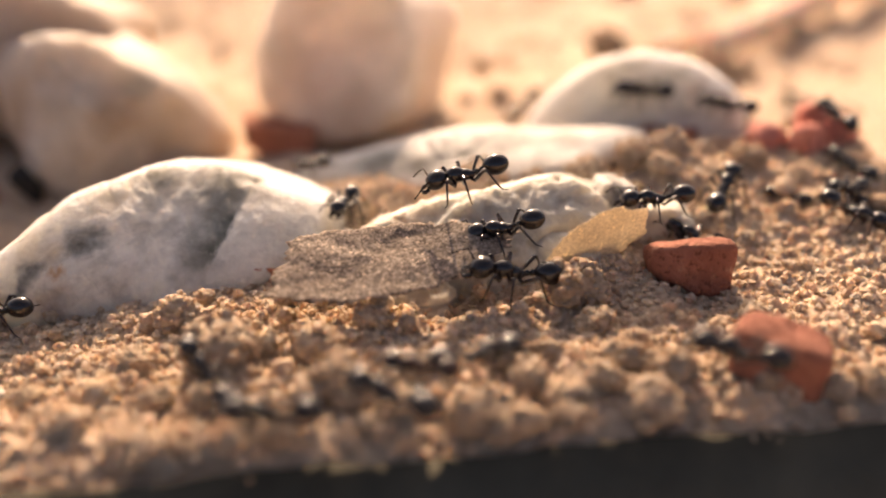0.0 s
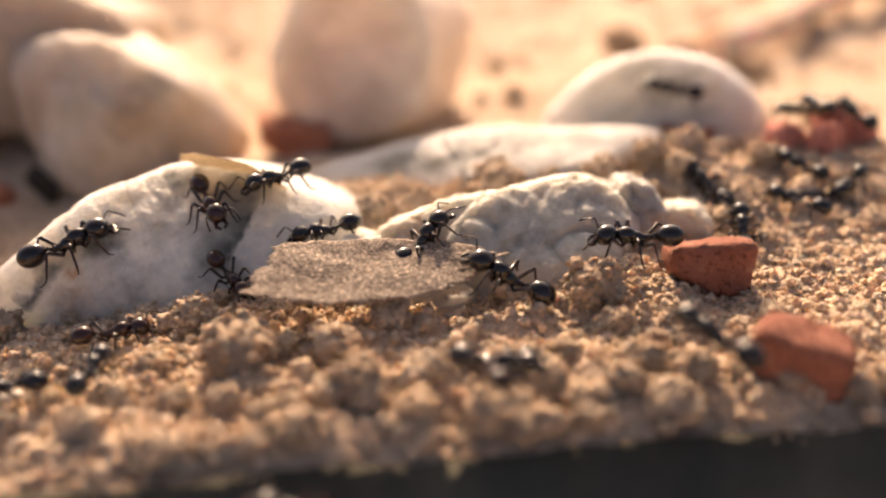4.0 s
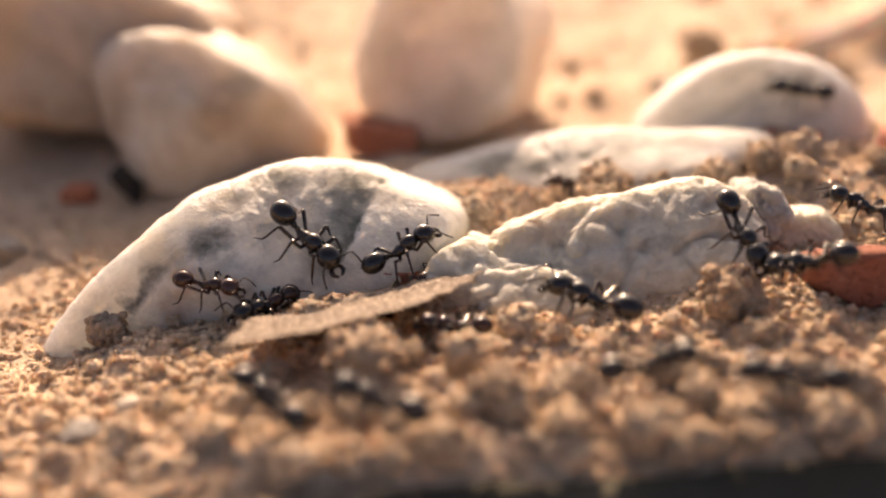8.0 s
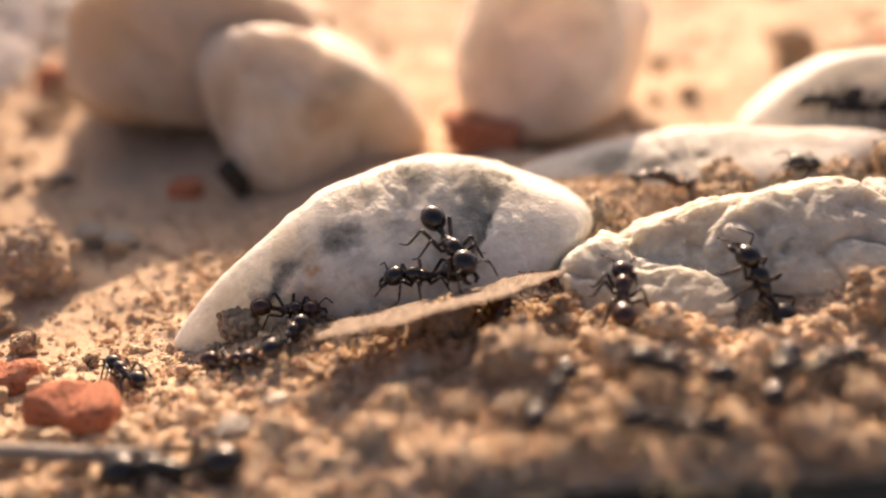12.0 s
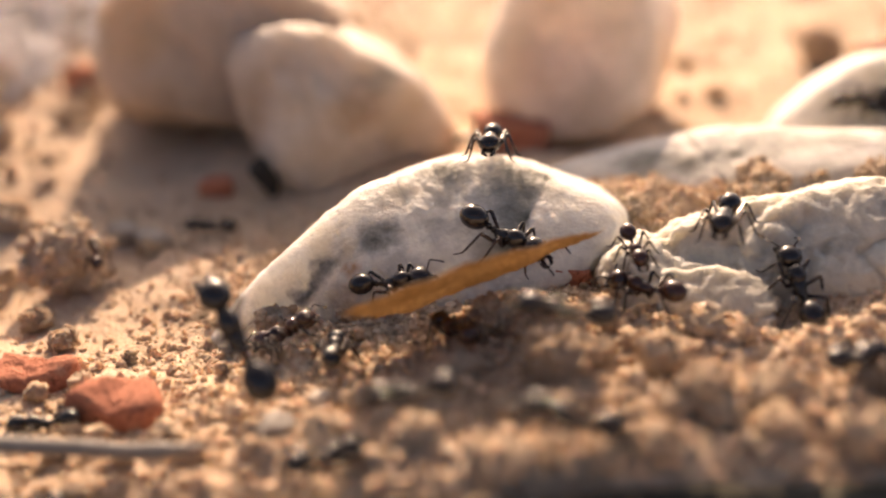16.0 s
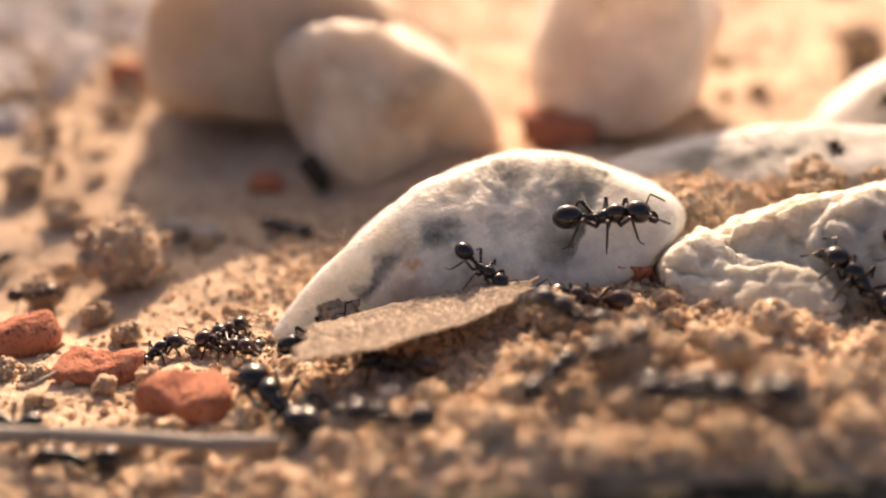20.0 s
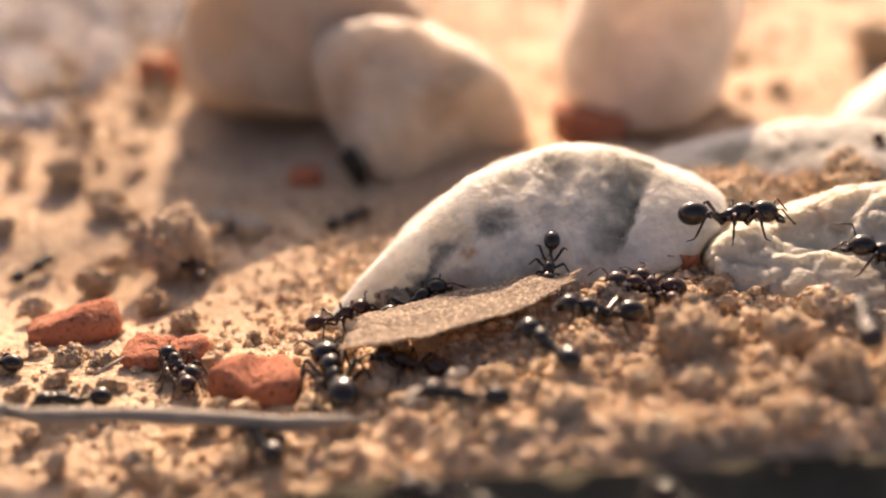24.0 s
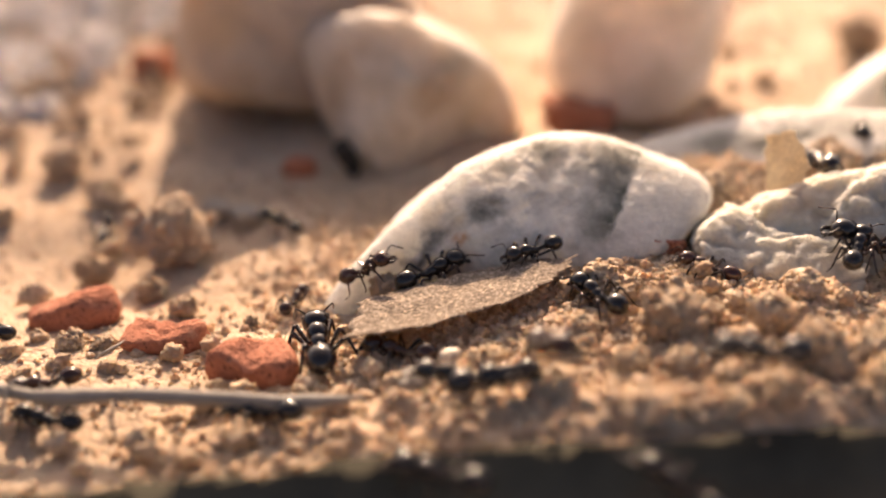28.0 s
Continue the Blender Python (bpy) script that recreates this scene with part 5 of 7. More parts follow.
    rows = path((0, -46.4, 59.2, 2.5, -2, -1, -2), (4, -49.6, 60.1, 2.4, -3, -5, -7), (8, -52.8, 61, 2.6, -3, -10, -12), (8.5, -51.7, 61.5, 2.1, 3, -7, -6), (9, -50.6, 62.1, 2.7, 10, -4, 1), (9.33, -46.8, 62.3, 2.8, 11, 3, -58), (9.67, -42.9, 62.5, 3.4, 5, 7, -117), (10, -39.1, 62.7, 4.5, -1, 4, -177), (11, -39.3, 59.5, 4, -17, 5, -176), (12, -39.5, 56.4, 3.2, -33, 6, -175), (12.25, -39.1, 56.3, 3.7, -23, 4, 171), (12.5, -38.8, 56.2, 4.2, -13, 5, 156), (12.75, -38.4, 56.1, 4.6, -3, 8, 142), (13, -38, 56, 5.1, 5, 14, 128), (14.5, -38.6, 59, 6.8, -6, -13, 129), (16, -39.2, 62.1, 9.6, -21, -40, 136), (16.5, -39, 59.6, 10, -20, -39, 137), (17, -38.9, 57.1, 10.4, -20, -38, 137), (18, -37.2, 55.9, 10.6, -40, -24, 172), (18.5, -38.7, 57.9, 6.7, -21, -10, 163), (19, -40.2, 60, 3.8, -5, 7, 160), (19.5, -41.1, 61.3, 3.4, -7, 2, 149), (20, -42, 62.7, 3.3, -8, -4, 139), (21, -41.9, 62.9, 3, -21, -10, 149), (22, -42.7, 62.4, 3.4, -7, 6, 148), (23.5, -43.3, 63.6, 3, -8, 7, 122), (25, -44, 64.8, 3.6, -8, 8, 97), (26, -44, 64.2, 4, -4, 12, 94), (27, -44.3, 64.8, 3.6, 11, 12, 100), (27.5, -44.7, 65.9, 3, 2, 9, 102), (28, -45.1, 67.1, 2.7, -8, 6, 104))
    walk(ants[5], rows)
    gait(ants[5], rows, 5)
    rows = path((0, -43.3, 72.4, 1.7, 2, -6, 3), (2.5, -41.6, 73.1, 2.1, 6, -10, 8), (3.33, -34.4, 72.1, 4.6, 9, -4, 14), (4.17, -27.2, 71.1, 5.5, 13, 3, 20), (5, -20, 70.1, 8, 18, 8, 27), (5.5, -19, 64, 12.1, 12, 7, 49), (6, -18.1, 59.1, 12.8, 7, 8, 70), (6.5, -19.5, 63, 10.5, 4, 3, 63), (7, -21, 69, 8.1, 2, -2, 57), (7.33, -22.8, 71.6, 8.5, 14, -5, 52), (7.67, -24.6, 74.2, 6.3, 25, -6, 47), (8, -26.4, 76.8, 5.3, 37, -7, 41), (8.5, -24.9, 73.4, 6.3, 24, -1, 35), (9, -23.3, 70, 6, 11, 3, 28), (10, -22.5, 71.2, 5.7, 3, -3, 18), (10.33, -21.2, 68.3, 7.1, 11, -6, 24), (10.67, -19.9, 63.7, 9.8, 19, -9, 31), (11, -18.6, 60.3, 12.4, 26, -13, 37), (11.5, -18.5, 66.1, 9.2, 12, -8, 58), (12, -18.5, 71.3, 7.2, 0, 1, 77), (13, -18.6, 72.3, 7.2, -13, -5, 79), (14.5, -21.6, 70.9, 8.3, -12, 5, 100), (16, -24.6, 69.6, 6.8, -7, 14, 122), (16.25, -24.8, 69.4, 6.8, -1, 13, 138), (16.5, -25, 69.3, 6.8, 5, 10, 154), (16.75, -25.2, 69.2, 6.8, 9, 6, 170), (17, -25.4, 69, 6.8, 13, 1, -175), (17.2, -25.9, 69.3, 6.4, 7, 4, -177), (17.4, -26.4, 69.7, 5.8, 0, 7, -179), (17.6, -26.9, 70, 5.7, -6, 10, 178), (17.8, -27.4, 70.3, 5.7, -12, 13, 176), (18, -27.9, 70.6, 5, -19, 15, 172), (19, -29, 70, 5.2, -5, 19, 160), (19.5, -31.4, 68.3, 5, -9, 13, 161), (20, -33.8, 66.7, 4.6, -14, 7, 163), (21, -36.1, 66.7, 3.6, -22, 4, 155), (22, -37.4, 66.7, 3.4, -20, 7, 163), (25, -38, 65.5, 3.5, -1, -3, 163), (26, -38.2, 65.1, 3.4, -3, 0, 173), (27, -38.2, 65.4, 3.3, -10, 0, 177), (28, -38.2, 65.2, 3.5, -2, 2, 166))
    walk(ants[6], rows)
    gait(ants[6], rows, 6)
    rows = path((0, -35.1, 99.2, 3.8, 9, 0, -160), (3.4, -35.1, 99.2, 3.8, 9, 0, -160), (3.67, -29.5, 92, 13.1, 13, 10, -118), (3.93, -24, 84.7, 13.4, 22, 15, -73), (4.2, -18.5, 77.5, 7.5, 32, 12, -29), (4.47, -15.8, 72.9, 8, 23, 0, -19), (4.73, -13.2, 67.6, 9.4, 11, -9, -8), (5, -10.5, 60.7, 12.2, -2, -16, 6), (5.5, -11.7, 65.4, 9.5, -5, -11, 20), (6, -12.8, 70.2, 7.8, -7, -6, 34), (6.5, -14.1, 72.4, 7.3, -4, -7, 40), (7, -15.4, 74.6, 7.1, -1, -9, 45), (8, -14.7, 76.6, 6.4, 26, -7, 52), (8.5, -13.4, 74.5, 7.5, 20, -10, 32), (9, -12, 72.5, 6.9, 15, -14, 12), (10, -10.5, 73.3, 6.8, 8, -6, 61), (10.5, -9, 73.5, 7.5, 14, -16, 49), (11, -7.4, 73.7, 7.7, 22, -24, 35), (12, -8.6, 73.5, 8.3, 6, -14, 87), (13, -10.2, 74.4, 8.1, -7, -23, 147), (16, -9.8, 74.3, 8.4, -26, 9, 142), (16.5, -11.8, 74.1, 7.6, -26, 12, 127), (17, -13.9, 73.9, 7.8, -27, 16, 111), (17.5, -14.1, 75.7, 7.1, -18, 6, 130), (18, -14.3, 77.5, 6.3, -12, -6, 147), (18.5, -15.2, 76.3, 7.2, -11, -1, 143), (19, -16.2, 75.1, 7, -10, 4, 139), (19.5, -17.7, 74.8, 7.3, -10, 4, 152), (20, -19.3, 74.5, 6.6, -9, 4, 166), (20.5, -20.2, 72.7, 8.6, -13, 8, 167), (21, -21, 70.9, 8.4, -17, 11, 168), (21.2, -21, 70.8, 8.5, -17, 7, 172), (21.4, -21, 70.7, 8.7, -16, 3, 176), (21.6, -21, 70.7, 8.8, -16, -1, 180), (21.8, -21, 70.6, 8.9, -17, -6, -177), (22, -21, 70.6, 9.1, -17, -10, -173), (23.5, -19.6, 72.7, 7.4, -20, -9, -170), (25, -18.3, 74.8, 6.7, -23, -7, -168), (25.5, -17.2, 74, 7.1, -8, -13, -159), (26, -16, 73.1, 7.9, 7, -20, -152), (26.5, -17.5, 71.5, 7, 7, -7, -150), (27, -19, 69.9, 7.1, 8, 6, -147), (27.33, -21.6, 63.8, 8.3, 13, -3, -123), (27.67, -24.2, 59.2, 9.2, 13, -14, -98), (28, -26.8, 55.3, 10.2, 9, -24, -72))
    walk(ants[7], rows)
    gait(ants[7], rows, 7)
    rows = path((0, -1.5, 56.6, 11.2, -37, -15, -167), (2.5, 0.2, 57.2, 10.3, -17, -2, -107), (5, 1.9, 57.8, 10.5, 4, -13, -47), (5.33, -0.5, 58.2, 11.2, -1, -6, -99), (5.67, -2.9, 58.6, 11.2, -10, -5, -152), (6, -5.2, 59, 11.1, -16, -11, 156), (6.33, -5.9, 62, 9.9, -11, -7, 130), (6.67, -6.6, 67.1, 8.6, -8, 0, 104), (7, -7.3, 70.9, 7.4, -8, 7, 79), (7.5, -8.9, 70.2, 7.7, 7, 9, 130), (8, -10.5, 69.6, 7.7, 17, -1, 179), (8.33, -13.3, 66.8, 9.5, -4, 6, 164), (8.67, -16.1, 63.5, 12.1, -28, 7, 146), (9, -18.9, 61, 12.2, -50, 2, 130), (9.33, -22.9, 62.1, 9.8, -34, 6, 143), (9.67, -26.8, 64, 7.5, -18, 6, 157), (10, -30.8, 67.2, 4.8, -2, 3, 171), (10.5, -34, 68, 4.5, -12, 7, 168), (11, -37.1, 68.7, 4, -22, 11, 164), (11.33, -37.9, 69.5, 3.6, -2, 19, -136), (11.67, -38.7, 70.2, 3.4, 15, 6, -77), (12, -39.6, 70.9, 2.9, 13, -14, -21), (14, -39, 71.7, 3.7, 7, -23, -14), (16, -38.4, 72.4, 4.6, -2, -32, -6), (16.5, -40, 72.9, 3.1, 11, -24, -70), (17, -41.7, 73.3, 2.5, 10, -9, -127), (17.25, -42.1, 73.8, 2.1, 1, 3, -146), (17.5, -42.5, 74.3, 1.9, -11, 12, -166), (17.75, -43, 74.9, 2, -26, 15, 171), (18, -43.4, 75.4, 1.8, -41, 12, 148), (19, -47.1, 76, 1.1, -24, 2, 103), (20, -50.8, 76.6, 1, -5, 7, 57), (21, -50.7, 76.9, 0.5, 2, 0, 37), (21.5, -50.3, 74.8, 1, 2, 2, 46), (22, -49.9, 72.7, 1.1, 2, 4, 55), (23, -53.3, 69.6, 1.2, -9, 3, -2), (24, -56.7, 66.5, 1.1, -14, -6, -59), (25, -60.1, 63.4, 1.6, -8, -15, -117), (25.5, -63, 62.1, 1.8, -1, -6, -130), (26, -66, 60.9, 1.8, 3, 5, -143), (28, -65.8, 61.1, 1.9, 5, -1, -148))
    walk(ants[8], rows)
    gait(ants[8], rows, 8)
    rows = path((0, -59.9, 66.8, 2.3, 5, -2, -3), (4, -57.6, 68.1, 1.2, 11, -1, 6), (8, -55.3, 69.3, 1.2, 17, -1, 15), (8.5, -53.5, 69.3, 1.3, 9, -1, 16), (9, -51.7, 69.2, 1.9, 0, -2, 18), (9.33, -48.4, 69.7, 1.7, -8, 3, 54), (9.67, -45.2, 70.2, 2, -12, 12, 90), (10, -41.9, 70.7, 2.5, -9, 21, 127), (10.5, -42, 72.4, 2.2, -7, -4, 77), (11, -42.1, 74.2, 1.7, 13, -17, 23), (11.5, -45.2, 72.5, 1.7, 4, -8, 82), (12, -48.3, 70.8, 1.5, 7, 5, 138), (12.5, -50.6, 71.9, 1.4, 1, 9, 126), (13, -53, 73.1, 1.5, -6, 11, 113), (13.75, -53.5, 70.6, 1.7, -6, 11, 130), (14.5, -54, 68.1, 1.2, -7, 10, 147), (15.25, -54.5, 65.7, 1.3, -9, 10, 165), (16, -55, 63.2, 1.3, -10, 10, -178), (16.2, -55.9, 63.6, 1.5, -7, 7, 177), (16.4, -56.9, 64, 1.4, -4, 4, 172), (16.6, -57.8, 64.5, 1.2, -2, 2, 167), (16.8, -58.7, 64.9, 1.2, 2, 0, 162), (17, -59.6, 65.3, 1.6, 5, -1, 156), (18, -59.4, 69.2, 2.3, 11, -1, 162), (19, -59.2, 73.2, 1, 17, -1, 167), (19.5, -57.5, 73.2, 0.7, 7, 4, 106), (20, -55.9, 73.3, 0.7, -3, -2, 45), (20.5, -55, 73.5, 0.7, 1, -2, 88), (21, -54.2, 73.6, 0.7, 3, -5, 131), (21.25, -57.3, 72, 2.9, 2, -7, 150), (21.5, -60.3, 70.5, 2.5, 0, -8, 168), (21.75, -63.4, 68.9, 1.3, -2, -8, -174), (22, -66.4, 67.4, 1.5, -5, -8, -155), (22.6, -68.6, 67.5, 1.3, -3, -6, -163), (23.2, -70.7, 67.6, 1.1, -2, -4, -172), (23.8, -72.9, 67.7, 1, -1, -2, -180), (24.4, -75.1, 67.8, 0.8, 0, 1, 172), (25, -77.2, 67.9, 0.6, 0, 3, 164), (28, -77.2, 67.9, 0.6, 0, 3, 164))
    walk(ants[9], rows)
    gait(ants[9], rows, 9)
    rows = path((0, 19.4, 83.6, 12.3, -19, 6, -177), (0.1, 18.9, 83.8, 12.7, -20, 2, -179), (0.2, 18.5, 84.1, 13.1, -20, -2, 179), (0.3, 18, 84.4, 13.5, -20, -6, 177), (0.4, 17.5, 84.6, 13.9, -20, -10, 176), (0.5, 17, 84.9, 14.3, -20, -14, 174), (0.75, 13.7, 85, 14.3, -20, -18, 172), (1, 10.5, 85.1, 15.3, -20, -21, 170), (1.25, 8.8, 85.1, 15.2, -20, -20, 171), (1.5, 7.2, 85, 14.8, -20, -18, 172), (1.75, 4.6, 85.3, 13.9, -20, -12, 175), (2, 2.1, 85.6, 14, -19, -6, 178), (2.25, 0.9, 86.1, 13.4, -19, -4, 179), (2.5, -0.3, 86.5, 13.7, -19, -2, 180), (3.12, -7, 86, 14, -11, 3, -164), (3.75, -13.8, 85.6, 13.7, -1, 5, -146), (4.38, -20.5, 85.1, 13.9, 9, 4, -129), (5, -27.3, 84.7, 14.6, 18, 0, -112), (5.5, -29.1, 83.1, 13, -5, 9, -122), (6, -30.9, 81.5, 12.3, -29, 14, -135), (6.33, -36.6, 86.3, 10.7, -20, 8, -137), (6.67, -42.4, 91.1, 4.5, -12, 3, -141), (7, -48.2, 95.9, 1.4, -3, -2, -145), (7.33, -53.3, 92.6, 1.4, -7, 0, -143), (7.67, -58.4, 89.4, 0.4, -11, 2, -142), (8, -63.5, 86.2, 0.6, -14, 5, -140), (8.33, -69.4, 85.1, -0.7, -11, 0, -138), (8.67, -75.2, 84, -1.6, -7, -4, -136), (9, -81, 82.8, -1.9, -4, -9, -135), (9.33, -86.4, 80.5, -0.9, -3, -9, -135), (9.67, -91.8, 78.3, -0, -3, -8, -136), (10, -97.2, 76, 0.3, -2, -7, -136), (28, -97.2, 76, 0.3, -2, -7, -136))
    walk(ants[10], rows)
    gait(ants[10], rows, 10)
    rows = path((0, 23.8, 84.8, 7.7, -16, -9, 140), (0.5, 22.9, 83.3, 9.2, -9, 4, 144), (1, 21.9, 81.8, 8.9, -2, 16, 150), (1.5, 20.6, 78.6, 11.3, -12, 16, 152), (2, 19.4, 75.5, 11.2, -22, 17, 153), (2.6, 18, 75.6, 11.8, -26, 12, 159), (3.2, 16.6, 75.8, 11, -31, 8, 165), (3.8, 15.2, 76, 11.7, -36, 5, 172), (4.4, 13.9, 76.2, 11.8, -41, 2, 178), (5, 12.5, 76.4, 11.9, -47, 0, -175), (5.5, 15.2, 75.9, 11, -29, 2, -175), (6, 17.9, 75.4, 11.1, -10, 3, -174), (6.25, 17.6, 74.7, 10.9, -6, 8, 170), (6.5, 17.3, 74, 11.1, -3, 13, 154), (6.75, 17, 73.3, 11.4, -1, 19, 138), (7, 16.7, 72.5, 12.1, -1, 25, 121), (8, 16.3, 72.4, 12, 0, 26, 148), (8.2, 16.4, 73.1, 11.2, -2, 22, 154), (8.4, 16.5, 73.7, 10.8, -5, 18, 161), (8.6, 16.6, 74.3, 10.4, -8, 15, 167), (8.8, 16.7, 75, 10.1, -12, 12, 174), (9, 16.8, 75.6, 10.2, -16, 9, -180), (10.5, 17.2, 73.4, 8.8, -12, 5, -179), (12, 17.6, 71.2, 8.5, -8, 0, -178), (13.33, 14.2, 67.4, 8.9, -6, 0, -177), (14.67, 10.7, 62.1, 10.4, -4, 0, -176), (16, 7.3, 59.1, 11.4, -1, -1, -175), (16.4, 4.8, 58.2, 11.9, -6, -2, -178), (16.8, 2.3, 57.4, 10.8, -11, -3, 179), (17.2, -0.2, 56.5, 10.9, -16, -5, 176), (17.6, -2.7, 55.7, 10.9, -21, -6, 173), (18, -5.1, 54.8, 11.3, -25, -8, 171), (19, -8.1, 55.2, 10.4, -19, 1, 166), (20, -11.1, 55.6, 10.4, -13, 11, 161), (21, -9.9, 55.1, 11.5, -16, 11, 96), (22, -8.7, 54.6, 13.5, -17, 7, 32), (23.33, -7.4, 57.3, 12.7, -16, 9, 61), (24.67, -6.2, 60, 11.4, -14, 11, 92), (26, -4.9, 63.1, 9, -12, 11, 122), (26.33, -8.3, 60, 12.3, -15, 10, 135), (26.67, -11.7, 57.3, 9.7, -19, 11, 149), (27, -15.1, 54.6, 10.7, -23, 12, 163), (27.2, -14.7, 54.5, 10.7, -15, 9, 171), (27.4, -14.2, 54.5, 10.7, -9, 6, 178), (27.6, -13.8, 54.5, 10.7, -3, 1, -175), (27.8, -13.4, 54.4, 10.8, 3, -4, -169), (28, -13, 54.4, 10.8, 8, -10, -163))
    walk(ants[11], rows)
    gait(ants[11], rows, 11)
    rows = path((0, 27.5, 90.8, 10.4, 14, -16, 61), (0.5, 27.9, 92.4, 10.8, 2, -8, 64), (1, 28.3, 94, 10.4, -9, 1, 65), (1.5, 29.7, 95.9, 10, 0, -26, 61), (2, 31.2, 97.8, 10.5, 15, -52, 49), (3, 28, 95.9, 10.1, -9, -39, 93), (4, 24.9, 94.1, 9.4, -16, -18, 123), (5, 21.7, 92.2, 9.1, -12, 3, 149), (6, 22.6, 92.8, 9.7, -8, 8, 125), (6.33, 21.1, 90.2, 9.9, -2, 0, 128), (6.67, 19.5, 87.6, 10.3, 3, -9, 131), (7, 18, 85, 11.4, 8, -17, 133), (7.33, 16.1, 82.4, 11.3, -10, -2, -176), (7.67, 14.1, 79.8, 13.3, -10, 21, -127), (8, 12.2, 77.2, 12.6, 11, 34, -69), (8.5, 11, 76.3, 11.6, 2, 32, -101), (9, 9.7, 75.3, 11.6, -4, 26, -130), (9.33, 12.4, 78.1, 12.9, -14, 16, -138), (9.67, 15.1, 80.8, 11.3, -21, 5, -145), (10, 17.8, 83.6, 8.4, -28, -7, -149), (10.67, 16.2, 88.9, 11.6, -29, -7, -153), (11.33, 14.7, 94.2, 8.9, -30, -8, -157), (12, 13.2, 99.5, 9.8, -30, -9, -160), (12.2, 11.1, 98.1, 9.5, -25, -6, -166), (12.4, 9, 96.7, 9.7, -19, -3, -171), (12.6, 6.9, 95.3, 9.9, -14, 1, -176), (12.8, 4.9, 94, 10.1, -10, 5, 179), (13, 2.8, 92.6, 10.8, -5, 10, 175), (13.75, 1.2, 88.9, 11.7, 1, 9, -165), (14.5, -0.4, 85.3, 13, 6, 7, -145), (15.25, -1.9, 81.7, 12.8, 10, 3, -126), (16, -3.5, 78.1, 13.1, 13, -2, -107), (16.5, -2.2, 79.1, 12.2, 22, 7, -85), (17, -0.9, 80.1, 12.3, 35, 13, -62), (17.5, 3, 78.1, 11, 40, 14, -50), (18, 6.8, 76.2, 10.7, 45, 15, -38), (28, 6.8, 76.2, 10.7, 45, 15, -38))
    walk(ants[12], rows)
    gait(ants[12], rows, 12)
    rows = path((0, 39.1, 87.5, 9.4, 3, 17, -33), (1, 37.7, 87.5, 9.3, 12, 12, -33), (2, 36.2, 87.6, 8.3, 21, 7, -34), (3, 31.2, 86.3, 8.8, 25, -7, 23), (4, 26.2, 85.1, 8.4, 15, -17, 83), (5, 21.1, 83.8, 8.4, 0, -14, 144), (5.25, 21.7, 84.7, 8.6, -4, -9, 160), (5.5, 22.3, 85.5, 8.4, -6, -4, 176), (5.75, 22.8, 86.4, 9.1, -7, 2, -169), (6, 23.4, 87.2, 9, -6, 8, -153), (6.25, 24.2, 87.3, 8.8, -4, 2, -167), (6.5, 25, 87.3, 9.1, 0, -3, 178), (6.75, 25.8, 87.4, 9.4, 5, -7, 163), (7, 26.6, 87.4, 10.2, 11, -9, 148), (8, 26, 87.8, 10.4, 6, -11, 158), (10, 26.8, 89.4, 9.7, -8, -11, 170), (12, 27.7, 90.9, 9.9, -21, -8, -179), (15.5, 24.1, 93.3, 9.3, -14, -3, 162), (19, 20.6, 95.6, 9.1, -8, 3, 144), (19.67, 13.8, 90, 12.6, -15, 19, -169), (20.33, 7, 84.3, 14.9, -7, 34, -117), (21, 0.2, 78.7, 11.2, 14, 37, -56), (21.33, -1.2, 83.1, 13.5, 13, 29, -59), (21.67, -2.7, 87.5, 11.2, 13, 22, -61), (22, -4.2, 91.9, 7.5, 14, 15, -63), (23, 0.4, 94.9, 8, 16, 16, -59), (24, 4.9, 97.8, 8.2, 19, 17, -55), (25, 9.5, 100.8, 9.3, 21, 17, -51), (28, 9.5, 100.8, 9.3, 21, 17, -51))
    walk(ants[13], rows)
    gait(ants[13], rows, 13)
    rows = path((0, 42.3, 91.7, 8, -10, -29, 151), (1, 41.9, 91.4, 8.3, 15, -16, 99), (2, 40.4, 91.1, 8.6, 1, -2, 94), (2.75, 37.6, 91, 8.9, 0, -5, 116), (3.5, 34.8, 90.8, 9.7, -2, -7, 138), (4.25, 31.9, 90.7, 8.8, -5, -8, 161), (5, 29.1, 90.6, 9, -8, -8, -177), (5.2, 29.2, 90.6, 8.9, -8, -8, 177), (5.4, 29.2, 90.5, 8.8, -9, -9, 171), (5.6, 29.3, 90.5, 8.8, -9, -9, 166), (5.8, 29.3, 90.4, 8.7, -10, -10, 160), (6, 29.4, 90.4, 8.6, -10, -11, 154), (7, 31.1, 88.7, 8.7, -6, -6, 157), (8, 32.8, 87, 9.7, -3, -2, 160), (12, 25.9, 83, 9.6, -11, -4, 163), (16, 19, 78.9, 10.9, -20, -5, 167), (20, 12.1, 74.9, 10.8, -29, -5, 171), (22.5, 8.8, 75.4, 9.1, -38, -2, 163), (25, 5.4, 76, 8.4, -47, -1, 155), (25.5, 2.4, 75.3, 8.2, -29, -11, 135), (26, -0.6, 74.6, 9, -7, -14, 112), (27, -1.4, 73.6, 8.8, -2, -8, 100), (28, -0.8, 74.3, 9.3, -7, -7, 65))
    walk(ants[14], rows)
    gait(ants[14], rows, 14)
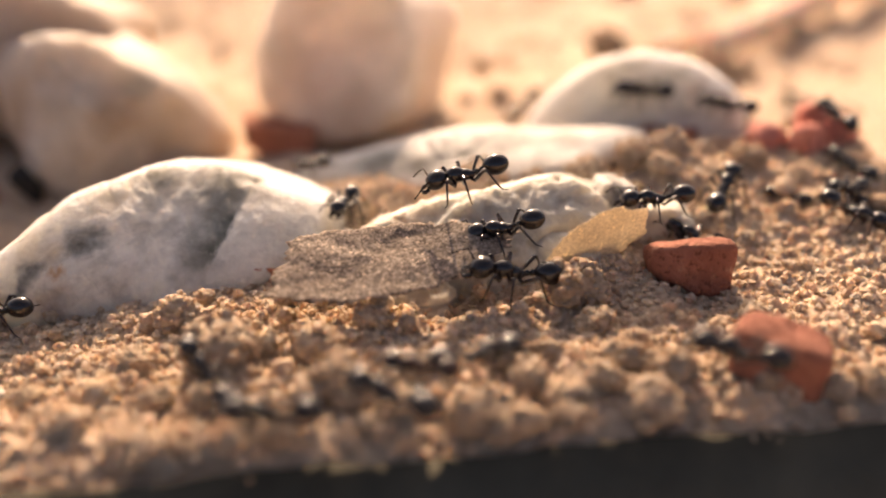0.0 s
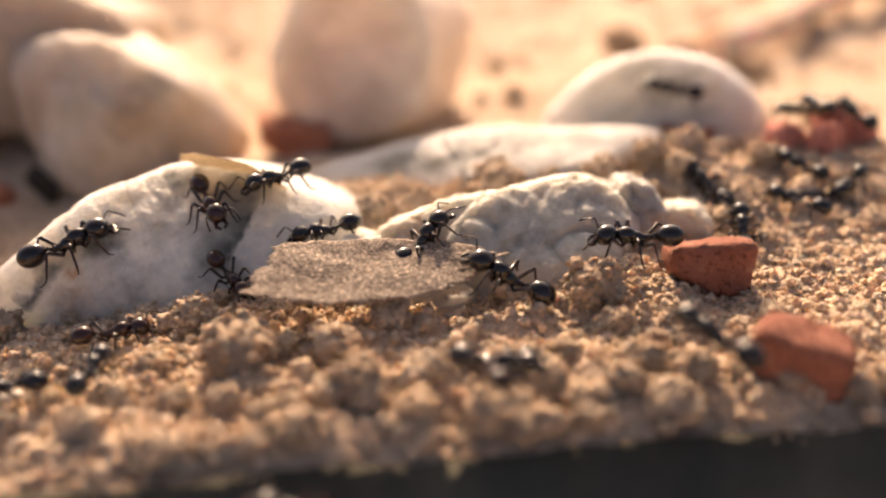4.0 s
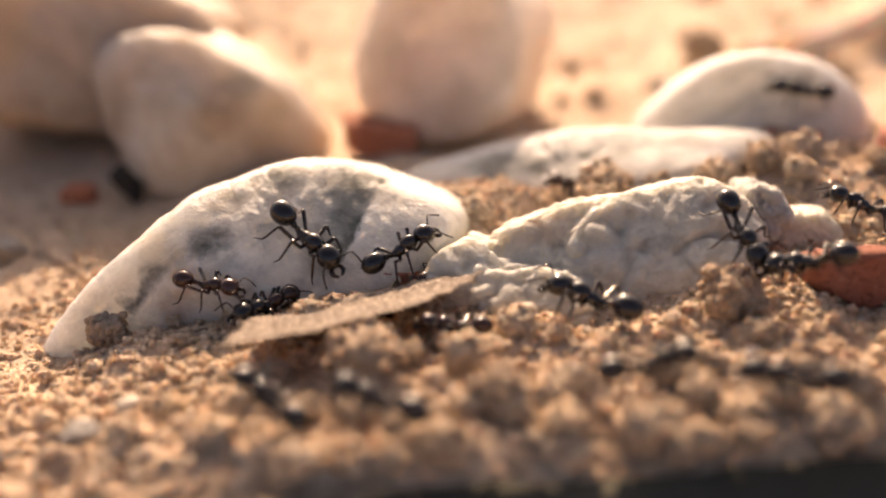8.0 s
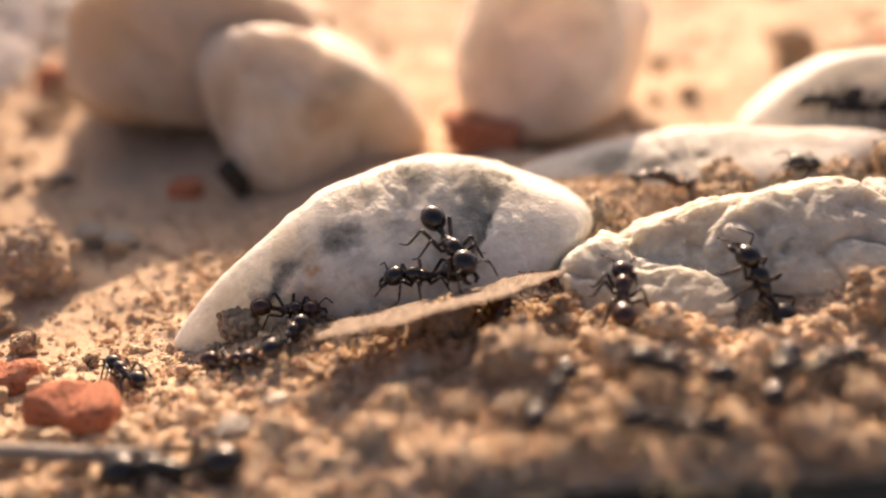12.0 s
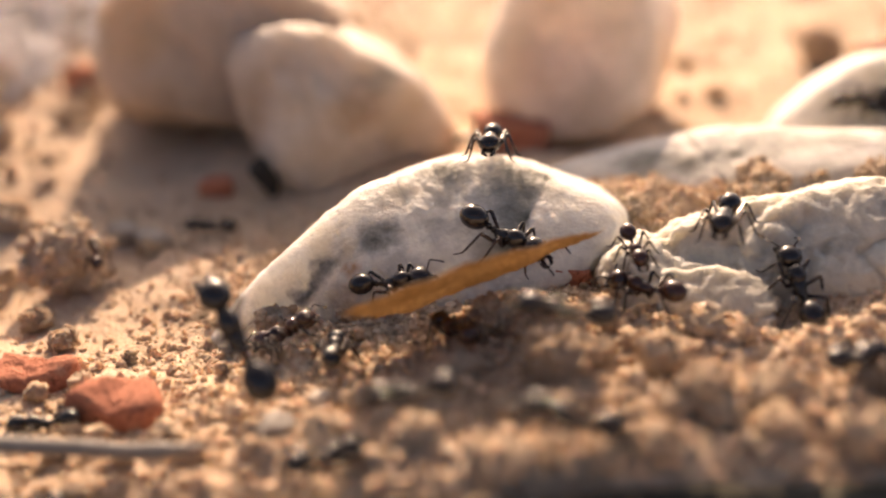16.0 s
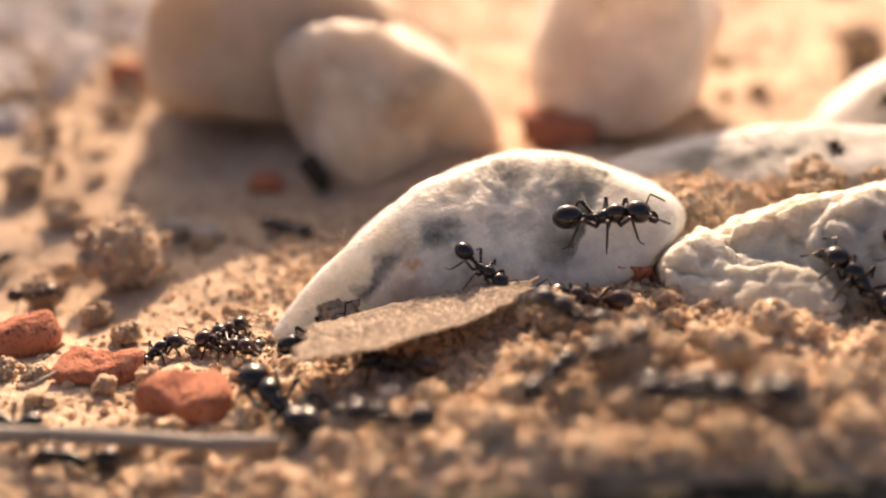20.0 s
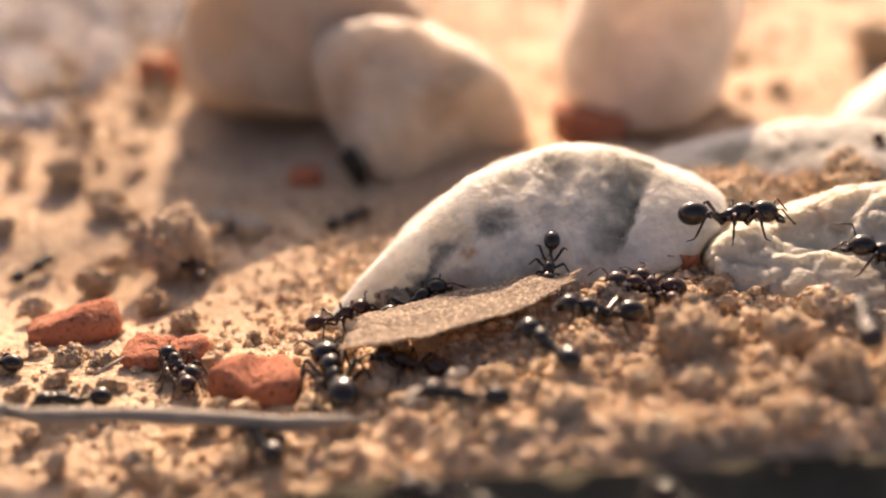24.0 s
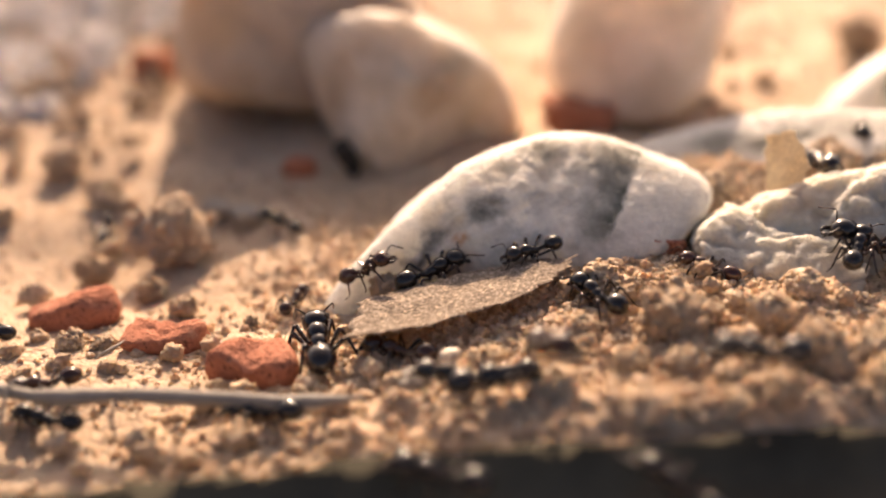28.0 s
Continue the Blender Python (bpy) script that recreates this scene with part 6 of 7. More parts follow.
    rows = path((0, 34.8, 93.3, 8.6, -8, -5, 158), (1, 34.8, 92.6, 8.7, -5, 6, 136), (2, 35, 92.6, 8.7, -4, -6, 176), (2.6, 35.3, 92.8, 8.7, -6, -3, -180), (3.2, 35.7, 92.9, 8.7, -9, 1, -175), (3.8, 36, 93.1, 8.7, -11, 5, -171), (4.4, 36.4, 93.3, 8.7, -13, 9, -167), (5, 36.7, 93.5, 8.7, -15, 14, -164), (5.5, 36.3, 95.3, 8.9, -16, 9, -161), (6, 36, 97.1, 9.9, -17, 4, -157), (6.4, 36.8, 96.9, 9.7, -17, 6, -167), (6.8, 37.5, 96.7, 9.4, -18, 7, -176), (7.2, 38.3, 96.4, 9.4, -20, 8, 175), (7.6, 39.1, 96.2, 9.3, -21, 9, 166), (8, 39.9, 96, 9.3, -22, 9, 156), (28, 39.9, 96, 9.3, -22, 9, 156))
    walk(ants[15], rows)
    gait(ants[15], rows, 15)
    rows = path((0, 53.5, 146.1, 3.1, -2, -1, 114), (0.33, 51.2, 139.6, 4.4, -4, 1, 111), (0.67, 48.8, 133.1, 6.2, -6, 2, 109), (1, 46.5, 126.6, 8, -8, 4, 106), (1.33, 44.2, 120.1, 9.8, -10, 5, 103), (1.67, 41.9, 113.6, 11.5, -12, 6, 101), (2, 39.6, 107.1, 13.8, -14, 7, 98), (28, 39.6, 107.1, 13.8, -14, 7, 98))
    walk(ants[16], rows)
    gait(ants[16], rows, 16)
    rows = path((0, 43.4, 105.4, 13.3, -2, -10, 108), (28, 43.4, 105.4, 13.3, -2, -10, 108))
    walk(ants[17], rows)
    gait(ants[17], rows, 17)
    rows = path((0, 43.2, 98.9, 9.9, 0, -15, 133), (1.67, 40.1, 98.2, 10.4, -2, -11, 131), (3.33, 37, 97.5, 10.3, -5, -8, 129), (5, 34, 96.8, 10.5, -8, -4, 127), (5.5, 34.3, 96.8, 10.4, -11, -2, 144), (6, 34.7, 96.9, 10.3, -14, 1, 162), (6.5, 35, 96.9, 10.2, -15, 4, 179), (7, 35.3, 96.9, 10.2, -16, 8, -164), (28, 35.3, 96.9, 10.2, -16, 8, -164))
    walk(ants[18], rows)
    gait(ants[18], rows, 18)
    rows = path((0, 40.4, 92.5, 9.9, -11, -8, -149), (2.5, 39.9, 93.7, 9.7, -6, 4, -141), (5, 39.3, 94.9, 9.4, 2, 16, -132), (6, 40.5, 94.3, 9.5, -10, 14, -147), (7, 41.6, 93.7, 9.1, -20, 10, -160), (28, 41.6, 93.7, 9.1, -20, 10, -160))
    walk(ants[19], rows)
    gait(ants[19], rows, 19)
    rows = path((0, 23.8, 114.4, 13.6, -55, 1, 169), (5, 25.9, 113.9, 13.7, -46, -8, 173), (8, 27.6, 113.8, 13.9, -56, -4, 172), (8.5, 24.7, 114.1, 12.2, -64, -1, 172), (9, 21.9, 114.4, 11.6, -72, 3, 172), (28, 21.9, 114.4, 11.6, -72, 3, 172))
    walk(ants[20], rows)
    gait(ants[20], rows, 20)
    rows = path((0, 33.5, 112.3, 12.5, -30, -6, 170), (1.25, 35, 111, 12.2, -15, -4, 177), (2.5, 36.4, 109.6, 12.5, -1, -3, -176), (3.75, 37.9, 108.3, 12.7, 14, -5, -170), (5, 39.3, 106.9, 13.5, 28, -8, -164), (8, 39.1, 106.8, 13.6, 17, -2, -179), (28, 39.1, 106.8, 13.6, 17, -2, -179))
    walk(ants[21], rows)
    gait(ants[21], rows, 21)
    rows = path((0, 21.7, 102.9, 10.7, -7, 9, 112), (2, 22.2, 103.2, 9.6, -4, 0, 133), (2.75, 24.4, 103.7, 9.8, -7, -1, 150), (3.5, 26.6, 104.1, 9.6, -9, -1, 168), (4.25, 28.8, 104.5, 9.6, -12, 0, -175), (5, 31, 104.9, 9.2, -14, 1, -158), (5.6, 27.1, 104.2, 9.4, -19, 1, -163), (6.2, 23.1, 103.4, 9, -23, 0, -168), (6.8, 19.2, 102.6, 8.5, -28, -1, -172), (7.4, 15.3, 101.9, 9.1, -32, -2, -176), (8, 11.3, 101.1, 8.8, -37, -4, 179), (8.5, 9.1, 101.9, 8.9, -43, -10, 163), (9, 6.8, 102.6, 9.7, -48, -17, 148), (10, 5.3, 102.9, 9.9, -30, -13, 172), (10.33, 2.2, 102.9, 8.4, -38, -6, 170), (10.67, -1, 102.9, 7.5, -46, 1, 168), (11, -4.2, 102.9, 7, -55, 8, 165), (11.25, -4.3, 101.9, 8.2, -35, 12, 170), (11.5, -4.4, 101, 7.9, -15, 13, 176), (11.75, -4.5, 100, 7.9, 5, 13, -177), (12, -4.6, 99.1, 8.4, 25, 10, -171), (12.2, -4.7, 98.1, 8.7, 18, 7, -175), (12.4, -4.8, 97.2, 8.9, 13, 4, -178), (12.6, -4.8, 96.3, 9, 7, 0, 179), (12.8, -4.9, 95.3, 8.8, 1, -4, 177), (13, -5, 94.4, 9, -4, -8, 175), (14, -0.8, 96.8, 8.5, -18, -5, 173), (15, 3.4, 99.3, 8.5, -32, -3, 172), (16, 7.6, 101.8, 9, -46, 0, 169), (17, 7.9, 101.8, 9.2, -35, -26, 141), (18, 8.2, 101.9, 9.3, -7, -41, 99), (19, 7.3, 102, 9.2, -28, -36, 118), (20, 7.3, 102.1, 9.6, -20, -22, 112), (22, 8.2, 101.9, 9.5, -5, -37, 104), (28, 8.2, 101.9, 9.5, -5, -37, 104))
    walk(ants[22], rows)
    gait(ants[22], rows, 22)
    rows = path((0, 2.3, 58.4, 11, -13, -4, 10), (1, 2.2, 58.3, 11.2, -13, -12, -4), (2, 2.4, 57.2, 11.8, -5, -23, -24), (5, 2.1, 58.4, 10.3, 2, 1, -19), (6, 2.2, 58, 11.4, -6, -14, -9), (7, 2.3, 58.7, 11.1, 8, -5, 9), (8, 2.1, 58.6, 11.2, 0, -18, -6), (9, 2.2, 58.8, 11.2, 8, -5, 7), (10, 1.9, 58.6, 11.4, 2, -18, -13), (12, 1.8, 58.3, 11.6, -4, -3, 14), (13, 1.4, 58, 11.8, -12, -10, 6), (14.5, 2.2, 60.5, 10.3, 0, 5, 21), (16, 3.1, 63.5, 9, 17, 15, 40), (18, 3, 64.5, 8.6, 16, 9, 40), (19, 3, 64.7, 8.5, 22, 10, 36), (28, 3, 64.7, 8.5, 22, 10, 36))
    walk(ants[23], rows)
    gait(ants[23], rows, 23)
    rows = path((0, -16.1, 57.8, 9.8, -16, -29, 134), (0.25, -17.5, 58.4, 8.9, -16, -19, 146), (0.5, -18.9, 59, 8.7, -14, -10, 158), (0.75, -20.4, 59.6, 8.4, -10, -1, 170), (1, -21.8, 60.2, 7.8, -5, 7, -177), (1.2, -22.6, 59.4, 8.6, -6, 8, 179), (1.4, -23.4, 58.6, 8.4, -7, 9, 175), (1.6, -24.2, 57.8, 9, -8, 9, 171), (1.8, -25, 57, 9.1, -9, 10, 167), (2, -25.8, 56.2, 9.3, -10, 11, 163), (2.1, -26.6, 56.5, 8.6, -7, 7, 170), (2.2, -27.4, 56.7, 8.8, -4, 3, 177), (2.3, -28.1, 56.9, 8.1, -2, -1, -177), (2.4, -28.9, 57.1, 7.9, 0, -5, -171), (2.5, -29.6, 57.3, 8.1, 2, -10, -165), (3.75, -33.1, 61.4, 6.8, 3, 0, -172), (5, -36.6, 62.7, 4.3, 4, 10, -179), (5.67, -40.5, 63.1, 3.6, 1, 4, -170), (6.33, -44.4, 63.6, 3.3, -2, -2, -160), (7, -48.4, 64, 3.6, -6, -7, -150), (8.25, -55.8, 64.5, 2.4, -5, -5, -154), (9.5, -63.2, 65, 1.8, -4, -3, -157), (10.75, -70.6, 65.5, 1.3, -3, 0, -161), (12, -78, 66, 0.7, -3, 3, -165), (28, -78, 66, 0.7, -3, 3, -165))
    walk(ants[24], rows)
    gait(ants[24], rows, 24)
    rows = path((0, -10.6, 51.6, 11, -39, -7, -169), (0.5, -13.2, 53.2, 10, -23, -9, -174), (1, -15.7, 54.9, 8.7, -8, -10, -179), (1.5, -18.7, 53.3, 10.9, -5, -1, -178), (2, -21.7, 51.7, 10.1, -1, 9, -176), (3, -24.5, 56.9, 8.5, -3, 6, 135), (4, -27.2, 62.3, 7.3, -2, 4, 86), (5, -30, 70.4, 5, 1, 3, 37), (5.5, -28.8, 66.8, 5.7, -9, 1, 87), (6, -27.5, 62, 6.6, -18, 7, 136), (6.5, -25.3, 60.3, 8.9, 2, -3, 97), (7, -23, 58.5, 8.3, 23, 1, 57), (7.5, -22.7, 58.6, 8.1, 13, -15, 101), (8, -22.5, 58.7, 8, -6, -19, 150), (8.5, -23.7, 57.5, 8.5, -14, -11, 138), (9, -25, 56.3, 9.3, -23, -4, 125), (9.5, -21.2, 55.6, 9.2, -21, -6, 150), (10, -17.5, 54.9, 10.1, -19, -8, 174), (10.5, -15.2, 54.3, 9.4, 2, -32, 99), (11, -13, 53.7, 9.7, 31, -17, 19), (11.5, -13.8, 55.3, 11, 13, -17, 41), (12, -14.7, 56.8, 9.6, -3, -11, 62), (12.5, -18.6, 58.6, 10.1, -2, -5, 56), (13, -22.5, 60.3, 9.2, -2, 1, 51), (14.5, -24.4, 58.1, 9.7, -5, 13, 107), (16, -26.3, 55.9, 9.9, 5, 22, 167), (16.2, -26.3, 55.2, 10, 5, 19, 171), (16.4, -26.3, 54.4, 10.2, 4, 17, 175), (16.6, -26.3, 53.6, 9.8, 2, 14, 178), (16.8, -26.2, 52.9, 9.4, 1, 12, -178), (17, -26.2, 52.1, 10, 0, 10, -174), (17.5, -25.1, 54.7, 9.5, -15, 5, -168), (18, -24.1, 57.3, 8.4, -29, 3, -161), (18.33, -25.3, 58.9, 9.7, -28, -11, 140), (18.67, -26.5, 60.5, 7.9, -15, -17, 79), (19, -27.7, 62.3, 6.9, -4, -8, 18), (19.5, -25.2, 61.2, 8.9, -7, -4, 39), (20, -22.6, 60.3, 8, -9, 1, 59), (20.33, -20.1, 58, 10.1, -6, 3, 105), (20.67, -17.7, 55.8, 9.5, -3, 3, 151), (21, -15.2, 53.5, 10.4, 0, 1, -163), (21.25, -16.6, 52.8, 9.8, -8, 2, 172), (21.5, -17.9, 52, 10.8, -15, 0, 147), (21.75, -19.3, 51.3, 10.6, -21, -5, 122), (22, -20.7, 53.5, 8.5, -24, -11, 98), (23, -19.6, 50.8, 6, -31, -19, 126), (24, -18.5, 48, 4.5, -42, -23, 157), (28, -18.5, 48, 4.5, -42, -23, 157))
    walk(ants[25], rows)
    gait(ants[25], rows, 25)
    rows = path((0, 19.4, 55.9, 12.7, -19, -11, 175), (0.5, 22.6, 56.1, 11.6, 3, -35, 109), (1, 25.8, 56.3, 11.4, 36, -23, 36), (1.33, 27.1, 59.6, 12.6, 19, -22, 51), (1.67, 28.3, 63.5, 9.9, 3, -17, 65), (2, 29.5, 69.1, 8.8, -11, -8, 77), (3, 23.4, 63, 9.8, -11, -11, 107), (4, 17.3, 59, 12, -14, -14, 138), (5, 11.2, 55.3, 10.9, -17, -15, 169), (5.5, 7.9, 55.2, 11.2, -26, 0, 137), (6, 4.7, 55, 10.4, -41, 7, 103), (7, 7.7, 55.8, 11.6, -30, 8, 136), (8, 10.7, 56.5, 11.7, -20, 2, 168), (8.5, 8.1, 57.2, 10.9, -20, -3, 132), (9, 5.6, 57.9, 11.2, -17, -6, 95), (10, 4, 58.2, 11.8, -21, 2, 126), (11, 2.3, 58.5, 11.1, -20, 11, 157), (11.33, -0.7, 57.9, 11.7, -25, 5, 162), (11.67, -3.8, 57.3, 11.2, -32, -1, 168), (12, -6.8, 56.7, 12, -39, -7, 175), (12.33, -10.9, 56.8, 10.8, -34, -2, 167), (12.67, -15.1, 56.9, 10.2, -29, 3, 160), (13, -19.2, 56.9, 10.1, -24, 8, 153), (13.6, -18.6, 56.4, 10.3, -20, 4, 161), (14.2, -18.1, 55.8, 9.4, -16, -2, 169), (14.8, -17.5, 55.3, 9.3, -14, -7, 176), (15.4, -17, 54.7, 9.3, -11, -13, -177), (16, -16.4, 54.1, 9.7, -10, -19, -170), (16.2, -17, 54.2, 9.3, -9, -15, 180), (16.4, -17.5, 54.2, 9.5, -9, -10, 169), (16.6, -18, 54.3, 9.6, -9, -6, 159), (16.8, -18.6, 54.3, 10.9, -10, -2, 149), (17, -19.1, 54.3, 10.4, -12, 2, 139), (17.5, -17.4, 53.9, 9.5, -6, -3, 140), (18, -15.6, 53.5, 8.7, 1, -8, 141), (18.4, -15.4, 53.7, 9.2, 0, -7, 150), (18.8, -15.1, 53.9, 9.2, 0, -6, 160), (19.2, -14.8, 54.1, 9.6, -1, -5, 170), (19.6, -14.6, 54.2, 10, -1, -5, -180), (20, -14.3, 54.4, 11, -1, -4, -170), (20.33, -15.3, 55.4, 10.2, 15, -8, 140), (20.67, -16.3, 56.4, 10, 29, 2, 91), (21, -17.3, 57.4, 10.3, 31, 19, 43), (21.33, -18.8, 60.5, 10.7, 19, 6, 71), (21.67, -20.4, 64.7, 8.2, 2, 1, 102), (22, -22, 69.6, 7.2, -16, 6, 132), (25, -23.2, 69.4, 6.7, 11, -4, 178), (26, -22.9, 70.3, 6.1, -6, 13, 137), (27, -22.7, 71, 5.8, -31, -3, 137), (28, -22.3, 69.8, 6.6, -33, 3, 123))
    walk(ants[26], rows)
    gait(ants[26], rows, 26)
    rows = path((0, -3.2, 53.4, 11, -14, -2, 149), (0.67, -4.4, 51.1, 9.8, -24, -10, 159), (1.33, -5.6, 51.7, 5.8, -36, -16, 170), (2, -6.9, 49.4, 4.8, -50, -20, -177), (3.5, -9, 49.5, 4.5, -49, -18, -179), (5, -11.1, 49.5, 5.2, -49, -16, 179), (5.67, -11, 52.7, 6.3, -34, -14, 170), (6.33, -10.8, 53.1, 11.5, -20, -9, 163), (7, -10.7, 56.3, 9.3, -6, -3, 157), (7.5, -12.8, 56.5, 10.7, -9, -3, 157), (8, -15, 56.7, 9.4, -11, -4, 157), (8.5, -19.4, 56.7, 10.6, -10, 11, 139), (9, -23.8, 56.7, 10.2, -13, 25, 120), (9.5, -23.5, 57.1, 9.4, 6, 16, 89), (10, -23.2, 57.5, 8.7, 27, 18, 58), (10.33, -19.4, 55.6, 9, 22, 5, 97), (10.67, -15.5, 53.7, 9.8, 10, -3, 136), (11, -11.7, 51.9, 11.1, -4, -1, 176), (11.33, -7.6, 54.9, 9.9, -3, -4, 140), (11.67, -3.6, 57.9, 10.9, 0, -6, 103), (12, 0.5, 60.9, 9, 3, -6, 66), (12.33, -3.7, 60.4, 11.7, -7, -12, 95), (12.67, -7.9, 59.9, 12.2, -20, -12, 126), (13, -12.1, 59.4, 8.9, -30, -6, 156), (14.5, -14.3, 60.9, 11.2, -25, -4, 166), (16, -16.6, 62.6, 12.4, -20, -4, 177), (16.5, -17.7, 67.8, 9.5, -10, -1, 160), (17, -18.8, 71.4, 7.3, -1, 4, 144), (18, -19.6, 73.4, 6.5, -13, -21, 122), (19, -19.5, 72.9, 6.8, 3, -12, 107), (19.25, -19.9, 71.6, 6.8, 6, -14, 127), (19.5, -20.2, 70.4, 7.3, 9, -17, 148), (19.75, -20.6, 69.1, 7.9, 10, -21, 169), (20, -20.9, 66.9, 9.4, 9, -25, -170), (20.33, -20.7, 66.1, 8.5, 6, -13, 146), (20.67, -20.5, 65, 8.1, -5, -7, 102), (21, -20.3, 64, 8.4, -17, -10, 58), (21.5, -22.2, 61.6, 8.8, -16, -2, 92), (22, -24, 60, 9.9, -11, 4, 125), (23.5, -26.3, 62, 7.9, -17, 1, 126), (25, -28.6, 65.2, 6.2, -23, -2, 126), (26, -28.5, 65, 6.3, -24, 0, 122), (27, -28.7, 65.2, 6.2, -23, 0, 130), (27.33, -29.3, 60.6, 6.7, -19, -5, 92), (27.67, -29.9, 57.4, 7.8, -13, -6, 54), (28, -30.5, 57.1, 6.3, -8, -3, 15))
    walk(ants[27], rows)
    gait(ants[27], rows, 27)
    rows = path((0, 24.5, 51.6, 0.7, -50, -3, -177), (3.33, 17.2, 51.3, 1.7, -50, -2, -177), (6.67, 9.8, 51.1, 3.3, -49, -2, -177), (10, 2.4, 50.8, 5.3, -49, -1, -176), (10.4, 0.4, 52.1, 6.6, -38, -1, -178), (10.8, -1.5, 53.4, 8.8, -27, -1, 179), (11.2, -3.5, 51.8, 9.2, -15, 0, 177), (11.6, -5.4, 53.1, 11.1, -4, 1, 175), (12, -7.4, 54.4, 9.4, 7, 2, 173), (13, -7.2, 55.1, 9, -7, 15, 159), (14, -15.4, 53.7, 9.2, -9, 18, 124), (15, -23.5, 52.4, 8.6, -12, 19, 89), (16, -31.7, 54, 6.1, -15, 19, 53), (16.5, -32.4, 55, 6.2, -4, 11, 43), (17, -33.1, 56, 5.4, 8, 6, 31), (17.5, -37, 56.9, 3.8, 6, -5, 16), (18, -40.9, 57.8, 3.3, 7, -17, 0), (19, -39.5, 59.2, 3.6, 3, -8, 10), (20, -38.1, 60.7, 3.7, 0, 1, 19), (20.67, -36.6, 56.2, 3.7, -9, -18, 67), (21.33, -35.1, 51.8, 4.5, -32, -22, 122), (22, -33.6, 47.3, 5.4, -49, -8, 173), (28, -33.6, 47.3, 5.4, -49, -8, 173))
    walk(ants[28], rows)
    gait(ants[28], rows, 28)
    rows = path((0, -26, 100.3, 6.1, -2, 18, 89), (3.88, -26.6, 100.3, 5.9, 5, 21, 118), (7.75, -27.2, 100.3, 5.6, 14, 20, 148), (11.62, -27.7, 100.3, 5.4, 20, 15, 176), (15.5, -28.3, 100.3, 5.1, 23, 8, -157), (15.6, -28.2, 106.1, 4.4, 19, 8, -162), (15.7, -28.1, 111.9, 3.7, 14, 7, -167), (15.8, -28, 117.7, 4.3, 9, 6, -173), (15.9, -27.9, 123.6, 3, 5, 4, -178), (16, -27.8, 129.4, 2.2, 0, 2, 177), (16.17, -28.2, 121.4, 3.3, -4, 4, -172), (16.33, -28.5, 113.5, 4.9, -9, 6, -161), (16.5, -28.8, 105.6, 6.5, -13, 10, -150), (16.67, -29.1, 97.7, 8.1, -16, 14, -140), (16.83, -29.4, 89.8, 13.6, -19, 18, -129), (17, -29.7, 81.9, 11.8, -21, 23, -118), (18, -29.3, 80.6, 10.7, -9, 41, -109), (18.33, -32.5, 82.1, 12.4, 15, 27, -101), (18.67, -35.7, 83.7, 12, 35, 12, -101), (19, -38.8, 85.3, 7.7, 54, -2, -105), (19.33, -42.3, 82.3, 5.1, 38, -6, -77), (19.67, -45.8, 79.3, 2.3, 22, -2, -49), (20, -49.3, 76.3, 0.4, 9, 9, -23), (21, -49.5, 73.1, 1.1, 4, 1, 10), (22, -49.6, 69.9, 1.4, -5, -2, 43), (23, -53.4, 68.9, 1.2, -5, -1, 90), (24, -57.2, 67.8, 1.4, -4, 0, 137), (25, -61, 66.8, 2.2, -3, 0, -176), (25.67, -65.9, 68.1, 1.1, 3, 0, -177), (26.33, -70.8, 69.3, 0.9, 8, 1, -177), (27, -75.8, 70.6, 0.5, 14, 1, -177), (28, -75.8, 70.6, 0.5, 14, 1, -177))
    walk(ants[29], rows)
    gait(ants[29], rows, 29)
    rows = path((0, -21.5, 101.2, 5.8, -27, -15, 37), (5.47, -26.5, 100, 5.9, -24, 13, 85), (10.93, -31.4, 98.7, 4.2, 2, 28, 141), (16.4, -36.4, 97.4, 4, 29, 16, -161), (16.6, -39.2, 98.3, 3, 26, 7, -131), (16.8, -42, 99.1, 2.3, 18, 2, -101), (17, -44.9, 100, 1.4, 9, 1, -70), (17.33, -40.8, 92.5, 4.7, 19, 16, -56), (17.67, -36.7, 84.9, 11.1, 35, 28, -39), (18, -32.5, 77.3, 7.8, 55, 35, -16), (19, -31.7, 77.3, 7.6, 29, 30, -47), (19.5, -30, 77.4, 7.2, 31, 30, -38), (20, -28.2, 77.6, 7.7, 34, 29, -30), (21, -29.4, 77.4, 7.8, 6, 47, -86), (22, -29.3, 77.8, 8.3, 32, 21, -24), (23.5, -27.7, 77.8, 7.2, 6, 38, -70), (25, -26.2, 77.8, 7.1, -29, 31, -123), (26, -26.4, 77.8, 7.3, -16, 37, -109), (27, -27.5, 77.5, 7.3, -38, 16, -142), (28, -27.5, 77.5, 6.9, -45, 6, -152))
    walk(ants[30], rows)
    gait(ants[30], rows, 30)
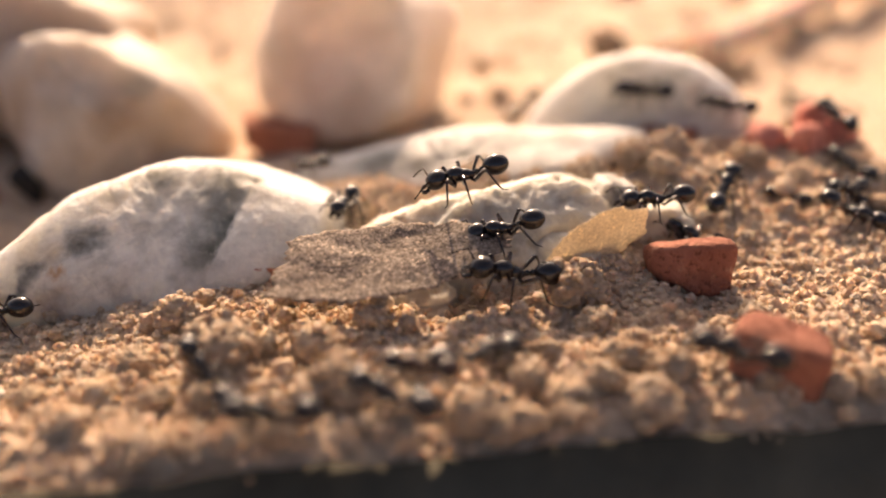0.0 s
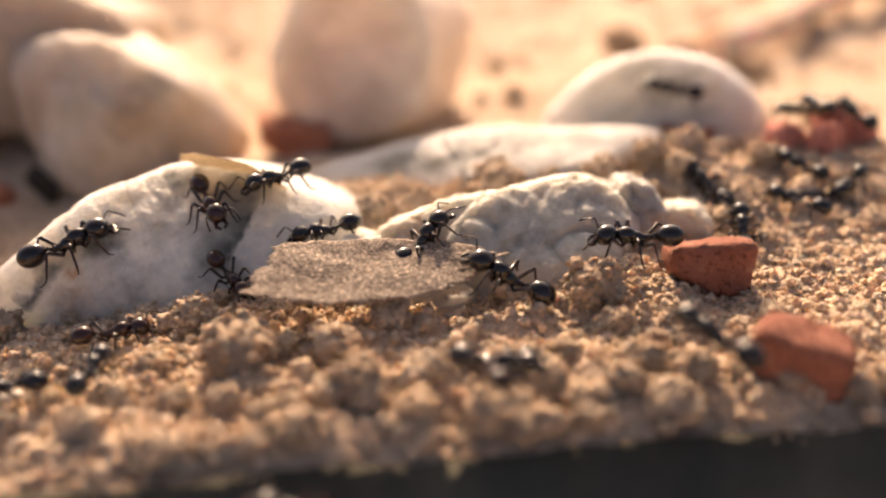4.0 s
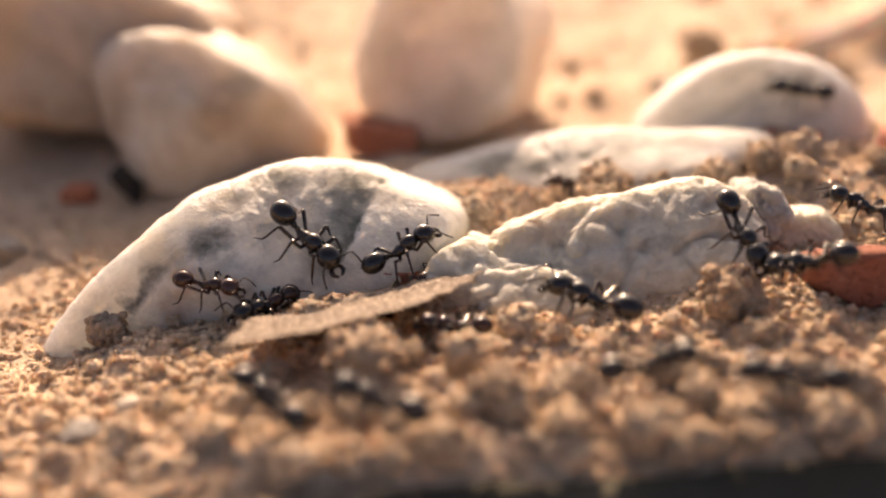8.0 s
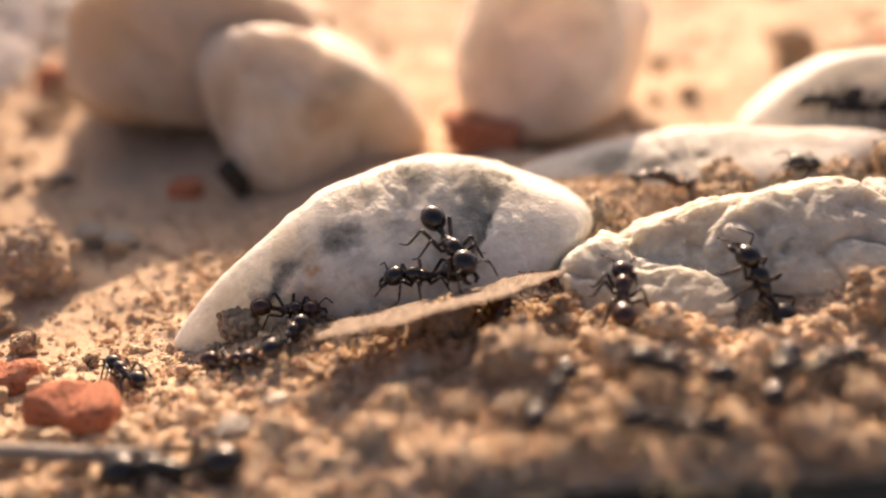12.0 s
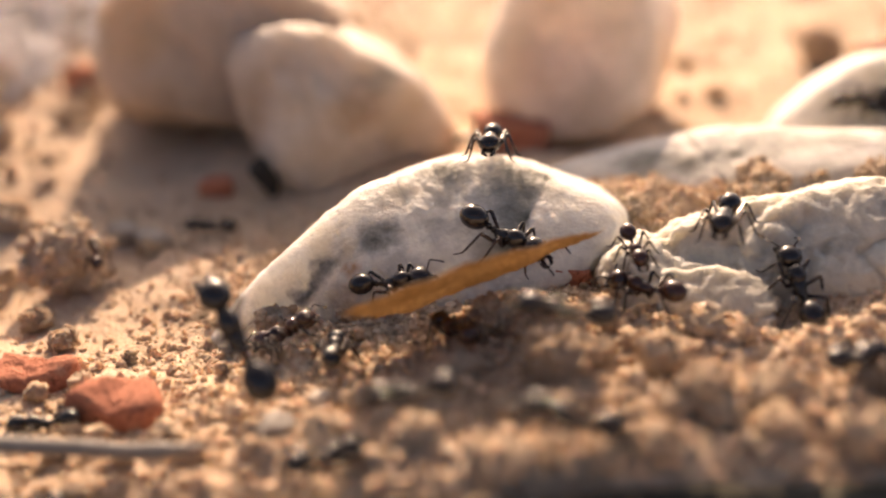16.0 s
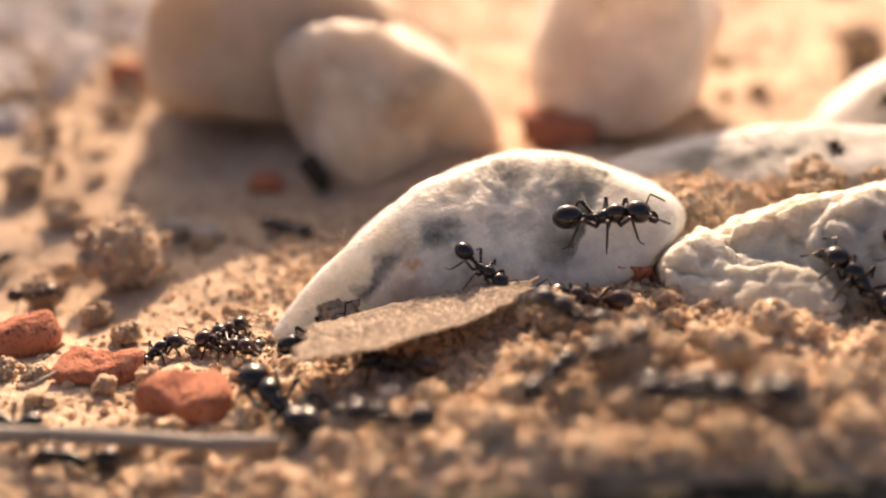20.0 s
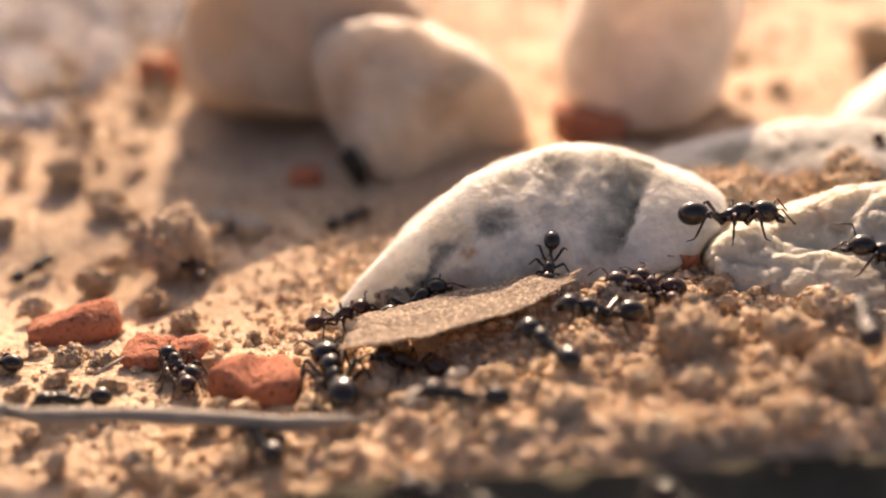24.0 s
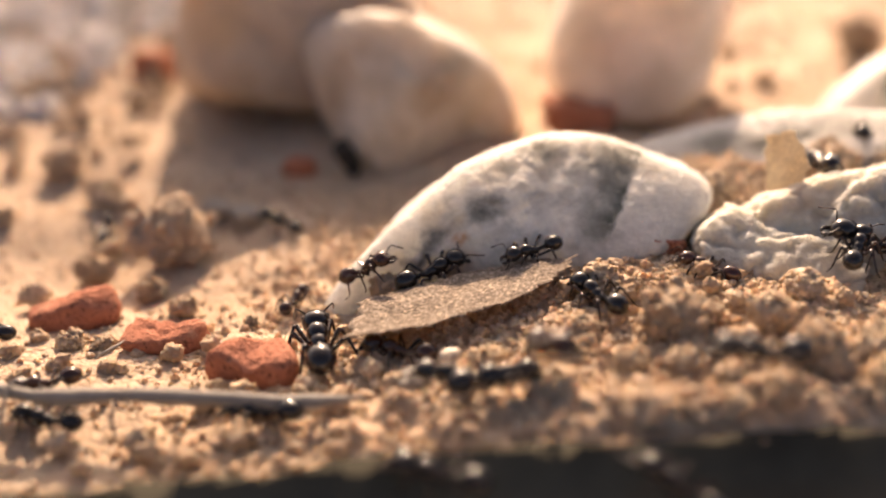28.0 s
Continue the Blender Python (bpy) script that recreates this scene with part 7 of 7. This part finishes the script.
    rows = path((0, 6, 100, 7.3, -1, 2, 180), (2.7, 4.3, 99.4, 7.5, -2, -3, -176), (5.4, 2.5, 98.8, 8, -3, -8, -171), (8.1, 0.8, 98.2, 8.3, -5, -13, -166), (10.8, -0.9, 97.6, 8.4, -7, -17, -162), (13.5, -2.6, 97, 9.1, -10, -22, -156), (14.33, -5.3, 90.5, 9.1, -3, -6, -133), (15.17, -7.9, 84, 9.6, 10, 6, -108), (16, -10.6, 77.6, 10.5, 27, 10, -80), (16.25, -11.4, 78, 10, 14, 14, -109), (16.5, -12.3, 78.4, 10.3, 1, 11, -138), (16.75, -13.1, 78.8, 8.8, -8, 3, -166), (17, -13.9, 79.2, 7.5, -13, -9, 168), (18, -13.4, 80, 6.6, 0, 5, 160), (18.4, -14.4, 76.2, 6.9, 2, 6, 172), (18.8, -15.4, 72.4, 7.6, 4, 5, -176), (19.2, -16.4, 68.3, 9, 6, 4, -165), (19.6, -17.4, 62, 12, 8, 3, -153), (20, -18.4, 58.2, 11.9, 10, 2, -142), (20.5, -18.8, 60.7, 11.7, 2, 4, -166), (21, -19.1, 63.8, 11.8, -6, 3, 170), (21.5, -19.4, 68.1, 7.1, -13, -1, 147), (22, -19.7, 70.9, 5.8, -18, -8, 124), (23.5, -18.6, 72.8, 6.8, -9, -8, 127), (25, -17.5, 74.7, 6.9, 0, -8, 130), (26.5, -15.1, 74.9, 6.9, -9, -9, 143), (28, -12.6, 75, 6.8, -19, -8, 157))
    walk(ants[31], rows)
    gait(ants[31], rows, 31)
    rows = path((0, -75, 117.9, 1.7, 4, 0, 0), (6.5, -73.5, 114.9, 1.5, 3, -2, 0), (13, -72.1, 112, 1.4, 3, -3, 0), (14, -65.8, 108.1, 1.1, 3, 0, -59), (15, -59.5, 104.3, 0.9, 1, 1, -119), (16, -53.2, 100.5, 1.3, -2, 1, -178), (16.2, -53.7, 100.4, 1.4, -3, 2, 178), (16.4, -54.3, 100.4, 1.3, -4, 3, 174), (16.6, -54.9, 100.3, 1.3, -5, 4, 170), (16.8, -55.4, 100.2, 1.3, -6, 5, 166), (17, -56, 100.2, 1.2, -7, 5, 162), (17.2, -54.8, 100.2, 1.3, -8, 4, 170), (17.4, -53.7, 100.2, 1.4, -9, 2, 178), (17.6, -52.6, 100.2, 1.5, -10, 0, -175), (17.8, -51.4, 100.2, 1.4, -12, -1, -167), (18, -50.3, 100.2, 0.9, -13, -2, -159), (18.4, -50.3, 100.1, 1, -12, -3, -165), (18.8, -50.3, 99.9, 1, -10, -4, -170), (19.2, -50.3, 99.7, 1, -9, -5, -175), (19.6, -50.3, 99.5, 1, -7, -5, 179), (20, -50.3, 99.3, 1.1, -6, -5, 174), (21.67, -49.7, 99.6, 1, 2, -10, 123), (23.33, -49.1, 99.9, 0.9, 10, -7, 72), (25, -48.6, 100.2, 0.9, 13, 2, 21), (25.33, -52.3, 98.5, 1.3, 6, -2, 65), (25.67, -56.1, 96.7, 1, -1, 1, 109), (26, -59.9, 95, 0.1, -5, 8, 153), (27, -57.2, 95.1, 0.6, -3, -1, 151), (28, -54.6, 95.2, 1.3, -2, -9, 150))
    walk(ants[32], rows)
    gait(ants[32], rows, 32)
    rows = path((0, -107.2, 100.5, 1, 3, 3, 6), (6.33, -98.9, 98, 0.1, 7, 3, 7), (12.67, -90.5, 95.4, -0.4, 11, 3, 8), (19, -82.2, 92.9, -1.6, 16, 2, 9), (20, -81.1, 93, -1.5, 6, -8, 60), (21, -80, 93.1, -1.3, -8, -8, 112), (21.33, -80.9, 97.7, -0.4, -6, -8, 113), (21.67, -81.8, 102.4, 0.1, -4, -7, 113), (22, -82.6, 107.1, 0.1, -2, -7, 114), (23, -81.9, 99, -0.1, 0, -6, 91), (24, -81.2, 90.9, -1.9, 1, -4, 68), (25, -80.5, 82.8, -2.1, 1, -2, 45), (25.5, -81.4, 84.1, -2.1, 3, 3, 32), (26, -82.3, 85.5, -2.1, 4, 8, 20), (26.5, -80.5, 87.7, -2.2, 8, 1, 30), (27, -78.7, 89.8, -2.3, 11, -6, 40), (27.5, -76.8, 92.9, -1.7, 11, 7, -19), (28, -74.8, 96.1, -0.8, 1, 14, -80))
    walk(ants[33], rows)
    gait(ants[33], rows, 33)
    rows = path((0, -94.9, 94.9, -0.2, 5, 9, 1), (4, -86.7, 93.9, -0.1, 9, 6, 30), (8, -78.5, 92.8, 0.5, 11, 1, 58), (12, -70.3, 91.8, 1.1, 10, -4, 87), (16, -62.1, 90.8, 2.2, 7, -8, 116), (16.67, -66.1, 93.3, 4.4, 7, -7, 97), (17.33, -70.1, 95.9, -0, 7, -7, 78), (18, -74.1, 98.5, -0.4, 7, -6, 59), (18.33, -68.6, 93.9, -0.7, 3, -8, 40), (18.67, -63.1, 89.3, 3.3, 1, -11, 20), (19, -57.6, 84.7, 0.1, -1, -15, 0), (19.33, -62.6, 84.9, -0.6, 8, -10, 3), (19.67, -67.6, 85.2, -0.9, 17, -6, 7), (20, -72.6, 85.4, -0.6, 26, -2, 11), (20.33, -73.8, 88.3, 1.2, 19, -9, 32), (20.67, -74.9, 91.1, -1.7, 10, -12, 55), (21, -76.1, 94, -1.5, 1, -12, 77), (22.67, -68.8, 91.1, 4, -6, -9, 102), (24.33, -61.4, 88.3, -0.7, -10, -3, 126), (26, -54.1, 85.4, 0.5, -12, 5, 150), (26.2, -53, 84.8, 0.3, -9, 6, 159), (26.4, -51.9, 84.1, 0.3, -6, 6, 168), (26.6, -50.8, 83.4, 0.6, -2, 6, 177), (26.8, -49.7, 82.8, 0.6, 1, 6, -173), (27, -48.7, 82.1, 0.8, 4, 5, -164), (27.25, -48.8, 81, 1.2, -1, 8, 165), (27.5, -49, 79.8, 1, -7, 8, 135), (27.75, -49.2, 78.7, 0.7, -13, 5, 104), (28, -49.4, 77.5, 1.1, -16, -1, 75))
    walk(ants[34], rows)
    gait(ants[34], rows, 34)
    rows = path((0, -54.5, 53.8, 1.7, 6, -4, -5), (9, -53.1, 53.4, 1.9, 6, -3, -1), (18, -51.7, 53, 1.8, 7, -1, 2), (18.67, -53, 54.6, 2.1, 2, -7, 62), (19.33, -54.3, 56.1, 1.7, -6, -5, 122), (20, -55.6, 57.7, 1.2, -8, 2, -178), (20.4, -56, 57.2, 1.7, -5, 2, 177), (20.8, -56.3, 56.8, 1.7, -1, 2, 172), (21.2, -56.6, 56.3, 1.7, 2, 3, 166), (21.6, -57, 55.9, 1.6, 6, 4, 161), (22, -57.3, 55.4, 1.9, 9, 6, 156), (23, -52.4, 56, 1.9, 3, 6, 142), (24, -47.6, 56.6, 2.4, -3, 5, 127), (25, -42.7, 57.1, 3.5, -9, 2, 113), (26, -42.8, 58.4, 3, -13, 7, 91), (27, -42.6, 58.8, 2.7, -9, -3, 90), (27.5, -45.1, 58.1, 2.5, -4, 5, 130), (28, -47.6, 57.5, 2.5, 5, 7, 171))
    walk(ants[35], rows)
    gait(ants[35], rows, 35)
    rows = path((0, -71.2, 59.8, 2, 0, -10, -14), (7, -68.1, 60.2, 1.6, 7, -5, -74), (14, -65.1, 60.5, 1.5, 7, 3, -133), (21, -62, 60.9, 1.9, 0, 8, 167), (22, -63, 61.2, 1.7, -1, 0, 170), (22.6, -63.2, 61.4, 1.7, -1, 0, 178), (23.2, -63.4, 61.5, 1.6, -1, -1, -174), (23.8, -63.6, 61.7, 1.6, -2, -1, -167), (24.4, -63.8, 61.8, 1.6, -2, 0, -159), (25, -64, 61.9, 1.6, -2, 0, -151), (25.4, -63.9, 61.1, 1.5, -3, 0, -159), (25.8, -63.9, 60.2, 1.3, -4, 0, -166), (26.2, -63.9, 59.3, 1.3, -5, 0, -174), (26.6, -63.9, 58.4, 1.1, -6, 0, 179), (27, -63.8, 57.5, 1.2, -7, 0, 172), (28, -63.9, 57.1, 1.3, -4, 0, 169))
    walk(ants[36], rows)
    gait(ants[36], rows, 36)
    rows = path((0, 2.1, 80.7, 15.7, -20, 15, -173), (0.5, 1.6, 80.8, 15.4, -20, 18, -171), (1, 1.4, 80.6, 15.3, -19, 14, -173), (1.25, 0.7, 81.6, 14.3, -19, 11, -174), (1.5, -0.1, 82.5, 14.3, -19, 8, -176), (1.67, -3.2, 84.1, 12.5, -17, 1, -155), (1.83, -6.2, 85.6, 11.2, -16, -6, -135), (2, -9.3, 87.2, 10.5, -19, -14, -115), (2.25, -11.3, 90.3, 10.8, -4, -13, -134), (2.5, -13.3, 93.4, 11.2, 9, -7, -152), (2.75, -15.3, 96.5, 10.7, 19, 2, -169), (3, -17.2, 99.6, 7.8, 27, 13, 177), (4, -20.7, 99.7, 6.9, 18, 14, 164), (5, -24.2, 99.8, 7, 9, 13, 152), (14.2, -24.2, 99.8, 7, 9, 13, 152), (14.65, -23.8, 97.3, 12, 12, 8, -179), (15.1, -23.4, 94.7, 13.3, 12, 3, -150), (15.55, -23, 92.2, 14.4, 9, -2, -121), (16, -22.6, 89.6, 15.2, 5, -6, -92), (16.17, -22.4, 92.1, 14.4, 15, -1, -147), (16.33, -22.1, 94.5, 13.4, 17, 10, 159), (16.5, -21.9, 96.9, 12.3, 9, 18, 103), (16.75, -22, 98.4, 8.7, 4, 18, 101), (17, -22.1, 99.9, 6.1, 0, 18, 100), (28, -22.1, 99.9, 6.1, 0, 18, 100))
    walk(ants[37], rows)
    gait(ants[37], rows, 37)
    rows = path((0, -14.2, 102.6, 8.7, -13, 21, 132), (0.33, -13, 102.6, 8, 5, 31, -173), (0.67, -11.8, 102.5, 7.9, 25, 23, -116), (1, -10.6, 102.4, 8.2, 30, 4, -68), (1.5, -10.1, 99.7, 7.9, 20, -4, -74), (2, -9.6, 97.1, 8.5, 10, -13, -79), (2.17, -13, 103.7, 7.3, 7, -8, -69), (2.33, -16.4, 110.3, 5.2, 4, -2, -60), (2.5, -19.8, 116.9, 4.2, 2, 5, -52), (3.17, -23.6, 111.2, 4.2, 2, 8, -88), (3.83, -27.4, 105.6, 4.2, 1, 10, -124), (4.5, -31.2, 99.9, 4.1, -2, 11, -160), (28, -31.2, 99.9, 4.1, -2, 11, -160))
    walk(ants[38], rows)
    gait(ants[38], rows, 38)
    rows = path((0, -38.4, 74.7, 5.4, -20, 10, 179), (0.2, -39.9, 74.9, 4.2, -18, 11, 173), (0.4, -41.4, 75.2, 3.6, -15, 12, 167), (0.6, -42.9, 75.4, 3, -14, 13, 161), (0.8, -44.4, 75.7, 2.3, -12, 15, 155), (1, -45.9, 76, 2.2, -10, 17, 148), (2.17, -54, 75.3, 1.5, -7, 14, 154), (3.33, -62, 74.7, 1.3, -4, 12, 160), (4.5, -70, 74.1, 2.7, -2, 9, 166), (5.67, -78.1, 73.5, 1, 1, 6, 171), (6.83, -86.1, 72.9, 0.8, 2, 3, 177), (8, -94.2, 72.2, 1.1, 4, 0, -178), (28, -94.2, 72.2, 1.1, 4, 0, -178))
    walk(ants[39], rows)
    gait(ants[39], rows, 39)
    rows = path((0, 11, 128.4, 7.4, 50, 28, -131), (2, 10.2, 125, 6.1, 40, 22, -141), (4, 9.5, 121.7, 5.3, 31, 14, -150), (6, 8.7, 118.4, 4.9, 24, 6, -157), (6.25, 10.5, 125.4, 4.2, 18, 3, -148), (6.5, 12.3, 132.4, 4, 11, 2, -138), (6.75, 14.2, 139.4, 3.7, 4, 1, -128), (7, 16, 146.3, 4, -3, 2, -118), (7.5, 17.5, 149.4, 4.1, -8, -3, -112), (8, 19, 152.4, 3.6, -14, -7, -105), (8.33, 16.6, 148.2, 4, -8, -3, -117), (8.67, 14.2, 144.1, 3.6, -3, 3, -129), (9, 11.8, 139.9, 2.8, 0, 9, -141), (9.5, 13.4, 133.8, 4.7, -13, 15, -152), (10, 15.1, 127.7, 11.8, -28, 18, -165), (10.5, 16.7, 121.6, 15, -44, 18, -178), (11, 18.4, 115.5, 12.2, -59, 14, 169), (28, 18.4, 115.5, 12.2, -59, 14, 169))
    walk(ants[40], rows)
    gait(ants[40], rows, 40)
    rows = path((0, 71.4, 127.4, 2.9, 13, 2, -180), (3.33, 75.4, 127.4, 3.8, 9, -1, -175), (6.67, 79.3, 127.5, 4.1, 4, -3, -169), (10, 83.2, 127.5, 3.1, 0, -5, -164), (11.67, 74, 122.8, 4.3, 0, -3, -170), (13.33, 64.8, 118.1, 6, 0, 0, -176), (15, 55.6, 113.5, 7.9, -1, 2, 178), (16.67, 46.4, 108.8, 13.1, -2, 4, 173), (18.33, 37.2, 104.1, 10.3, -2, 6, 167), (20, 28, 99.4, 9.7, -3, 8, 161), (21.67, 23.5, 99.7, 9.4, -10, 9, 158), (23.33, 19, 99.9, 8.7, -17, 10, 155), (25, 14.5, 100.2, 8.9, -24, 11, 153), (25.2, 13.8, 100.2, 8.4, -26, 7, 160), (25.4, 13.1, 100.2, 9.6, -28, 4, 168), (25.6, 12.4, 100.2, 8.4, -31, 1, 176), (25.8, 11.7, 100.2, 8.4, -34, -1, -177), (26, 11, 100.2, 8.9, -37, -3, -169), (26.33, 8.6, 93, 12.2, -25, -6, -170), (26.67, 6.1, 85.7, 14, -13, -10, -172), (27, 3.7, 78.4, 15.8, -1, -13, -174), (27.25, 2.9, 81.4, 15.1, -1, -3, 162), (27.5, 2, 84.4, 13.8, -6, 6, 138), (27.75, 1.2, 87.4, 12.3, -13, 12, 113), (28, 0.4, 90.4, 10.9, -23, 14, 88))
    walk(ants[41], rows)
    gait(ants[41], rows, 41)
    walk(husk, sheet_path((0, -4.3, 74.6, 10.8, 18, -2, 15), (1, -4.6, 74.6, 10.9, 18, -3, 16), (2, -4.8, 75.3, 11.1, 17, 2, 10), (5, -9.3, 73, 9.4, 7, 1, 15), (6, -11.6, 72.4, 8.8, 1, -3, 21), (7, -13.3, 72, 8.5, -5, -3, 22), (8, -18.6, 71.9, 8, -16, -3, 25), (9, -22.4, 71, 7.7, -20, 1, 20), (10, -22, 71, 7.3, -20, 1, 18), (11, -22.7, 71.2, 7.5, -21, 0, 19), (12, -22.8, 71.6, 8.2, -22, -6, 22), (13, -25.1, 71.1, 7.3, -23, -5, 24), (15.5, -25.3, 72, 9, -28, -8, 24), (15.8, -23.4, 72.1, 10.2, -36, -11, 24), (16, -23.2, 72.1, 10.2, -42, -11, 24), (16.2, -25.6, 72.1, 10.4, -56, -10, 24), (16.4, -24.9, 72, 8.9, -34, -10, 24), (16.7, -25.6, 71.6, 8.6, -32, -9, 24), (17.2, -27.3, 70.9, 8.2, -30, -6, 24), (18, -28.8, 71.3, 7.9, -27, -6, 25), (19, -32.9, 70.6, 6.8, -26, -5, 25), (20, -33.2, 71.3, 6.3, -10, -4, 28), (21, -33.9, 71.5, 6.7, -8, -3, 25), (22, -34.3, 71.3, 5.9, -8, -4, 26), (25, -34.4, 71.5, 5.8, -12, -5, 25), (26, -34.3, 71.4, 5.8, -12, -5, 25), (27, -34.3, 71.8, 5.4, -10, -6, 26), (28, -33.8, 71.8, 5.4, -7, -6, 25)))
    walk(flake, sheet_path((0, 13.2, 78.2, 10.2, 96, -31, 16), (0.5, 9.6, 81.9, 15.2, 65, 8, -3), (1, 3.5, 83.4, 18.9, 123, 40, -22), (1.5, 0, 83.7, 16.9, 117, 27, -13), (2, -4.7, 86.6, 13.7, 117, 11, -5), (2.5, -8.3, 88.2, 12.8, 125, 9, -4), (4, -21, 86.9, 13.9, 144, 14, -6), (5, -33.2, 89.4, 10.6, 151, 14, -6), (6, -33.9, 78.2, 13.6, 148, 14, -5), (6.5, -38.6, 76.3, 11.2, 125, 0, 2), (7, -42.1, 73.5, 9.3, 94, -18, 10), (8, -57.7, 70.7, 7.3, 105, -9, 6), (9.5, -140, 70, 5, 105, -9, 6), (28, -140, 70, 5, 105, -9, 6)))
    walk(flake_pale, sheet_path((0, 140, 130, 10, 90, 0, 0), (23, 140, 130, 10, 90, 0, 0), (25, 8.9, 93.5, 14.1, 65, 0, 4), (25.5, 6.3, 93.3, 14.3, 65, -9, 9), (26, 2.7, 92.7, 14.2, 70, -4, 7), (26.5, 1.4, 90.8, 13.3, 65, -4, 6), (27, 2.5, 90.6, 14.6, 71, 59, -45), (27.5, 0.3, 89.7, 14.6, 107, 55, -38), (28, -4.1, 86.6, 11.8, 64, 65, -82)))


motions()
